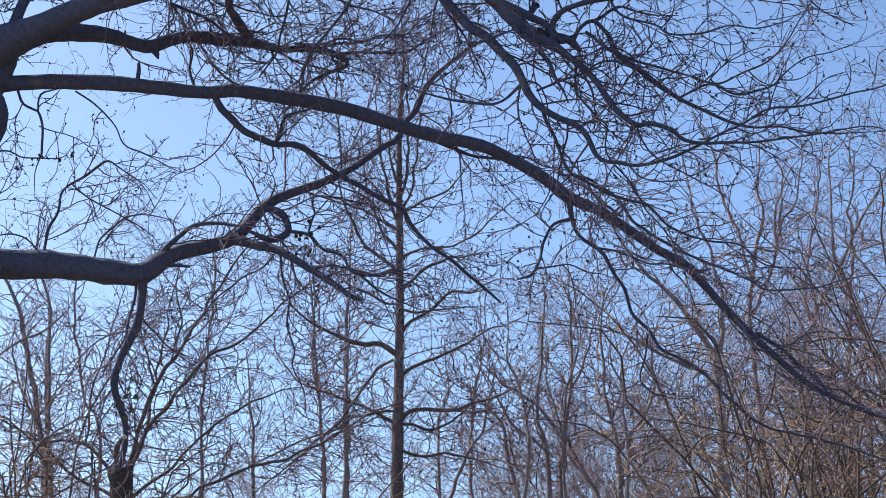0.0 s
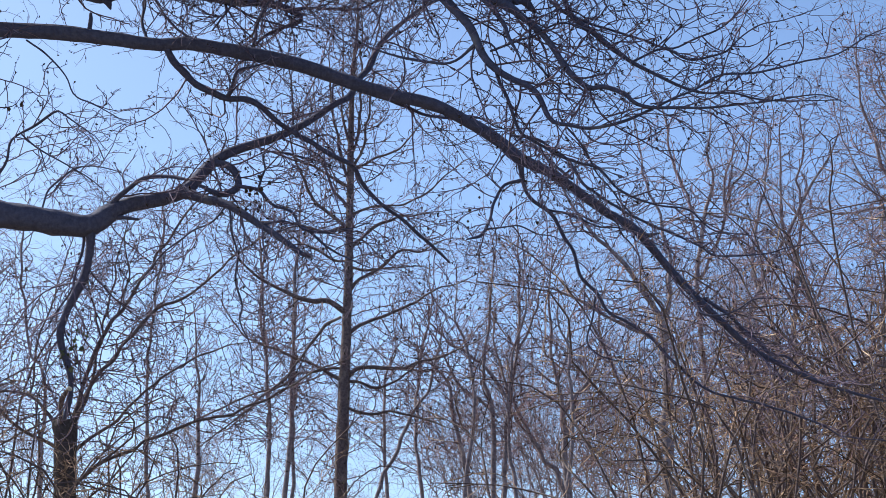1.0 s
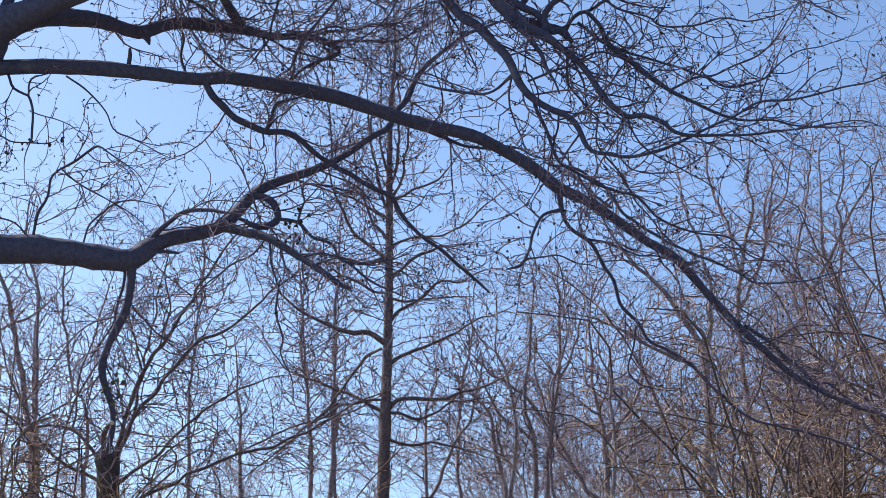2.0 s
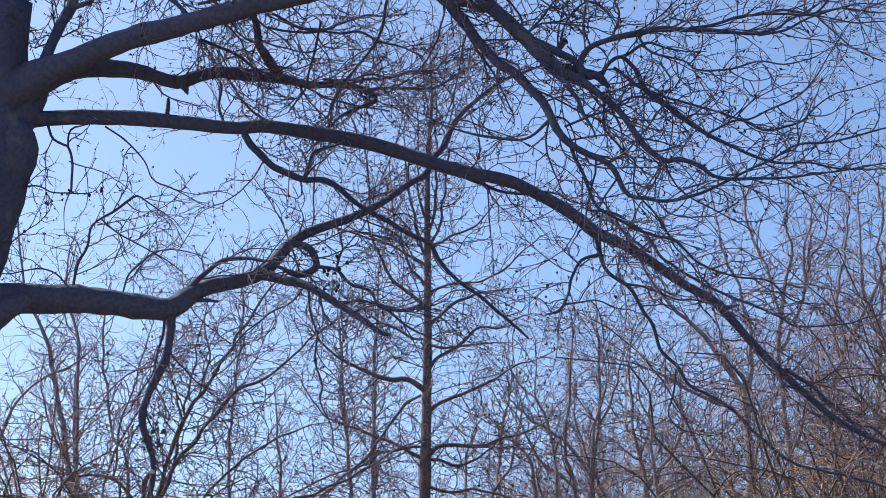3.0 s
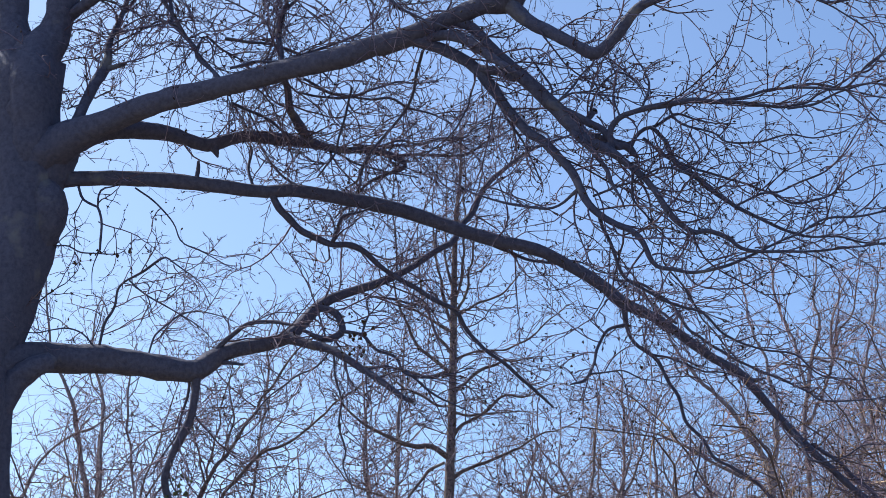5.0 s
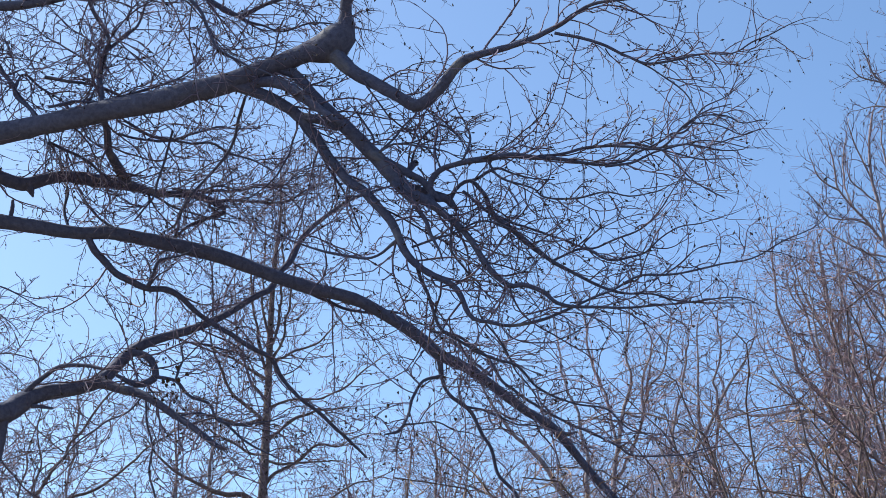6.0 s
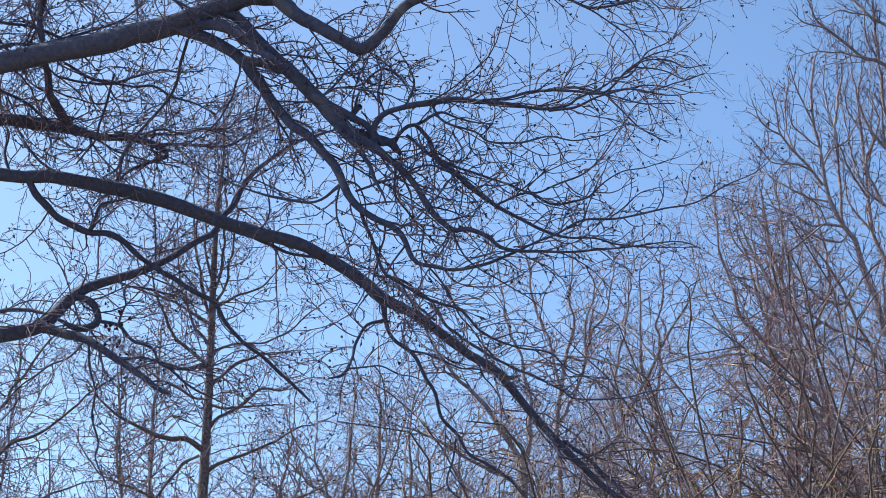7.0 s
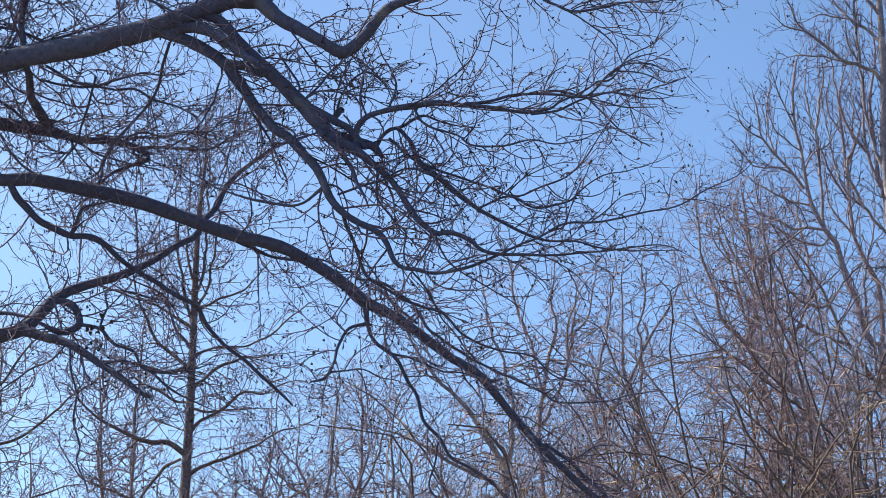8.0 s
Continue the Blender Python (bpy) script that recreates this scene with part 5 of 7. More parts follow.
topped.limb("branch", [(-3.27, 24.28, 6.21, 0.014), (-3.45, 24.35, 6.75, 0.012), (-3.50, 24.40, 7.30, 0.010), (-3.40, 24.50, 7.90, 0.007), (-3.20, 24.60, 8.40, 0.004)], wander=0.20)
topped.limb("branch", [(-3.16, 24.17, 6.36, 0.013), (-2.95, 24.10, 7.00, 0.011), (-3.00, 24.00, 7.60, 0.008), (-2.85, 23.90, 8.20, 0.004)], wander=0.20)
topped.limb("branch", [(-4.17, 24.25, 5.44, 0.015), (-4.10, 24.30, 6.20, 0.013), (-3.90, 24.40, 6.90, 0.010), (-3.75, 24.40, 7.60, 0.007), (-3.80, 24.50, 8.30, 0.004)], wander=0.20)
crown(topped, ALDER_TWIG, [
    dict(gap=0.13, span=(0.12, 1.0), length=(0.4, 2.2), angle=(38, 85), thick=(0.55, 0.0065, 0.012), k=12, wander=0.14, curl=0.025, lift=0.005, flat=0.2, zig=0.15),
    dict(gap=0.13, span=(0.1, 1.0), length=(0.15, 0.95), angle=(36, 78), thick=(0.7, 0.007, 0.009), k=7, wander=0.22, curl=0.04, lift=0.0, flat=0.2, zig=0.1),
    dict(gap=0.13, span=(0.15, 1.0), length=(0.04, 0.22), angle=(30, 78), thick=(0.8, 0.006, 0.0072), k=3, wander=0.3, taper=0.6),
], buds=[(0.4, (0.015, 0.026)), (0.12, (0.012, 0.02))], label="fine dark twigs")

part("cut_face", (*tubes(np.array([(-2.636, 17.338, 4.434), (-2.625, 17.338, 4.428), (-2.598, 17.338, 4.413), (-2.587, 17.338, 4.408)])[None], np.array([[0.004, 0.02, 0.018, 0.003]]), 7), CUT), topped_tree, "pale fresh cut")

# ---- thin stems beside them ----
def thin_tree(label, at, seed, points):
    ob = thing("sapling", at, label, "tree", "trees of the wood")
    w = Wood(ob, seed, WOOD_BARK)
    w.limb("stem", points, wander=0.4)
    crown(w, ALDER_TWIG, [
        dict(gap=0.15, span=(0.2, 1.0), length=(0.6, 2.4), angle=(35, 80), thick=(0.6, 0.008, 0.012), k=8, wander=0.16, curl=0.05, lift=0.02, flat=0.1, zig=0.07, above=5.8),
        dict(gap=0.18, span=(0.1, 1.0), length=(0.2, 0.95), angle=(32, 68), thick=(0.7, 0.007, 0.0095), k=5, wander=0.2, curl=0.06, flat=0.2, zig=0.07),
        dict(gap=0.19, span=(0.2, 1.0), length=(0.06, 0.26), angle=(30, 75), thick=(0.8, 0.0072, 0.0086), k=3, wander=0.3, taper=0.6),
    ], buds=[(0.35, (0.016, 0.028)), (0.1, (0.014, 0.022))], label="fine brown twigs")


thin_tree("thin pale bare tree with a bent stem", (-6.20, 34.00, 0), 212, [(-6.20, 34.00, -0.10, 0.095), (-6.32, 34.00, 2.92, 0.079), (-6.45, 34.00, 4.91, 0.064), (-6.58, 34.00, 6.66, 0.059), (-6.66, 34.00, 7.08, 0.054), (-6.79, 34.00, 7.72, 0.049), (-6.85, 34.00, 8.14, 0.049), (-7.08, 34.00, 9.22, 0.044), (-7.24, 34.00, 9.66, 0.038), (-7.38, 34.00, 9.99, 0.033), (-7.54, 34.00, 10.27, 0.027), (-7.74, 34.00, 10.99, 0.022), (-7.90, 34.00, 11.89, 0.017), (-7.88, 34.00, 12.29, 0.010), (-7.73, 34.00, 12.65, 0.006)])
thin_tree("thin bare tree with an upright grey stem", (-6.38, 35.00, 0), 213, [(-6.38, 35.00, -0.10, 0.079), (-6.47, 35.00, 2.96, 0.065), (-6.66, 35.00, 6.81, 0.044), (-6.76, 35.00, 7.68, 0.039), (-6.79, 35.00, 9.45, 0.039), (-6.81, 35.00, 9.84, 0.034), (-6.92, 35.00, 10.23, 0.028), (-7.05, 35.00, 10.58, 0.023), (-7.11, 35.00, 11.38, 0.017), (-7.07, 35.00, 11.78, 0.011), (-6.92, 35.00, 12.15, 0.006)])
thin_tree("thin bare tree with a dark upright stem and fine twigs", (-6.24, 32.00, 0), 217, [(-6.24, 32.00, -0.10, 0.060), (-6.19, 32.00, 2.60, 0.055), (-6.14, 32.00, 6.76, 0.035), (-6.15, 32.00, 7.56, 0.030), (-6.18, 32.00, 8.16, 0.031), (-6.20, 32.00, 8.77, 0.026), (-6.23, 32.00, 9.16, 0.020), (-6.39, 32.00, 9.39, 0.015), (-6.51, 32.00, 9.68, 0.015), (-6.61, 32.00, 9.96, 0.010)])
thin_tree("thin bare tree with a dark upright stem and fine twigs", (-5.17, 31.00, 0), 218, [(-5.17, 31.00, -0.10, 0.060), (-5.12, 31.00, 2.60, 0.055), (-5.07, 31.00, 6.61, 0.029), (-5.31, 31.00, 7.18, 0.024), (-5.45, 31.00, 7.67, 0.025), (-5.53, 31.00, 8.36, 0.020), (-5.60, 31.00, 8.95, 0.020), (-5.60, 31.00, 9.43, 0.015), (-5.53, 31.00, 9.96, 0.010)])
thin_tree("thin bare tree leaning out, with fine twigs", (-7.08, 29.00, 0), 219, [(-7.08, 29.00, -0.10, 0.060), (-7.03, 29.00, 2.60, 0.055), (-6.98, 29.00, 6.27, 0.028), (-6.82, 29.00, 6.81, 0.028), (-6.66, 29.00, 7.26, 0.023), (-6.38, 29.00, 7.63, 0.019), (-6.01, 29.00, 7.89, 0.019), (-5.62, 29.00, 8.10, 0.014), (-5.31, 29.00, 8.38, 0.009)])
thin_tree("thin bare sapling with sparse upright twigs", (-3.24, 31.00, 0), 214, [(-3.24, 31.00, -0.10, 0.052), (-3.27, 31.00, 2.79, 0.043), (-3.36, 31.00, 6.21, 0.029), (-3.38, 31.00, 7.17, 0.024), (-3.28, 31.00, 8.34, 0.020), (-3.23, 31.00, 9.34, 0.020), (-3.21, 31.00, 10.15, 0.015), (-3.17, 31.00, 10.50, 0.009), (-3.10, 31.00, 10.85, 0.005)])
thin_tree("thin bare sapling with sparse upright twigs", (-1.00, 33.00, 0), 215, [(-1.00, 33.00, -0.10, 0.049), (-0.95, 33.00, 6.49, 0.031), (-1.00, 33.00, 8.77, 0.026), (-0.94, 33.00, 9.83, 0.021), (-0.90, 33.00, 10.69, 0.016), (-0.82, 33.00, 11.06, 0.010), (-0.65, 33.00, 11.40, 0.005)])
thin_tree("thin bare sapling with sparse upright twigs", (-1.52, 33.00, 0), 216, [(-1.52, 33.00, -0.10, 0.049), (-1.48, 33.00, 2.86, 0.040), (-1.42, 33.00, 5.29, 0.031), (-1.39, 33.00, 6.49, 0.031), (-1.44, 33.00, 7.21, 0.026), (-1.57, 33.00, 8.14, 0.026), (-1.60, 33.00, 8.98, 0.021), (-1.65, 33.00, 9.83, 0.016), (-1.63, 33.00, 10.21, 0.010), (-1.56, 33.00, 10.58, 0.005)])
thin_tree("thin bare sapling with sparse upright twigs", (-1.27, 33.00, 0), 251, [(-1.27, 33.00, -0.10, 0.055), (-1.29, 33.00, 1.46, 0.046), (-1.40, 33.00, 5.06, 0.041), (-1.39, 33.00, 6.48, 0.031), (-1.46, 33.00, 7.40, 0.026), (-1.52, 33.00, 8.34, 0.021), (-1.58, 33.00, 9.28, 0.016), (-1.51, 33.00, 9.65, 0.010), (-1.33, 33.00, 9.97, 0.005)])
thin_tree("thin bare sapling with sparse upright twigs", (-1.17, 32.00, 0), 252, [(-1.17, 32.00, -0.10, 0.065), (-1.13, 32.00, 3.81, 0.049), (-1.09, 32.00, 4.96, 0.044), (-1.01, 32.00, 5.74, 0.040), (-0.96, 32.00, 6.53, 0.035), (-0.98, 32.00, 7.33, 0.030), (-0.95, 32.00, 8.14, 0.025), (-0.93, 32.00, 9.06, 0.015), (-0.86, 32.00, 9.42, 0.009), (-0.71, 32.00, 9.74, 0.005)])
thin_tree("thin bare sapling with sparse upright twigs", (-2.72, 34.00, 0), 253, [(-2.72, 34.00, -0.10, 0.075), (-2.73, 34.00, 1.44, 0.063), (-2.78, 34.00, 3.93, 0.058), (-2.74, 34.00, 6.29, 0.037), (-2.73, 34.00, 7.03, 0.026), (-2.83, 34.00, 7.87, 0.021), (-2.90, 34.00, 8.82, 0.006)])
thin_tree("thin bare sapling with sparse upright twigs", (-0.30, 30.00, 0), 254, [(-0.30, 30.00, -0.10, 0.044), (-0.04, 30.00, 2.35, 0.037), (0.29, 30.00, 4.13, 0.032), (0.55, 30.00, 4.95, 0.032), (0.82, 30.00, 5.51, 0.032), (1.04, 30.00, 6.07, 0.028), (1.32, 30.00, 6.49, 0.023), (1.45, 30.00, 7.01, 0.019), (1.64, 30.00, 7.83, 0.006)])
thin_tree("thin bare sapling with sparse upright twigs", (1.35, 33.00, 0), 255, [(1.35, 33.00, -0.10, 0.055), (1.43, 33.00, 2.40, 0.045), (1.40, 33.00, 4.60, 0.038), (1.25, 33.10, 6.20, 0.030), (1.30, 33.20, 7.40, 0.024), (1.50, 33.20, 8.60, 0.016), (1.48, 33.30, 9.40, 0.010), (1.60, 33.30, 9.90, 0.005)])
thin_tree("thin bare sapling with sparse upright twigs", (2.05, 31.50, 0), 256, [(2.05, 31.50, -0.10, 0.055), (1.96, 31.50, 2.40, 0.045), (1.99, 31.50, 4.60, 0.038), (2.17, 31.60, 6.20, 0.030), (2.11, 31.70, 7.40, 0.024), (1.87, 31.70, 8.10, 0.016), (1.90, 31.80, 8.90, 0.010), (1.75, 31.80, 9.40, 0.005)])
thin_tree("thin bare sapling with sparse upright twigs", (3.00, 32.50, 0), 257, [(3.00, 32.50, -0.10, 0.055), (3.09, 32.50, 2.40, 0.045), (3.06, 32.50, 4.60, 0.038), (2.88, 32.60, 6.20, 0.030), (2.94, 32.70, 7.40, 0.024), (3.18, 32.70, 8.50, 0.016), (3.15, 32.80, 9.30, 0.010), (3.30, 32.80, 9.80, 0.005)])
thin_tree("thin bare sapling with sparse upright twigs", (3.75, 31.00, 0), 258, [(3.75, 31.00, -0.10, 0.055), (3.69, 31.00, 2.40, 0.045), (3.71, 31.00, 4.60, 0.038), (3.83, 31.10, 6.20, 0.030), (3.79, 31.20, 7.40, 0.024), (3.63, 31.20, 7.90, 0.016), (3.65, 31.30, 8.70, 0.010), (3.55, 31.30, 9.20, 0.005)])
thin_tree("thin bare sapling with sparse upright twigs", (0.75, 34.00, 0), 259, [(0.75, 34.00, -0.10, 0.055), (0.81, 34.00, 2.40, 0.045), (0.79, 34.00, 4.60, 0.038), (0.67, 34.10, 6.20, 0.030), (0.71, 34.20, 7.40, 0.024), (0.87, 34.20, 8.00, 0.016), (0.85, 34.30, 8.80, 0.010), (0.95, 34.30, 9.30, 0.005)])


# ---- the wood behind: trees of several upright stems ----
WOOD_GROWTH = [
    dict(gap=0.22, span=(0.12, 1.0), length=(0.4, 2.2), angle=(32, 80), thick=(0.5, 0.0105, 0.016), k=7, wander=0.18, curl=0.02, lift=0.015, flat=0.1, zig=0.08, above=6.0),
    dict(gap=0.18, span=(0.1, 1.0), length=(0.2, 1.0), angle=(34, 74), thick=(0.7, 0.0098, 0.0128), k=4, wander=0.24, curl=0.03, lift=0.005, flat=0.2, zig=0.08),
    dict(gap=0.3, span=(0.15, 1.0), length=(0.06, 0.34), angle=(36, 82), thick=(0.8, 0.0094, 0.011), k=3, wander=0.3, taper=0.5),
]
WOOD_BUDS = [(0.3, (0.018, 0.032)), (0.14, (0.016, 0.027))]


UPSWEPT = [
    dict(gap=0.15, span=(0.1, 1.0), length=(0.25, 1.15), angle=(26, 55), thick=(0.5, 0.008, 0.012), k=8, wander=0.06, curl=0.06, lift=0.035, flat=0.1, zig=0.08, above=6.6),
    dict(gap=0.14, span=(0.1, 1.0), length=(0.1, 0.5), angle=(28, 60), thick=(0.65, 0.0082, 0.0105), k=4, wander=0.08, curl=0.06, lift=0.03, flat=0.2, zig=0.1),
    dict(gap=0.18, span=(0.15, 1.0), length=(0.04, 0.2), angle=(32, 72), thick=(0.8, 0.0074, 0.009), k=3, wander=0.3, taper=0.5),
]


def wood_stool(label, at, seed, material=WOOD_BARK):
    return Wood(thing("wood_tree", (*at, 0), label, "tree", "trees of the wood"), seed, material)


def stem(wood, points, crook=0.25):
    """One stem or strong branch, given as a line of (x, y, z, radius), running out to a thin tip."""
    end = np.array(points[-1]) * 2 - np.array(points[-2])
    points = points[:-1] + [(*points[-1][:3], points[-1][3] * 0.75), (*end[:3], 0.004)]
    wood.limb("stem", points, wander=0.4, crook=crook, steps=60, sides=7)


def clothe(wood, growth=WOOD_GROWTH, material=WOOD_TWIG):
    crown(wood, material, growth, WOOD_BUDS, label="fine brown twigs")


tree = wood_stool("tall bare tree of pale sunlit curving stems and upswept twigs", (13.40, 32.00), 200, SUNLIT_BARK)
stem(tree, [(13.40, 32.00, -0.10, 0.110), (13.17, 32.00, 4.07, 0.088), (12.84, 32.00, 10.17, 0.071), (12.62, 32.00, 10.65, 0.065), (12.48, 32.00, 10.98, 0.065), (12.31, 32.00, 11.69, 0.060), (12.14, 32.00, 12.33, 0.055), (11.94, 32.00, 12.75, 0.050), (11.80, 32.00, 13.02, 0.044), (11.63, 32.00, 13.36, 0.039), (11.54, 32.00, 13.70, 0.039), (11.52, 32.00, 14.10, 0.036), (11.48, 32.00, 14.51, 0.033), (11.39, 32.00, 14.94, 0.031), (11.36, 32.00, 15.39, 0.028), (11.41, 32.00, 15.87, 0.023), (11.49, 32.00, 16.33, 0.017), (11.62, 32.00, 16.63, 0.011)], 0.1)
stem(tree, [(11.82, 32.00, 12.99, 0.033), (11.85, 32.06, 13.68, 0.031), (11.87, 32.11, 14.16, 0.028), (11.88, 32.17, 14.77, 0.028), (11.96, 32.23, 15.39, 0.026), (12.10, 32.29, 16.03, 0.020), (12.21, 32.34, 16.52, 0.014), (12.38, 32.40, 16.95, 0.012)], 0.1)
stem(tree, [(11.49, 32.00, 13.70, 0.028), (11.20, 31.92, 14.06, 0.028), (10.90, 31.83, 14.33, 0.025), (10.64, 31.75, 14.59, 0.022), (10.56, 31.67, 14.95, 0.019), (10.47, 31.58, 15.26, 0.014), (10.41, 31.50, 15.42, 0.011)], 0.1)
stem(tree, [(10.62, 31.70, 14.57, 0.019), (10.33, 31.60, 14.67, 0.016), (10.14, 31.50, 14.81, 0.016), (10.03, 31.40, 15.01, 0.011)], 0.1)
stem(tree, [(10.92, 31.90, 14.36, 0.017), (10.85, 31.98, 14.70, 0.017), (10.84, 32.05, 15.14, 0.017), (10.91, 32.12, 15.56, 0.014), (11.01, 32.20, 15.95, 0.011)], 0.1)
stem(tree, [(11.37, 32.00, 14.97, 0.017), (11.17, 31.87, 15.32, 0.017), (10.98, 31.73, 15.63, 0.014), (10.87, 31.60, 15.84, 0.011)], 0.1)
stem(tree, [(11.63, 32.00, 13.36, 0.022), (11.35, 32.10, 13.44, 0.022), (11.06, 32.20, 13.60, 0.019), (10.77, 32.30, 13.83, 0.017), (10.58, 32.40, 14.00, 0.011), (10.42, 32.50, 14.28, 0.011)], 0.1)
stem(tree, [(11.86, 32.00, 12.88, 0.028), (11.48, 31.92, 12.88, 0.025), (11.12, 31.84, 12.84, 0.022), (10.79, 31.76, 12.98, 0.019), (10.47, 31.68, 13.05, 0.016), (10.20, 31.60, 13.14, 0.011)], 0.1)
stem(tree, [(11.92, 32.00, 12.74, 0.022), (11.67, 31.90, 12.52, 0.022), (11.31, 31.80, 12.56, 0.022), (10.90, 31.70, 12.71, 0.019), (10.60, 31.60, 12.82, 0.016), (10.29, 31.50, 12.73, 0.011)], 0.1)
stem(tree, [(11.87, 32.10, 14.74, 0.017), (11.79, 32.17, 15.18, 0.017), (11.75, 32.25, 15.63, 0.017), (11.75, 32.33, 16.02, 0.014), (11.86, 32.40, 16.49, 0.012)], 0.1)
stem(tree, [(11.48, 32.00, 14.47, 0.017), (11.19, 31.90, 14.63, 0.017), (10.89, 31.80, 14.83, 0.014), (10.81, 31.70, 15.12, 0.011)], 0.1)
stem(tree, [(11.52, 32.00, 14.10, 0.019), (11.75, 32.08, 14.47, 0.017), (12.04, 32.15, 14.68, 0.017), (12.30, 32.22, 15.03, 0.014), (12.49, 32.30, 15.39, 0.011)], 0.1)
stem(tree, [(11.30, 32.00, 13.98, 0.022), (10.99, 31.90, 14.04, 0.019), (10.64, 31.80, 14.03, 0.016), (10.37, 31.70, 14.05, 0.014), (10.15, 31.60, 14.25, 0.011)], 0.1)
clothe(tree, UPSWEPT, OLD_TWIG)

tree = wood_stool("tall slim bare tree with grey upright stems", (13.10, 34.00), 209, SUNLIT_BARK)
stem(tree, [(13.50, 34.00, -0.10, 0.100), (13.56, 34.00, 4.72, 0.080), (13.66, 34.00, 11.81, 0.052), (13.57, 34.00, 12.46, 0.047), (13.39, 34.00, 12.97, 0.041), (13.19, 34.00, 13.46, 0.041), (13.16, 34.00, 14.19, 0.038), (13.16, 34.00, 14.93, 0.036), (13.11, 34.00, 15.33, 0.033), (13.07, 34.00, 15.74, 0.030), (13.07, 34.00, 16.20, 0.027), (13.13, 34.00, 16.79, 0.021), (13.30, 34.00, 17.31, 0.015), (13.42, 34.00, 17.73, 0.012)], 0.1)
stem(tree, [(13.16, 34.00, 14.19, 0.024), (12.91, 33.90, 14.51, 0.024), (12.67, 33.80, 14.83, 0.021), (12.54, 33.70, 15.16, 0.018), (12.33, 33.60, 15.42, 0.015)], 0.1)
stem(tree, [(13.13, 34.00, 14.93, 0.024), (13.38, 34.10, 15.48, 0.021), (13.38, 34.20, 15.96, 0.018), (13.52, 34.30, 16.45, 0.015), (13.54, 34.40, 16.88, 0.012)], 0.1)
stem(tree, [(13.19, 34.00, 13.46, 0.023), (13.01, 34.10, 13.79, 0.024), (12.81, 34.20, 14.18, 0.021), (12.78, 34.30, 14.65, 0.018), (12.80, 34.40, 15.06, 0.012)], 0.1)
stem(tree, [(13.06, 34.00, 15.74, 0.018), (12.82, 33.90, 16.06, 0.018), (12.73, 33.80, 16.39, 0.015), (12.76, 33.70, 16.67, 0.012)], 0.1)
clothe(tree, UPSWEPT, OLD_TWIG)

tree = wood_stool("tall bare tree with a brown trunk and cone-tipped branches", (12.95, 30.00), 208)
stem(tree, [(12.90, 30.00, -0.10, 0.120), (12.69, 30.00, 3.92, 0.096), (12.38, 30.00, 9.80, 0.087), (12.36, 30.00, 11.46, 0.078), (12.34, 30.00, 12.53, 0.073), (12.34, 30.00, 13.62, 0.069), (12.37, 30.00, 14.73, 0.070), (12.45, 30.00, 15.64, 0.065), (12.48, 30.00, 16.80, 0.060), (12.52, 30.00, 18.10, 0.056), (12.73, 30.00, 19.94, 0.046), (12.82, 30.00, 21.96, 0.024), (12.86, 30.00, 23.25, 0.012)], 0.1)
stem(tree, [(12.43, 30.00, 15.07, 0.038), (12.21, 29.91, 15.29, 0.038), (11.91, 29.82, 15.33, 0.035), (11.58, 29.73, 15.38, 0.032), (11.32, 29.64, 15.53, 0.029), (11.00, 29.56, 15.74, 0.026), (10.80, 29.47, 15.82, 0.021), (10.63, 29.38, 15.91, 0.018), (10.54, 29.29, 16.08, 0.016), (10.43, 29.20, 16.24, 0.010)], 0.1)
stem(tree, [(10.80, 29.40, 15.77, 0.016), (10.53, 29.30, 15.76, 0.016), (10.31, 29.20, 15.78, 0.013), (10.14, 29.10, 15.86, 0.010)], 0.1)
stem(tree, [(11.50, 29.60, 15.32, 0.021), (11.20, 29.50, 15.32, 0.018), (10.90, 29.40, 15.28, 0.016), (10.60, 29.30, 15.24, 0.013), (10.31, 29.20, 15.12, 0.010)], 0.1)
stem(tree, [(12.47, 30.00, 15.87, 0.033), (12.25, 30.12, 16.20, 0.030), (12.01, 30.24, 16.46, 0.027), (11.82, 30.36, 16.76, 0.022), (11.70, 30.48, 17.12, 0.017), (11.59, 30.60, 17.57, 0.011)], 0.1)
stem(tree, [(12.04, 30.40, 16.56, 0.017), (11.79, 30.47, 16.60, 0.017), (11.54, 30.53, 16.69, 0.014), (11.28, 30.60, 16.59, 0.011)], 0.1)
stem(tree, [(12.47, 30.00, 16.45, 0.033), (12.15, 29.88, 16.81, 0.027), (11.85, 29.75, 17.10, 0.022), (11.57, 29.62, 17.60, 0.016), (11.46, 29.50, 18.24, 0.011)], 0.1)
stem(tree, [(12.50, 30.00, 17.03, 0.033), (12.98, 30.13, 17.72, 0.028), (13.46, 30.27, 18.79, 0.017), (13.76, 30.40, 20.00, 0.012)], 0.1)
stem(tree, [(12.35, 30.00, 13.07, 0.032), (12.18, 30.06, 13.85, 0.032), (12.09, 30.11, 14.59, 0.029), (12.07, 30.17, 15.35, 0.027), (12.07, 30.23, 16.18, 0.025), (12.09, 30.29, 16.91, 0.022), (12.09, 30.34, 17.65, 0.017), (12.21, 30.40, 18.41, 0.011)], 0.1)
stem(tree, [(12.10, 30.30, 15.64, 0.016), (11.89, 30.20, 15.93, 0.016), (11.82, 30.10, 16.34, 0.014), (11.85, 30.00, 16.70, 0.011)], 0.1)
clothe(tree, UPSWEPT, OLD_TWIG)

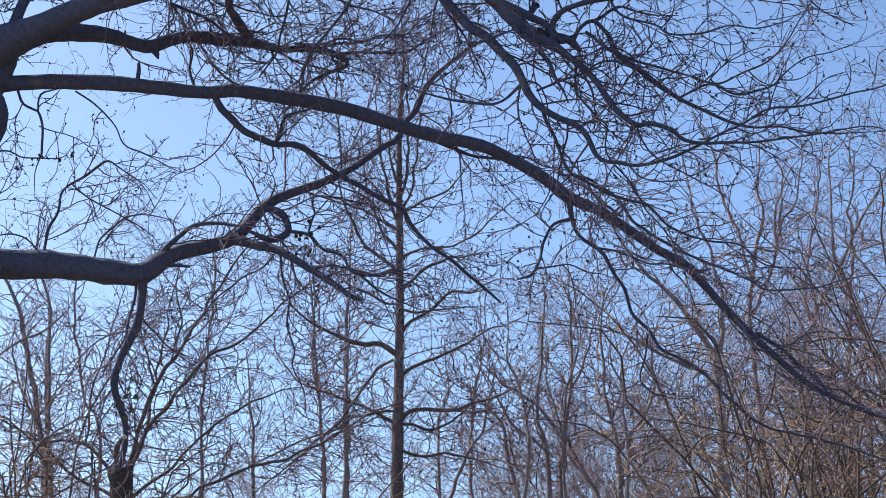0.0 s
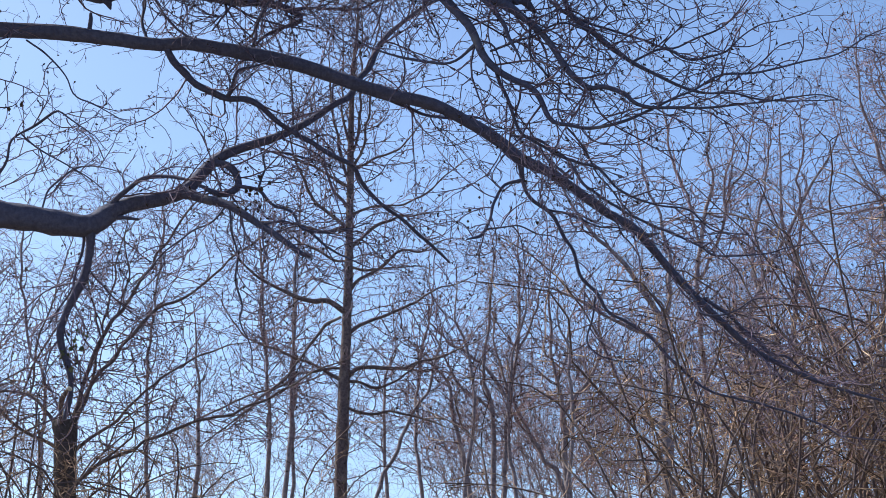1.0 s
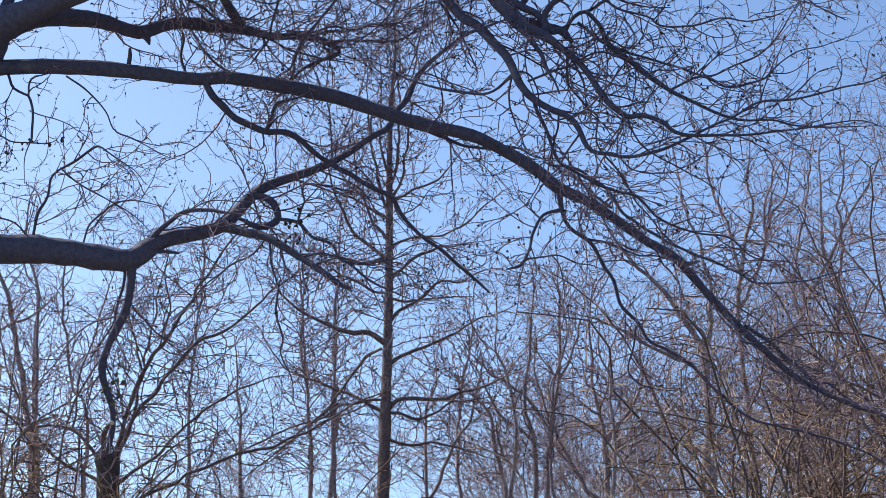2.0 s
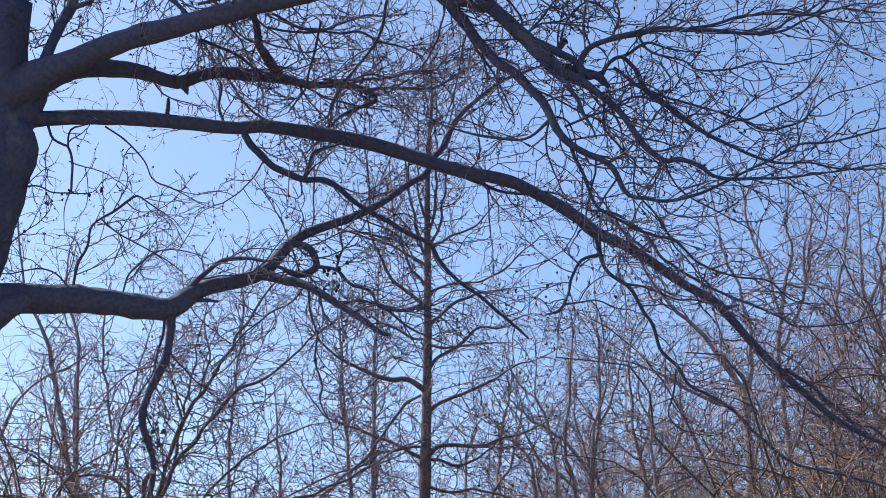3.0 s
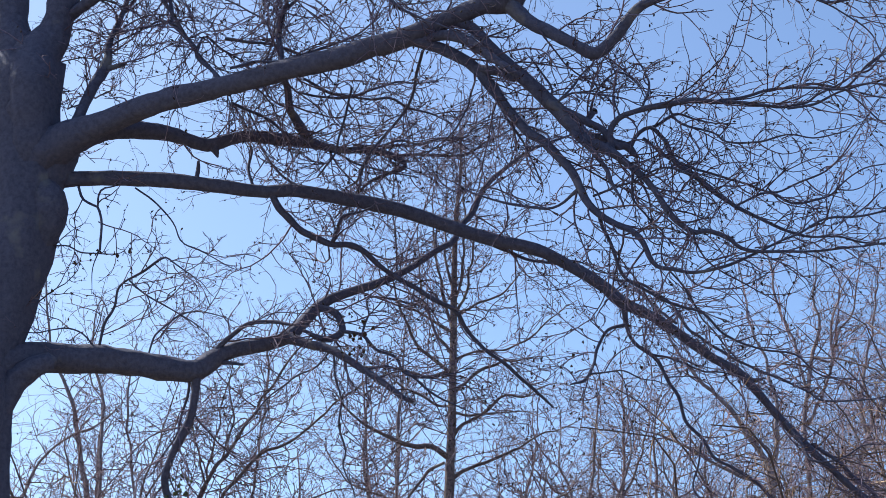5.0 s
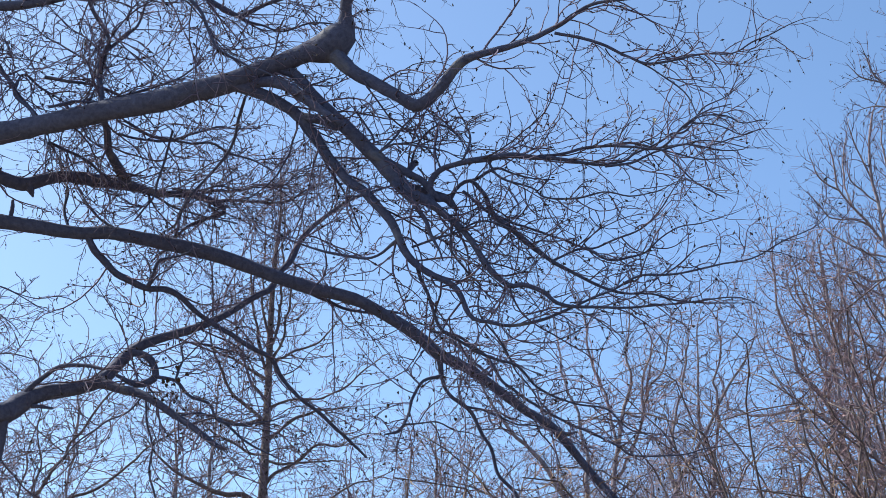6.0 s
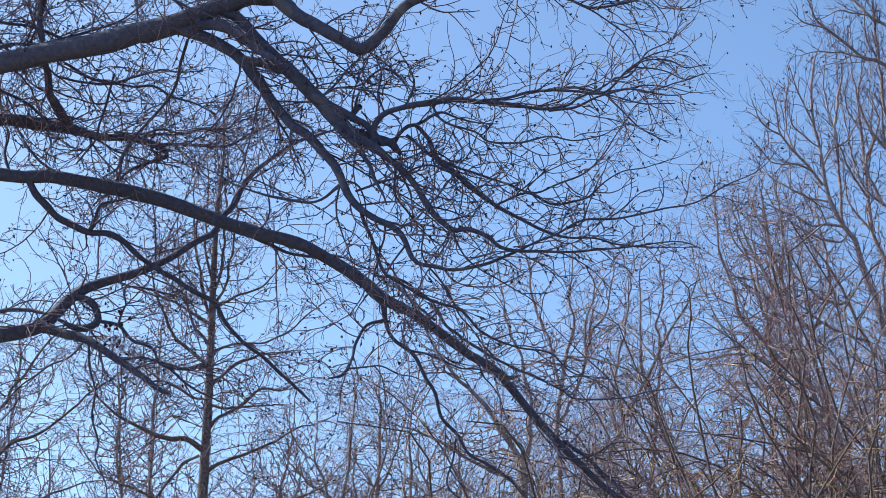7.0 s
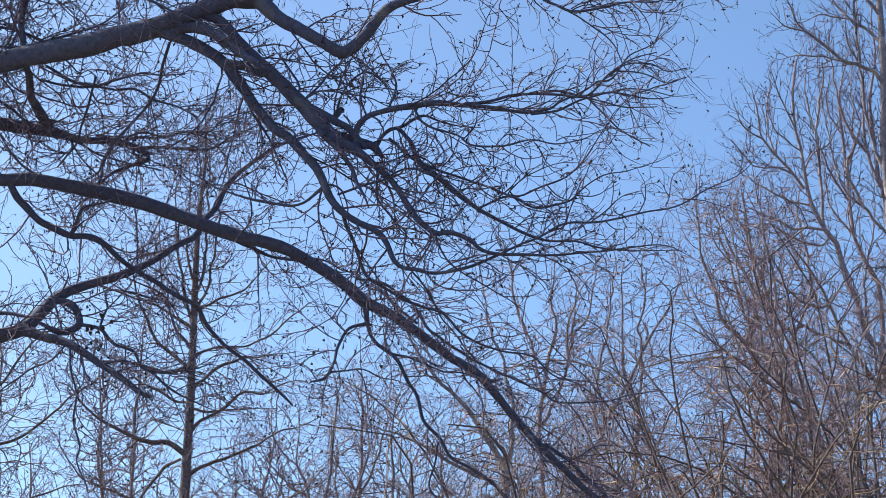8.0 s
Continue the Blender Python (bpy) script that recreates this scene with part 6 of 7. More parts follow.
tree = wood_stool("slender bare tree of several wavy dark stems", (9.75, 33.00), 210)
stem(tree, [(10.20, 33.00, -0.10, 0.090), (10.59, 33.00, 4.21, 0.072), (11.18, 33.00, 10.53, 0.044), (11.09, 33.00, 11.43, 0.044), (10.90, 33.00, 12.08, 0.039), (10.76, 33.00, 12.54, 0.033), (10.67, 33.00, 13.02, 0.028), (10.63, 33.00, 13.46, 0.022), (10.57, 33.00, 13.86, 0.017), (10.63, 33.00, 14.08, 0.011)], 0.1)
stem(tree, [(10.90, 33.00, 12.08, 0.028), (11.00, 33.10, 12.72, 0.025), (11.03, 33.20, 13.22, 0.023), (11.02, 33.30, 13.70, 0.017), (11.07, 33.40, 14.06, 0.011)], 0.1)
stem(tree, [(11.09, 33.00, 11.43, 0.033), (10.73, 32.92, 11.85, 0.028), (10.42, 32.84, 12.34, 0.025), (10.19, 32.76, 12.69, 0.022), (10.06, 32.68, 13.00, 0.017), (9.97, 32.60, 13.26, 0.011)], 0.1)
stem(tree, [(11.18, 33.00, 10.53, 0.033), (11.66, 33.08, 11.48, 0.031), (11.90, 33.17, 12.20, 0.028), (11.88, 33.25, 12.92, 0.026), (11.81, 33.33, 13.48, 0.023), (11.82, 33.42, 13.90, 0.017), (11.95, 33.50, 14.32, 0.012)], 0.1)
stem(tree, [(10.67, 33.00, 13.02, 0.017), (10.53, 33.10, 13.34, 0.017), (10.46, 33.20, 13.67, 0.014), (10.55, 33.30, 14.00, 0.011)], 0.1)
stem(tree, [(10.37, 32.70, 12.29, 0.019), (10.04, 32.57, 12.45, 0.016), (9.76, 32.43, 12.79, 0.016), (9.68, 32.30, 13.14, 0.011)], 0.1)
clothe(tree)

tree = wood_stool("bare tree with a crooked dark stem and brown twigs", (10.85, 30.00), 201)
stem(tree, [(10.85, 30.00, -0.10, 0.128), (10.87, 30.00, 1.62, 0.097), (10.89, 30.00, 4.05, 0.092), (10.92, 30.00, 6.10, 0.076), (10.88, 30.00, 7.06, 0.063), (10.84, 30.00, 7.45, 0.055), (10.75, 30.00, 7.94, 0.051), (10.72, 30.00, 8.38, 0.047), (10.58, 30.00, 8.70, 0.047), (10.39, 30.00, 9.02, 0.042), (10.26, 30.00, 9.31, 0.038), (10.13, 30.00, 9.81, 0.034), (10.07, 30.00, 10.37, 0.030), (10.12, 30.00, 10.94, 0.026), (10.06, 30.00, 11.46, 0.022), (9.95, 30.00, 11.88, 0.022), (9.90, 30.00, 12.41, 0.017), (9.84, 30.00, 13.31, 0.008), (9.78, 30.00, 13.68, 0.004)])
stem(tree, [(10.58, 30.00, 8.70, 0.038), (10.32, 29.98, 8.76, 0.030), (10.13, 29.93, 9.19, 0.030), (9.98, 29.90, 9.48, 0.030), (9.78, 29.86, 9.86, 0.025), (9.74, 29.83, 10.26, 0.025), (9.60, 29.79, 10.65, 0.021), (9.40, 29.75, 10.94, 0.021), (9.35, 29.72, 11.34, 0.017), (9.31, 29.67, 11.84, 0.013), (9.31, 29.63, 12.20, 0.008), (9.37, 29.60, 12.55, 0.004)])
stem(tree, [(10.75, 30.00, 7.94, 0.034), (11.10, 30.08, 8.46, 0.030), (11.31, 30.16, 8.99, 0.026), (11.42, 30.23, 9.52, 0.026), (11.64, 30.31, 10.06, 0.022), (11.84, 30.36, 10.39, 0.018), (12.15, 30.43, 10.81, 0.011), (12.54, 30.50, 11.17, 0.005)])
stem(tree, [(10.84, 30.00, 7.35, 0.038), (11.27, 30.09, 7.87, 0.034), (11.64, 30.17, 8.40, 0.030), (11.99, 30.24, 8.72, 0.026), (12.40, 30.35, 9.48, 0.022), (12.56, 30.43, 10.05, 0.014), (12.52, 30.50, 10.61, 0.007)])
clothe(tree)

tree = wood_stool("bare tree leaning over, with upright brown twigs", (11.73, 35.00), 202)
stem(tree, [(11.73, 35.00, -0.10, 0.115), (11.71, 35.00, 1.78, 0.087), (11.64, 35.00, 6.83, 0.068), (11.58, 35.00, 8.85, 0.059), (11.47, 35.00, 10.23, 0.054), (11.33, 35.00, 10.93, 0.049), (11.12, 35.00, 11.39, 0.049), (10.89, 35.00, 11.71, 0.045), (10.66, 35.00, 11.87, 0.045), (10.58, 35.00, 12.11, 0.040), (10.50, 35.00, 12.56, 0.035), (10.40, 35.00, 12.94, 0.030), (10.26, 35.00, 13.34, 0.025), (10.22, 35.00, 13.95, 0.020), (10.22, 35.00, 14.95, 0.009), (10.18, 35.00, 15.38, 0.005)])
stem(tree, [(11.12, 35.00, 11.39, 0.035), (11.22, 35.07, 11.89, 0.030), (11.08, 35.13, 12.39, 0.030), (10.98, 35.23, 13.08, 0.025), (10.81, 35.30, 13.65, 0.020), (10.73, 35.38, 14.23, 0.015), (10.74, 35.44, 14.69, 0.010), (10.86, 35.50, 15.16, 0.005)])
stem(tree, [(11.47, 35.00, 10.23, 0.039), (11.28, 35.05, 10.70, 0.035), (11.29, 35.14, 11.67, 0.030), (11.47, 35.21, 12.43, 0.025), (11.46, 35.27, 13.05, 0.025), (11.39, 35.33, 13.69, 0.020), (11.35, 35.39, 14.33, 0.020), (11.37, 35.47, 15.19, 0.006), (11.42, 35.50, 15.54, 0.005)])
stem(tree, [(11.33, 35.00, 10.93, 0.030), (10.72, 34.90, 11.11, 0.029), (10.10, 34.79, 11.00, 0.024), (9.61, 34.71, 10.90, 0.019), (9.13, 34.63, 10.98, 0.014), (8.74, 34.57, 11.11, 0.009), (8.41, 34.50, 11.32, 0.005)])
clothe(tree)

tree = wood_stool("bare forking tree with a fan of upright stems", (8.57, 36.00), 203)
stem(tree, [(8.57, 36.00, -0.10, 0.115), (8.62, 36.00, 1.79, 0.087), (8.70, 36.00, 4.48, 0.082), (8.83, 36.00, 6.90, 0.068), (8.92, 36.00, 8.04, 0.059), (8.96, 36.00, 8.96, 0.054), (9.05, 36.00, 9.90, 0.050), (9.06, 36.00, 10.31, 0.045), (8.94, 36.00, 10.61, 0.035), (8.82, 36.00, 10.96, 0.030), (8.77, 36.00, 11.56, 0.025), (8.82, 36.00, 12.29, 0.020), (8.81, 36.00, 13.03, 0.015), (8.92, 36.00, 13.46, 0.009), (9.16, 36.00, 13.84, 0.005)])
stem(tree, [(9.06, 36.00, 10.25, 0.035), (9.16, 36.05, 10.75, 0.030), (9.23, 36.11, 11.37, 0.030), (9.19, 36.18, 11.99, 0.025), (9.35, 36.24, 12.63, 0.020), (9.36, 36.31, 13.28, 0.015), (9.40, 36.35, 13.73, 0.010), (9.49, 36.40, 14.19, 0.005)])
stem(tree, [(8.73, 36.00, 5.02, 0.058), (8.29, 35.90, 7.21, 0.053), (8.03, 35.85, 8.33, 0.049), (7.99, 35.83, 8.90, 0.049), (8.21, 35.80, 9.57, 0.044), (8.51, 35.77, 10.16, 0.039), (9.24, 35.69, 11.59, 0.030), (9.79, 35.65, 12.48, 0.020), (9.98, 35.62, 12.99, 0.012), (10.00, 35.60, 13.53, 0.006)])
stem(tree, [(8.25, 36.00, 9.61, 0.034), (8.16, 36.06, 10.23, 0.035), (8.24, 36.10, 10.72, 0.030), (8.53, 36.21, 11.97, 0.025), (8.62, 36.27, 12.61, 0.020), (8.77, 36.32, 13.25, 0.015), (8.77, 36.36, 13.70, 0.010), (8.61, 36.40, 14.11, 0.005)])
clothe(tree)

tree = wood_stool("slim bare tree with forking upright stems", (7.65, 37.00), 204)
stem(tree, [(7.65, 37.00, -0.10, 0.104), (7.59, 37.00, 1.82, 0.078), (7.50, 37.00, 4.54, 0.074), (7.25, 37.00, 9.10, 0.050), (7.22, 37.00, 10.06, 0.045), (7.30, 37.00, 10.91, 0.046), (7.42, 37.00, 11.50, 0.041), (7.62, 37.00, 12.21, 0.031), (7.53, 37.00, 12.71, 0.026), (7.57, 37.00, 13.40, 0.015), (7.63, 37.00, 14.30, 0.005)])
stem(tree, [(7.27, 37.00, 10.78, 0.035), (7.14, 37.07, 11.53, 0.030), (6.97, 37.14, 12.16, 0.031), (6.77, 37.20, 12.80, 0.026), (6.70, 37.26, 13.44, 0.021), (6.59, 37.31, 13.97, 0.016), (6.43, 37.36, 14.39, 0.010), (6.18, 37.40, 14.76, 0.005)])
stem(tree, [(7.24, 37.00, 10.06, 0.035), (7.64, 36.91, 10.78, 0.030), (7.81, 36.83, 11.50, 0.030), (7.79, 36.78, 11.97, 0.025), (7.93, 36.72, 12.58, 0.020), (8.17, 36.66, 13.07, 0.013), (8.55, 36.60, 13.45, 0.006)])
stem(tree, [(7.42, 37.00, 11.50, 0.030), (7.80, 37.05, 11.43, 0.025), (8.01, 37.13, 12.08, 0.026), (8.34, 37.20, 12.49, 0.021), (8.50, 37.28, 13.15, 0.016), (8.62, 37.34, 13.61, 0.010), (8.78, 37.40, 14.07, 0.005)])
clothe(tree)

tree = wood_stool("bare tree with a stout forked trunk and slanting stems", (5.56, 31.00), 205)
stem(tree, [(5.56, 31.00, -0.10, 0.150), (5.54, 31.00, 1.62, 0.113), (5.48, 31.00, 6.12, 0.087), (5.43, 31.00, 7.62, 0.067), (5.39, 31.00, 8.01, 0.054), (5.25, 31.00, 8.26, 0.046), (5.01, 31.00, 8.55, 0.046), (4.77, 31.00, 8.92, 0.042), (4.51, 31.00, 9.23, 0.038), (4.29, 31.00, 9.41, 0.034), (3.96, 31.00, 9.82, 0.025), (3.75, 31.00, 10.22, 0.021), (3.60, 31.00, 10.63, 0.013), (3.44, 31.00, 10.95, 0.008), (3.23, 31.00, 11.24, 0.004)])
stem(tree, [(5.43, 31.00, 7.67, 0.050), (5.50, 31.03, 8.07, 0.046), (5.57, 31.08, 8.59, 0.038), (5.58, 31.12, 9.10, 0.034), (5.49, 31.16, 9.51, 0.030), (5.44, 31.19, 9.93, 0.026), (5.25, 31.23, 10.35, 0.021), (5.16, 31.28, 10.99, 0.017), (5.07, 31.34, 11.64, 0.013), (4.94, 31.37, 12.00, 0.008), (4.73, 31.40, 12.30, 0.004)])
stem(tree, [(5.46, 31.00, 7.37, 0.042), (5.19, 30.95, 7.65, 0.037), (4.79, 30.89, 7.82, 0.033), (4.39, 30.84, 8.00, 0.029), (4.09, 30.79, 8.17, 0.025), (3.69, 30.73, 8.35, 0.021), (3.19, 30.67, 8.49, 0.013), (2.68, 30.60, 8.52, 0.006)])
clothe(tree)

tree = wood_stool("bare tree of many thin stems leaning one way", (10.40, 31.00), 220)
stem(tree, [(10.60, 31.00, -0.10, 0.090), (10.86, 31.00, 3.10, 0.072), (11.24, 31.00, 7.75, 0.046), (10.88, 31.00, 8.45, 0.039), (10.30, 31.00, 9.16, 0.032), (9.82, 31.00, 9.97, 0.025), (9.55, 31.00, 10.70, 0.018), (9.29, 31.00, 11.43, 0.011), (9.14, 31.00, 12.07, 0.009)], 0.2)
stem(tree, [(10.88, 31.00, 8.45, 0.031), (10.09, 31.10, 8.66, 0.024), (9.62, 31.20, 9.08, 0.017), (9.21, 31.30, 9.50, 0.010), (8.84, 31.40, 10.04, 0.009)], 0.2)
stem(tree, [(10.59, 31.00, 8.80, 0.031), (10.31, 30.92, 9.76, 0.025), (10.06, 30.84, 10.46, 0.020), (9.93, 30.76, 11.28, 0.014), (9.63, 30.68, 11.99, 0.009), (9.52, 30.60, 12.50, 0.009)], 0.2)
stem(tree, [(11.24, 31.00, 7.75, 0.031), (11.13, 31.07, 8.78, 0.026), (10.89, 31.13, 9.62, 0.022), (10.77, 31.20, 10.58, 0.017), (10.69, 31.27, 11.57, 0.012), (10.68, 31.33, 12.36, 0.010), (10.63, 31.40, 12.93, 0.010)], 0.2)
stem(tree, [(10.30, 31.00, 9.16, 0.031), (9.66, 30.92, 9.43, 0.025), (9.26, 30.84, 10.12, 0.019), (8.90, 30.76, 10.61, 0.014), (8.60, 30.68, 11.31, 0.009), (8.45, 30.60, 11.91, 0.009)], 0.2)
clothe(tree)

tree = wood_stool("bare tree with long thin stems sweeping up and aside", (13.20, 33.00), 221)
stem(tree, [(13.40, 33.00, -0.10, 0.090), (13.44, 33.00, 3.71, 0.072), (13.51, 33.00, 9.28, 0.050), (13.12, 33.00, 10.04, 0.044), (12.50, 33.00, 10.92, 0.037), (12.22, 33.00, 11.70, 0.030), (11.92, 33.00, 12.26, 0.024), (11.50, 33.00, 12.94, 0.017), (11.30, 33.00, 13.40, 0.010), (11.24, 33.00, 13.87, 0.010)], 0.2)
stem(tree, [(13.12, 33.00, 10.04, 0.034), (13.00, 33.08, 11.07, 0.028), (13.00, 33.16, 12.24, 0.022), (13.28, 33.24, 13.22, 0.016), (13.43, 33.32, 14.21, 0.010), (13.41, 33.40, 14.84, 0.011)], 0.2)
stem(tree, [(12.50, 33.00, 10.92, 0.034), (11.92, 32.92, 11.10, 0.027), (11.35, 32.84, 11.40, 0.021), (10.79, 32.76, 11.80, 0.015), (10.35, 32.68, 12.33, 0.010), (10.12, 32.60, 12.75, 0.010)], 0.2)
stem(tree, [(13.51, 33.00, 9.28, 0.034), (13.53, 33.06, 10.63, 0.029), (13.53, 33.11, 11.78, 0.025), (13.25, 33.17, 12.37, 0.021), (12.92, 33.23, 13.08, 0.016), (12.81, 33.29, 13.68, 0.012), (12.95, 33.34, 14.31, 0.010), (12.91, 33.40, 14.82, 0.011)], 0.2)
stem(tree, [(12.22, 33.00, 11.70, 0.034), (11.73, 32.92, 11.66, 0.027), (11.17, 32.84, 12.07, 0.021), (10.77, 32.76, 12.37, 0.015), (10.48, 32.68, 12.79, 0.010), (10.37, 32.60, 13.16, 0.010)], 0.2)
stem(tree, [(13.12, 33.00, 10.04, 0.034), (12.47, 33.08, 10.04, 0.027), (11.96, 33.16, 10.38, 0.021), (11.57, 33.24, 10.95, 0.015), (11.35, 33.32, 11.53, 0.010), (11.03, 33.40, 12.47, 0.010)], 0.2)
clothe(tree)

tree = wood_stool("tall bare tree of thin upright stems, pale on the sunny side", (13.30, 33.00), 222, SUNLIT_BARK)
stem(tree, [(13.50, 33.00, -0.10, 0.090), (13.52, 33.00, 5.26, 0.072), (13.54, 33.00, 13.15, 0.052), (13.40, 33.00, 14.21, 0.044), (13.37, 33.00, 15.30, 0.036), (13.38, 33.00, 16.16, 0.029), (13.53, 33.00, 17.04, 0.021), (13.51, 33.00, 17.92, 0.012), (13.67, 33.00, 18.83, 0.011)], 0.2)
stem(tree, [(13.40, 33.00, 14.21, 0.035), (13.24, 33.08, 14.95, 0.029), (13.25, 33.16, 16.08, 0.023), (13.30, 33.24, 17.02, 0.016), (13.36, 33.32, 17.98, 0.011), (13.38, 33.40, 18.88, 0.011)], 0.2)
stem(tree, [(13.21, 33.00, 14.92, 0.035), (12.80, 32.90, 15.47, 0.027), (12.56, 32.80, 16.15, 0.019), (12.48, 32.70, 16.84, 0.012), (12.38, 32.60, 17.29, 0.011)], 0.2)
stem(tree, [(13.54, 33.00, 13.15, 0.034), (13.09, 33.08, 13.75, 0.028), (12.69, 33.16, 14.23, 0.022), (12.53, 33.24, 15.22, 0.016), (12.44, 33.32, 16.24, 0.011), (12.44, 33.40, 17.02, 0.011)], 0.2)
stem(tree, [(13.43, 33.00, 13.97, 0.035), (13.60, 32.90, 15.15, 0.027), (13.61, 32.80, 16.33, 0.020), (13.73, 32.70, 17.42, 0.012), (13.70, 32.60, 18.38, 0.011)], 0.2)
stem(tree, [(13.06, 33.00, 13.72, 0.034), (12.81, 33.10, 14.58, 0.027), (13.16, 33.20, 15.61, 0.020), (13.07, 33.30, 16.39, 0.012), (13.22, 33.40, 17.07, 0.011)], 0.2)
clothe(tree, UPSWEPT, OLD_TWIG)


tree = wood_stool("bare clump of forking grey-brown stems", (2.66, 33.00), 206)
stem(tree, [(2.66, 33.00, -0.10, 0.085), (2.66, 33.00, 1.17, 0.065), (2.66, 33.00, 4.31, 0.056), (2.66, 33.00, 5.28, 0.051), (2.63, 33.00, 6.02, 0.046), (2.60, 33.00, 6.66, 0.041), (2.54, 33.00, 6.95, 0.036), (2.46, 33.00, 7.19, 0.031), (2.50, 33.00, 7.78, 0.026), (2.58, 33.00, 8.41, 0.026), (2.64, 33.00, 9.47, 0.016), (2.62, 33.00, 9.85, 0.010), (2.53, 33.00, 10.21, 0.005)])
stem(tree, [(2.67, 33.00, 3.03, 0.056), (2.75, 33.07, 4.32, 0.051), (2.86, 33.11, 5.30, 0.046), (2.89, 33.15, 5.95, 0.046), (2.90, 33.17, 6.48, 0.046), (2.97, 33.19, 6.84, 0.041), (3.03, 33.22, 7.29, 0.036), (3.10, 33.24, 7.80, 0.031), (3.13, 33.29, 8.73, 0.026), (3.17, 33.32, 9.46, 0.021), (3.10, 33.40, 11.00, 0.005)])
stem(tree, [(2.97, 33.19, 6.84, 0.036), (2.53, 33.30, 7.46, 0.031), (2.13, 33.37, 7.81, 0.026), (1.82, 33.42, 8.00, 0.021), (1.51, 33.49, 8.38, 0.016), (1.31, 33.54, 8.71, 0.010), (1.20, 33.59, 9.08, 0.005)])
stem(tree, [(2.65, 33.00, 3.32, 0.046), (2.37, 32.90, 4.60, 0.041), (2.13, 32.84, 5.49, 0.041), (2.05, 32.80, 5.93, 0.041), (1.88, 32.76, 6.41, 0.036), (1.83, 32.72, 6.99, 0.031), (1.68, 32.70, 7.24, 0.025), (1.50, 32.68, 7.42, 0.020), (1.27, 32.65, 7.69, 0.015), (0.99, 32.63, 7.91, 0.009), (0.66, 32.60, 8.03, 0.005)])
stem(tree, [(2.60, 33.00, 6.66, 0.031), (2.32, 33.06, 6.90, 0.026), (2.07, 33.11, 7.06, 0.026), (1.81, 33.20, 7.59, 0.021), (1.61, 33.28, 8.03, 0.016), (1.39, 33.34, 8.33, 0.010), (1.10, 33.40, 8.57, 0.005)])
stem(tree, [(3.10, 33.24, 7.80, 0.026), (3.31, 33.16, 8.14, 0.021), (3.41, 33.08, 8.55, 0.021), (3.56, 32.98, 9.06, 0.016), (3.58, 32.91, 9.42, 0.010), (3.48, 32.84, 9.76, 0.005)])
clothe(tree)

tree = wood_stool("bare grey-brown tree forking low into curved stems", (4.09, 34.00), 207)
stem(tree, [(4.09, 34.00, -0.10, 0.103), (4.10, 34.00, 1.19, 0.078), (4.12, 34.00, 4.41, 0.068), (4.05, 34.00, 6.33, 0.058), (4.02, 34.00, 6.73, 0.053), (4.00, 34.00, 7.03, 0.042), (3.91, 34.00, 7.34, 0.037), (3.83, 34.00, 7.86, 0.032), (3.83, 34.00, 8.38, 0.027), (3.78, 34.00, 8.96, 0.021), (3.83, 34.00, 9.62, 0.016), (3.95, 34.00, 10.00, 0.010), (4.18, 34.00, 10.31, 0.005)])
stem(tree, [(4.02, 34.00, 6.76, 0.048), (4.21, 34.04, 7.04, 0.043), (4.48, 34.09, 7.31, 0.037), (4.67, 34.14, 7.74, 0.032), (4.76, 34.19, 8.15, 0.027), (4.73, 34.25, 8.59, 0.022), (4.84, 34.30, 9.05, 0.016), (5.08, 34.40, 9.82, 0.005)])
stem(tree, [(4.11, 34.00, 5.03, 0.047), (3.94, 33.94, 5.55, 0.042), (3.64, 33.88, 5.89, 0.042), (3.37, 33.82, 6.39, 0.037), (3.12, 33.76, 6.83, 0.032), (2.78, 33.65, 7.69, 0.021), (2.69, 33.59, 8.21, 0.016), (2.71, 33.54, 8.58, 0.010), (2.84, 33.50, 8.92, 0.005)])
stem(tree, [(4.05, 34.00, 6.33, 0.032), (4.32, 34.07, 6.64, 0.027), (4.63, 34.13, 6.79, 0.027), (5.01, 34.20, 7.02, 0.021), (5.30, 34.27, 7.30, 0.016), (5.85, 34.40, 7.88, 0.005)])
stem(tree, [(3.91, 34.00, 7.34, 0.027), (4.10, 34.06, 7.79, 0.021), (4.16, 34.13, 8.34, 0.021), (4.34, 34.20, 8.91, 0.016), (4.51, 34.25, 9.27, 0.010), (4.75, 34.30, 9.60, 0.005)])
clothe(tree)

FAR_GROWTH = [
    dict(gap=0.3, span=(0.15, 1.0), length=(0.6, 2.6), angle=(32, 82), thick=(0.5, 0.013, 0.019), k=5, wander=0.15, curl=0.02, lift=0.01, flat=0.1, zig=0.1, above=6.5),
    dict(gap=0.23, span=(0.1, 1.0), length=(0.25, 1.2), angle=(34, 78), thick=(0.75, 0.0132, 0.0165), k=3, wander=0.14, curl=0.03, flat=0.2, zig=0.1),
]


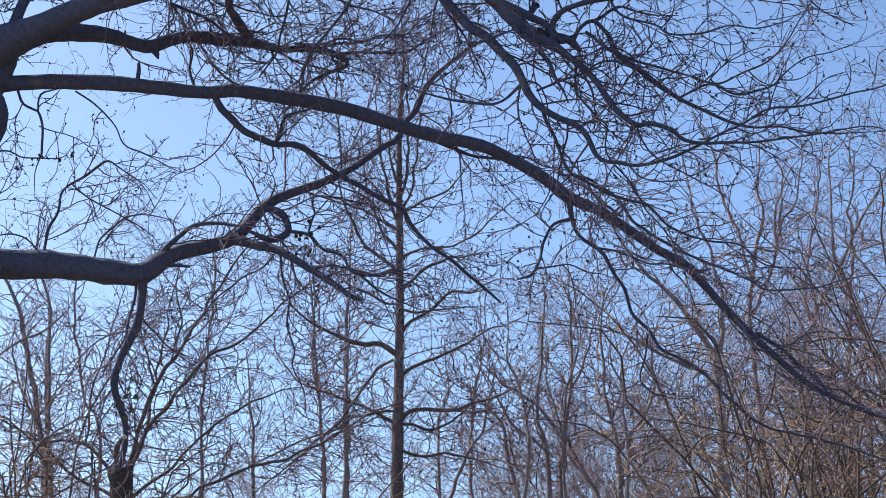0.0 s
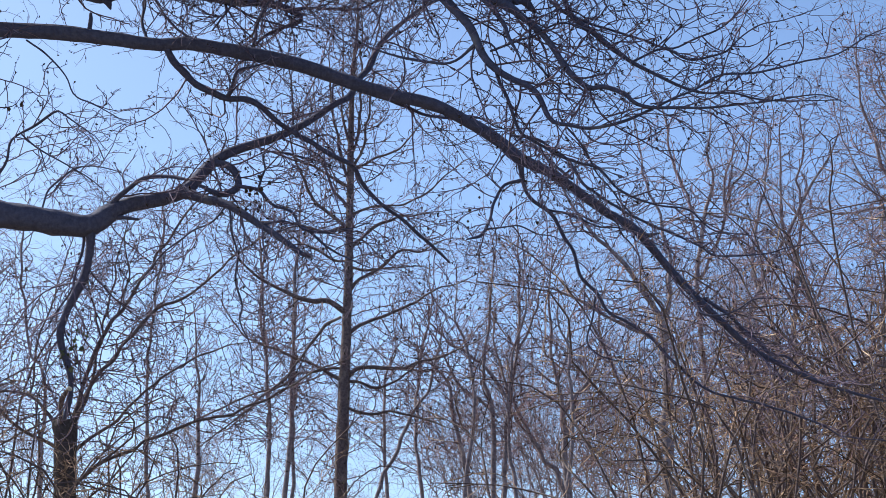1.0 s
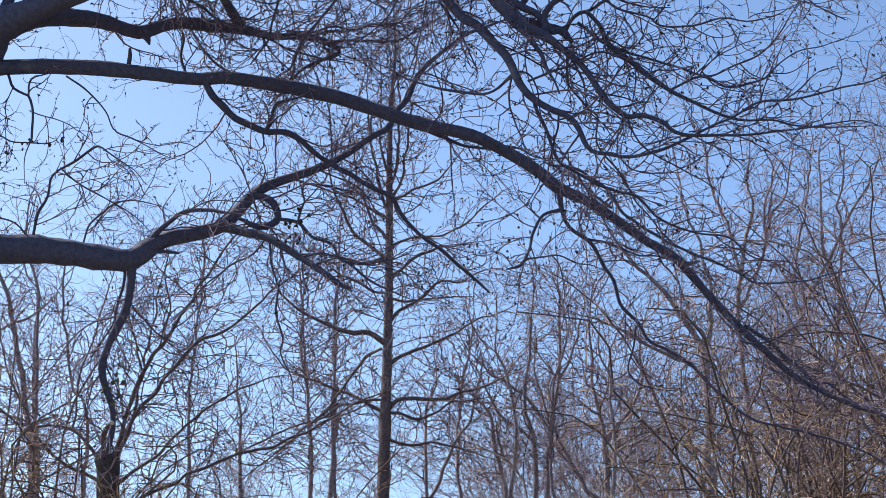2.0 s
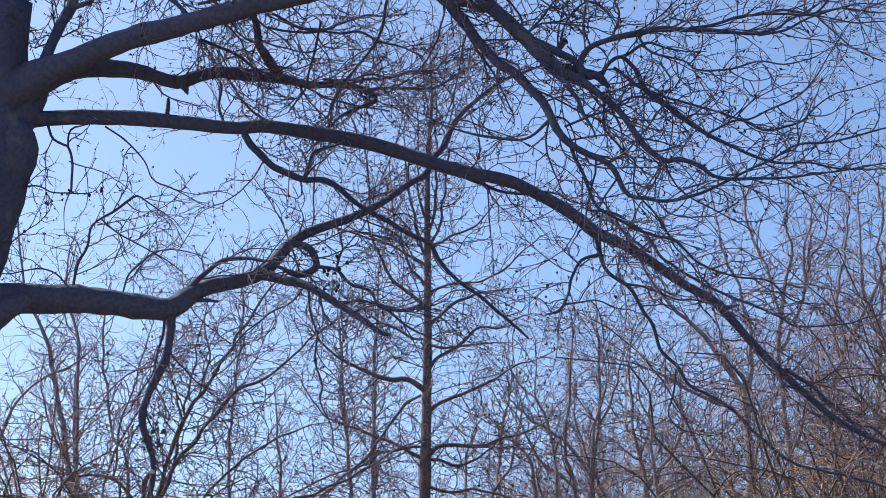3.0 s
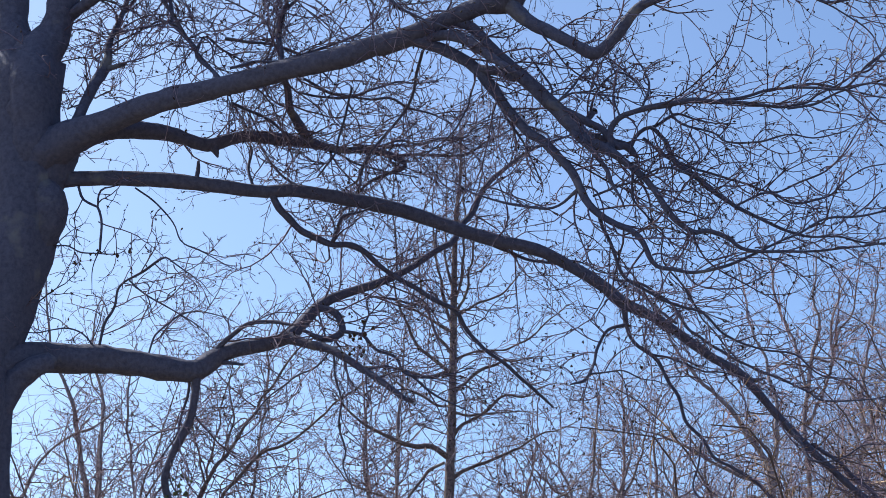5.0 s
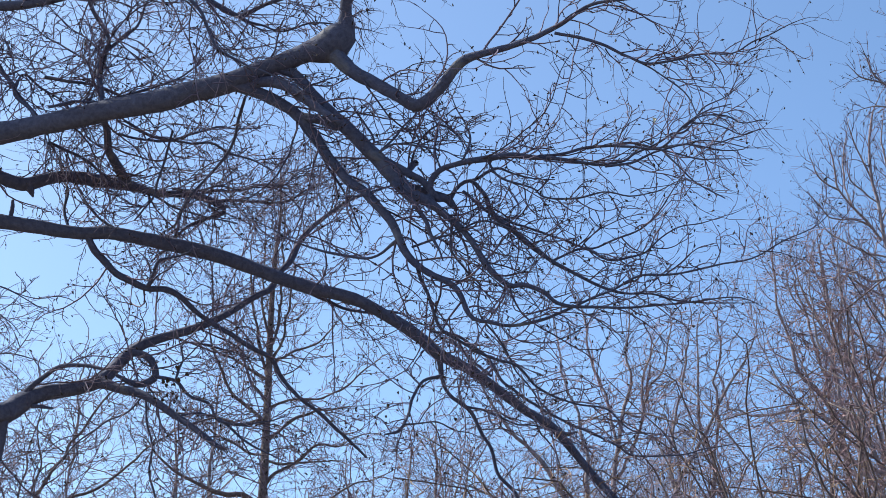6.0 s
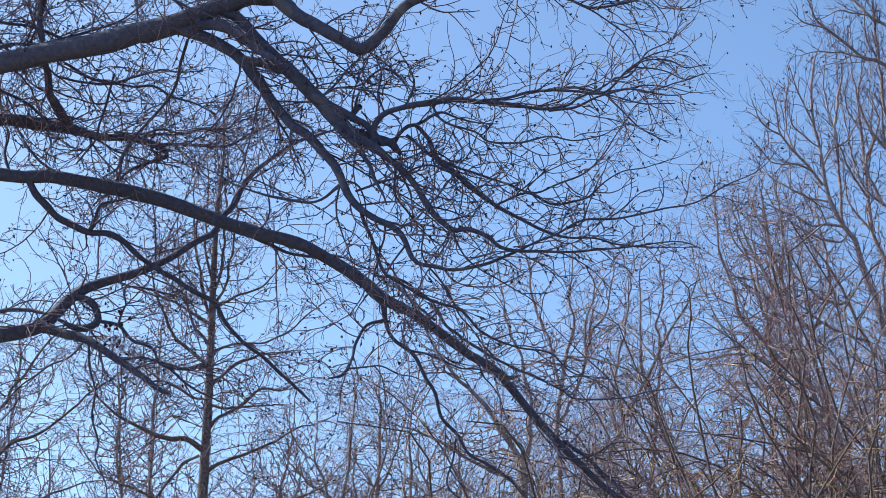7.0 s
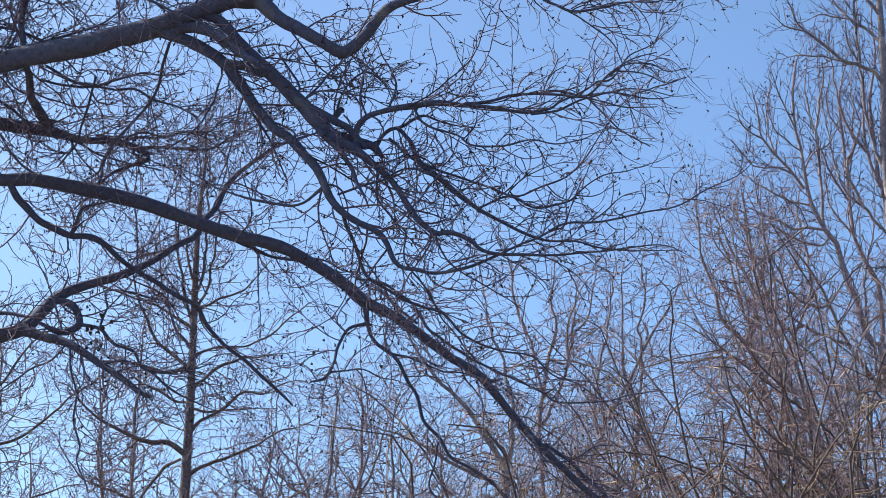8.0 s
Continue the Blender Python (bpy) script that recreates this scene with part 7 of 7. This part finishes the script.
def wood_tree(name, label, x, y, height, stems, spread, seed, lean=(0, 0), thick=0.09, growth=WOOD_GROWTH):
    """A bare tree of wavy stems from one stool, each forking again and again into a loose fan."""
    ob = thing(name, (x, y, 0), label, "tree", "trees of the wood")
    w = Wood(ob, seed, WOOD_BARK)
    rng = w.rng

    def grow(at, d, long, r, depth):
        k = 9
        q, bend = [np.r_[at, r]], np.zeros(3)
        for j in range(1, k):
            bend = 0.6 * bend + rng.normal(0, 0.07, 3)
            d = unit(d + bend + np.array([lean[0] * 0.01, 0, 0.03]))
            at = at + d * long / (k - 1)
            q.append(np.r_[at, max(r * (1 - 0.38 * j / (k - 1)) if depth else r * (1 - 0.85 * j / (k - 1)), 0.006)])
        w.limb("bough" if depth < 3 else "stem", q, rough=0.05, steps=14 if depth < 3 else 24, sides=5 if depth < 2 else 7, wander=0.3, crook=0.2)
        if not depth:
            return
        away = unit(np.cross(d, rng.normal(0, 1, 3)))
        open_ = rng.uniform(0.2, 0.5)
        grow(at, unit(d + away * open_ * 0.6), long * rng.uniform(0.62, 0.85), r * 0.6, depth - 1)
        grow(at, unit(d - away * open_ * 1.3), long * rng.uniform(0.55, 0.8), r * 0.5, depth - 1)
        if depth > 1:
            j = int(rng.integers(3, 7))
            grow(q[j][:3], unit(d + unit(np.cross(d, rng.normal(0, 1, 3))) * rng.uniform(0.6, 1.0)), long * rng.uniform(0.45, 0.7), r * 0.42, depth - 2)

    for i in range(stems):
        az = 2 * math.pi * (i + rng.uniform(0, 0.7)) / stems
        h = height * rng.uniform(0.78, 1.0)
        out = np.array([math.cos(az), math.sin(az) * 0.8, 0])
        grow(np.array([x, y, -0.08]) + out * 0.12 * (stems > 1), unit(out * spread / height * rng.uniform(0.4, 1.3) + np.array([lean[0] / height, lean[1] / height, 1.0])), h * 0.38, thick * rng.uniform(0.65, 0.95), 3)
    crown(w, WOOD_TWIG, growth, WOOD_BUDS if growth is WOOD_GROWTH else None, label="fine sunlit twigs")
    return ob


def at_bearing(degrees, distance):
    return distance * math.sin(radians(degrees)), distance * math.cos(radians(degrees))


TALL = "tall bare tree of upright forking stems, brownish twigs"
CLUMP = "bare multi-stemmed tree with a fan of fine brown twigs"
THIN = "thin bare tree with sparse twigs against the sky"
def plant(label, rows):
    for bearing, distance, height, spread, seed, lean, thick in rows:
        wood_tree("wood_tree", label, *at_bearing(bearing, distance), height, 2, spread, seed, lean=(lean, 0), thick=thick)


plant(TALL, [
    (20.6, 40, 17.0, 2.8, 32, -0.3, 0.05),
])
plant(CLUMP, [
    (0.8, 39, 10.2, 2.2, 28, 0.0, 0.04),
    (2.4, 43, 10.4, 2.2, 39, -0.3, 0.045),
    (3.4, 37, 11.2, 2.2, 26, 0.2, 0.045),
    (5.0, 41, 12.2, 2.6, 38, 0.0, 0.045),
    (6.4, 37, 11.0, 2.2, 49, 0.2, 0.04),
    (7.3, 35, 11.0, 2.2, 27, 0.0, 0.045),
])
plant(CLUMP, [
    (8.0, 44, 13.2, 2.6, 37, 0.3, 0.045),
    (10.8, 42, 13.6, 2.8, 36, 0.3, 0.045),
    (11.6, 35, 11.6, 2.4, 48, 0.2, 0.045),
    (13.6, 44, 15.4, 2.8, 35, 0.0, 0.05),
    (16.2, 41, 15.4, 2.8, 34, 0.3, 0.045),
    (16.6, 34, 12.6, 2.4, 47, 0.0, 0.045),
    (18.6, 43, 17.0, 2.8, 33, 0.0, 0.05),
])
plant(THIN, [
    (-0.6, 44, 10.0, 2.0, 46, 0, 0.036),
    (-3.4, 44, 9.6, 2.0, 40, 0, 0.036),
    (-6.4, 42, 9.0, 2.0, 41, 0, 0.036),
    (-9.0, 45, 9.6, 2.0, 42, 0, 0.036),
    (-11.8, 40, 9.4, 2.0, 43, 0, 0.036),
])


FAR = "bare tree deep in the wood, a haze of brown twigs"
for bearing, distance, height, seed in (
    (21.0, 49, 17.5, 143), (19.0, 54, 18.0, 144), (17.0, 50, 16.0, 145), (14.8, 54, 16.4, 146),
    (11.8, 52, 13.6, 147), (9.4, 55, 13.6, 148), (7.0, 52, 12.4, 149), (4.6, 55, 12.2, 150), (2.0, 53, 11.0, 151),
    (13.2, 48, 14.6, 157), (5.4, 45, 12.4, 160), (10.4, 47, 13.0, 161), (8.0, 48, 12.4, 162), (15.6, 46, 15.0, 158), (12.2, 39, 12.4, 168), (3.2, 48, 11.6, 171), (18.2, 46, 15.0, 174), (20.0, 44, 13.0, 175), (9.0, 41, 11.8, 176), (-6.4, 50, 9.6, 165), (-9.6, 49, 9.6, 166),
):
    wood_tree("wood_tree", FAR, *at_bearing(bearing, distance), height, 2, 2.8, seed, thick=0.06, growth=FAR_GROWTH)


# ---- the brown thicket under the limb's end ----
def shrub(x, y, height, stems, spread, seed):
    """A dense shrub of many arching and tangled shoots."""
    tall = height > 7.5
    ob = thing("shrub", (x, y, 0), "tall bare shrub with mauve-brown tangled shoots" if tall else "dense tangled bare shrub with brown and tan shoots", "shrub", "thicket")
    w = Wood(ob, seed, SHRUB_BARK)
    rng = w.rng
    for i in range(stems):
        az = rng.uniform(0, 2 * math.pi)
        h, out = height * rng.uniform(0.6, 1.0), spread * rng.uniform(0.4, 1.8)
        pts, drift = [], np.zeros(3)
        for j in range(7):
            s = j / 6
            drift += rng.normal(0, 0.3, 3) * (s > 0)
            pts.append((x + math.cos(az) * (0.2 + out * s ** 1.7) + drift[0], y + math.sin(az) * (0.2 + out * s ** 1.7) + drift[1],
                        h * math.sin(s * 1.75) - 0.04 * (j == 0) + drift[2] * 0.5 * s, 0.019 * (1 - s) + 0.006))
        w.limb("stem", pts, rough=0.04, steps=18, sides=5)
    crown(w, WOOD_TWIG if tall else SHRUB_TWIG, [
        dict(gap=0.28, span=(0.36, 1.0), length=(0.4, 1.7), angle=(30, 95), thick=(0.6, 0.007, 0.011), k=7, wander=0.22, curl=0.02, flat=0.0, zig=0.12, above=2.6),
        dict(gap=0.23, span=(0.08, 1.0), length=(0.12, 0.7), angle=(30, 90), thick=(0.75, 0.0075, 0.0102), k=4, wander=0.24, curl=0.03, flat=0.0, zig=0.12),
        dict(gap=0.4, span=(0.15, 1.0), length=(0.06, 0.25), angle=(30, 85), thick=(0.8, 0.0068, 0.0082), k=2, taper=0.6),
    ], label="tangled mauve-brown twigs" if tall else "tangled tan twigs")
    return ob


def thicket(rows):
    for bearing, distance, height, stems, spread, seed in rows:
        shrub(*at_bearing(bearing, distance), height, stems, spread, seed)


thicket([
    (9.4, 21.5, 4.9, 9, 1.8, 61), (11.6, 20.0, 5.7, 11, 1.9, 62), (14.0, 20.6, 6.3, 12, 2.0, 63), (16.4, 19.6, 6.2, 12, 2.0, 64),
    (18.8, 20.4, 6.5, 12, 2.0, 65), (21.2, 19.8, 6.4, 12, 2.0, 66), (13.0, 22.6, 6.6, 12, 2.0, 67), (17.6, 22.6, 7.0, 12, 2.0, 68),
    (21.0, 23.4, 7.4, 11, 1.9, 70), (15.0, 23.0, 7.4, 11, 1.9, 89), (12.4, 21.2, 6.4, 11, 1.9, 93),
])
thicket([
    (16.6, 21.6, 7.8, 11, 1.9, 90), (19.2, 23.0, 8.4, 11, 1.9, 91), (21.2, 22.0, 8.4, 11, 1.9, 92), (20.0, 21.6, 8.0, 11, 1.9, 79),
    (15.4, 25.0, 8.6, 10, 1.9, 96), (18.6, 25.4, 9.2, 10, 1.9, 97), (20.4, 25.2, 9.4, 10, 1.9, 98), (22.6, 20.4, 8.0, 11, 1.9, 80),
    (18.0, 24.0, 8.2, 10, 1.9, 81),
])
thicket([
    (-11.4, 27.0, 7.8, 9, 1.6, 95), (-12.4, 23.0, 6.0, 12, 1.5, 77), (-10.4, 22.4, 5.4, 12, 1.4, 78), (-11.2, 25.0, 6.0, 10, 1.5, 71),
    (-8.4, 26.0, 5.3, 8, 1.5, 72), (-9.6, 24.0, 5.7, 12, 1.4, 84), (-7.0, 25.5, 5.4, 9, 1.5, 85), (-4.5, 23.0, 4.4, 11, 1.0, 88),
    (-5.0, 27.0, 5.2, 8, 1.5, 73), (-1.6, 28.0, 4.9, 8, 1.6, 76),
])
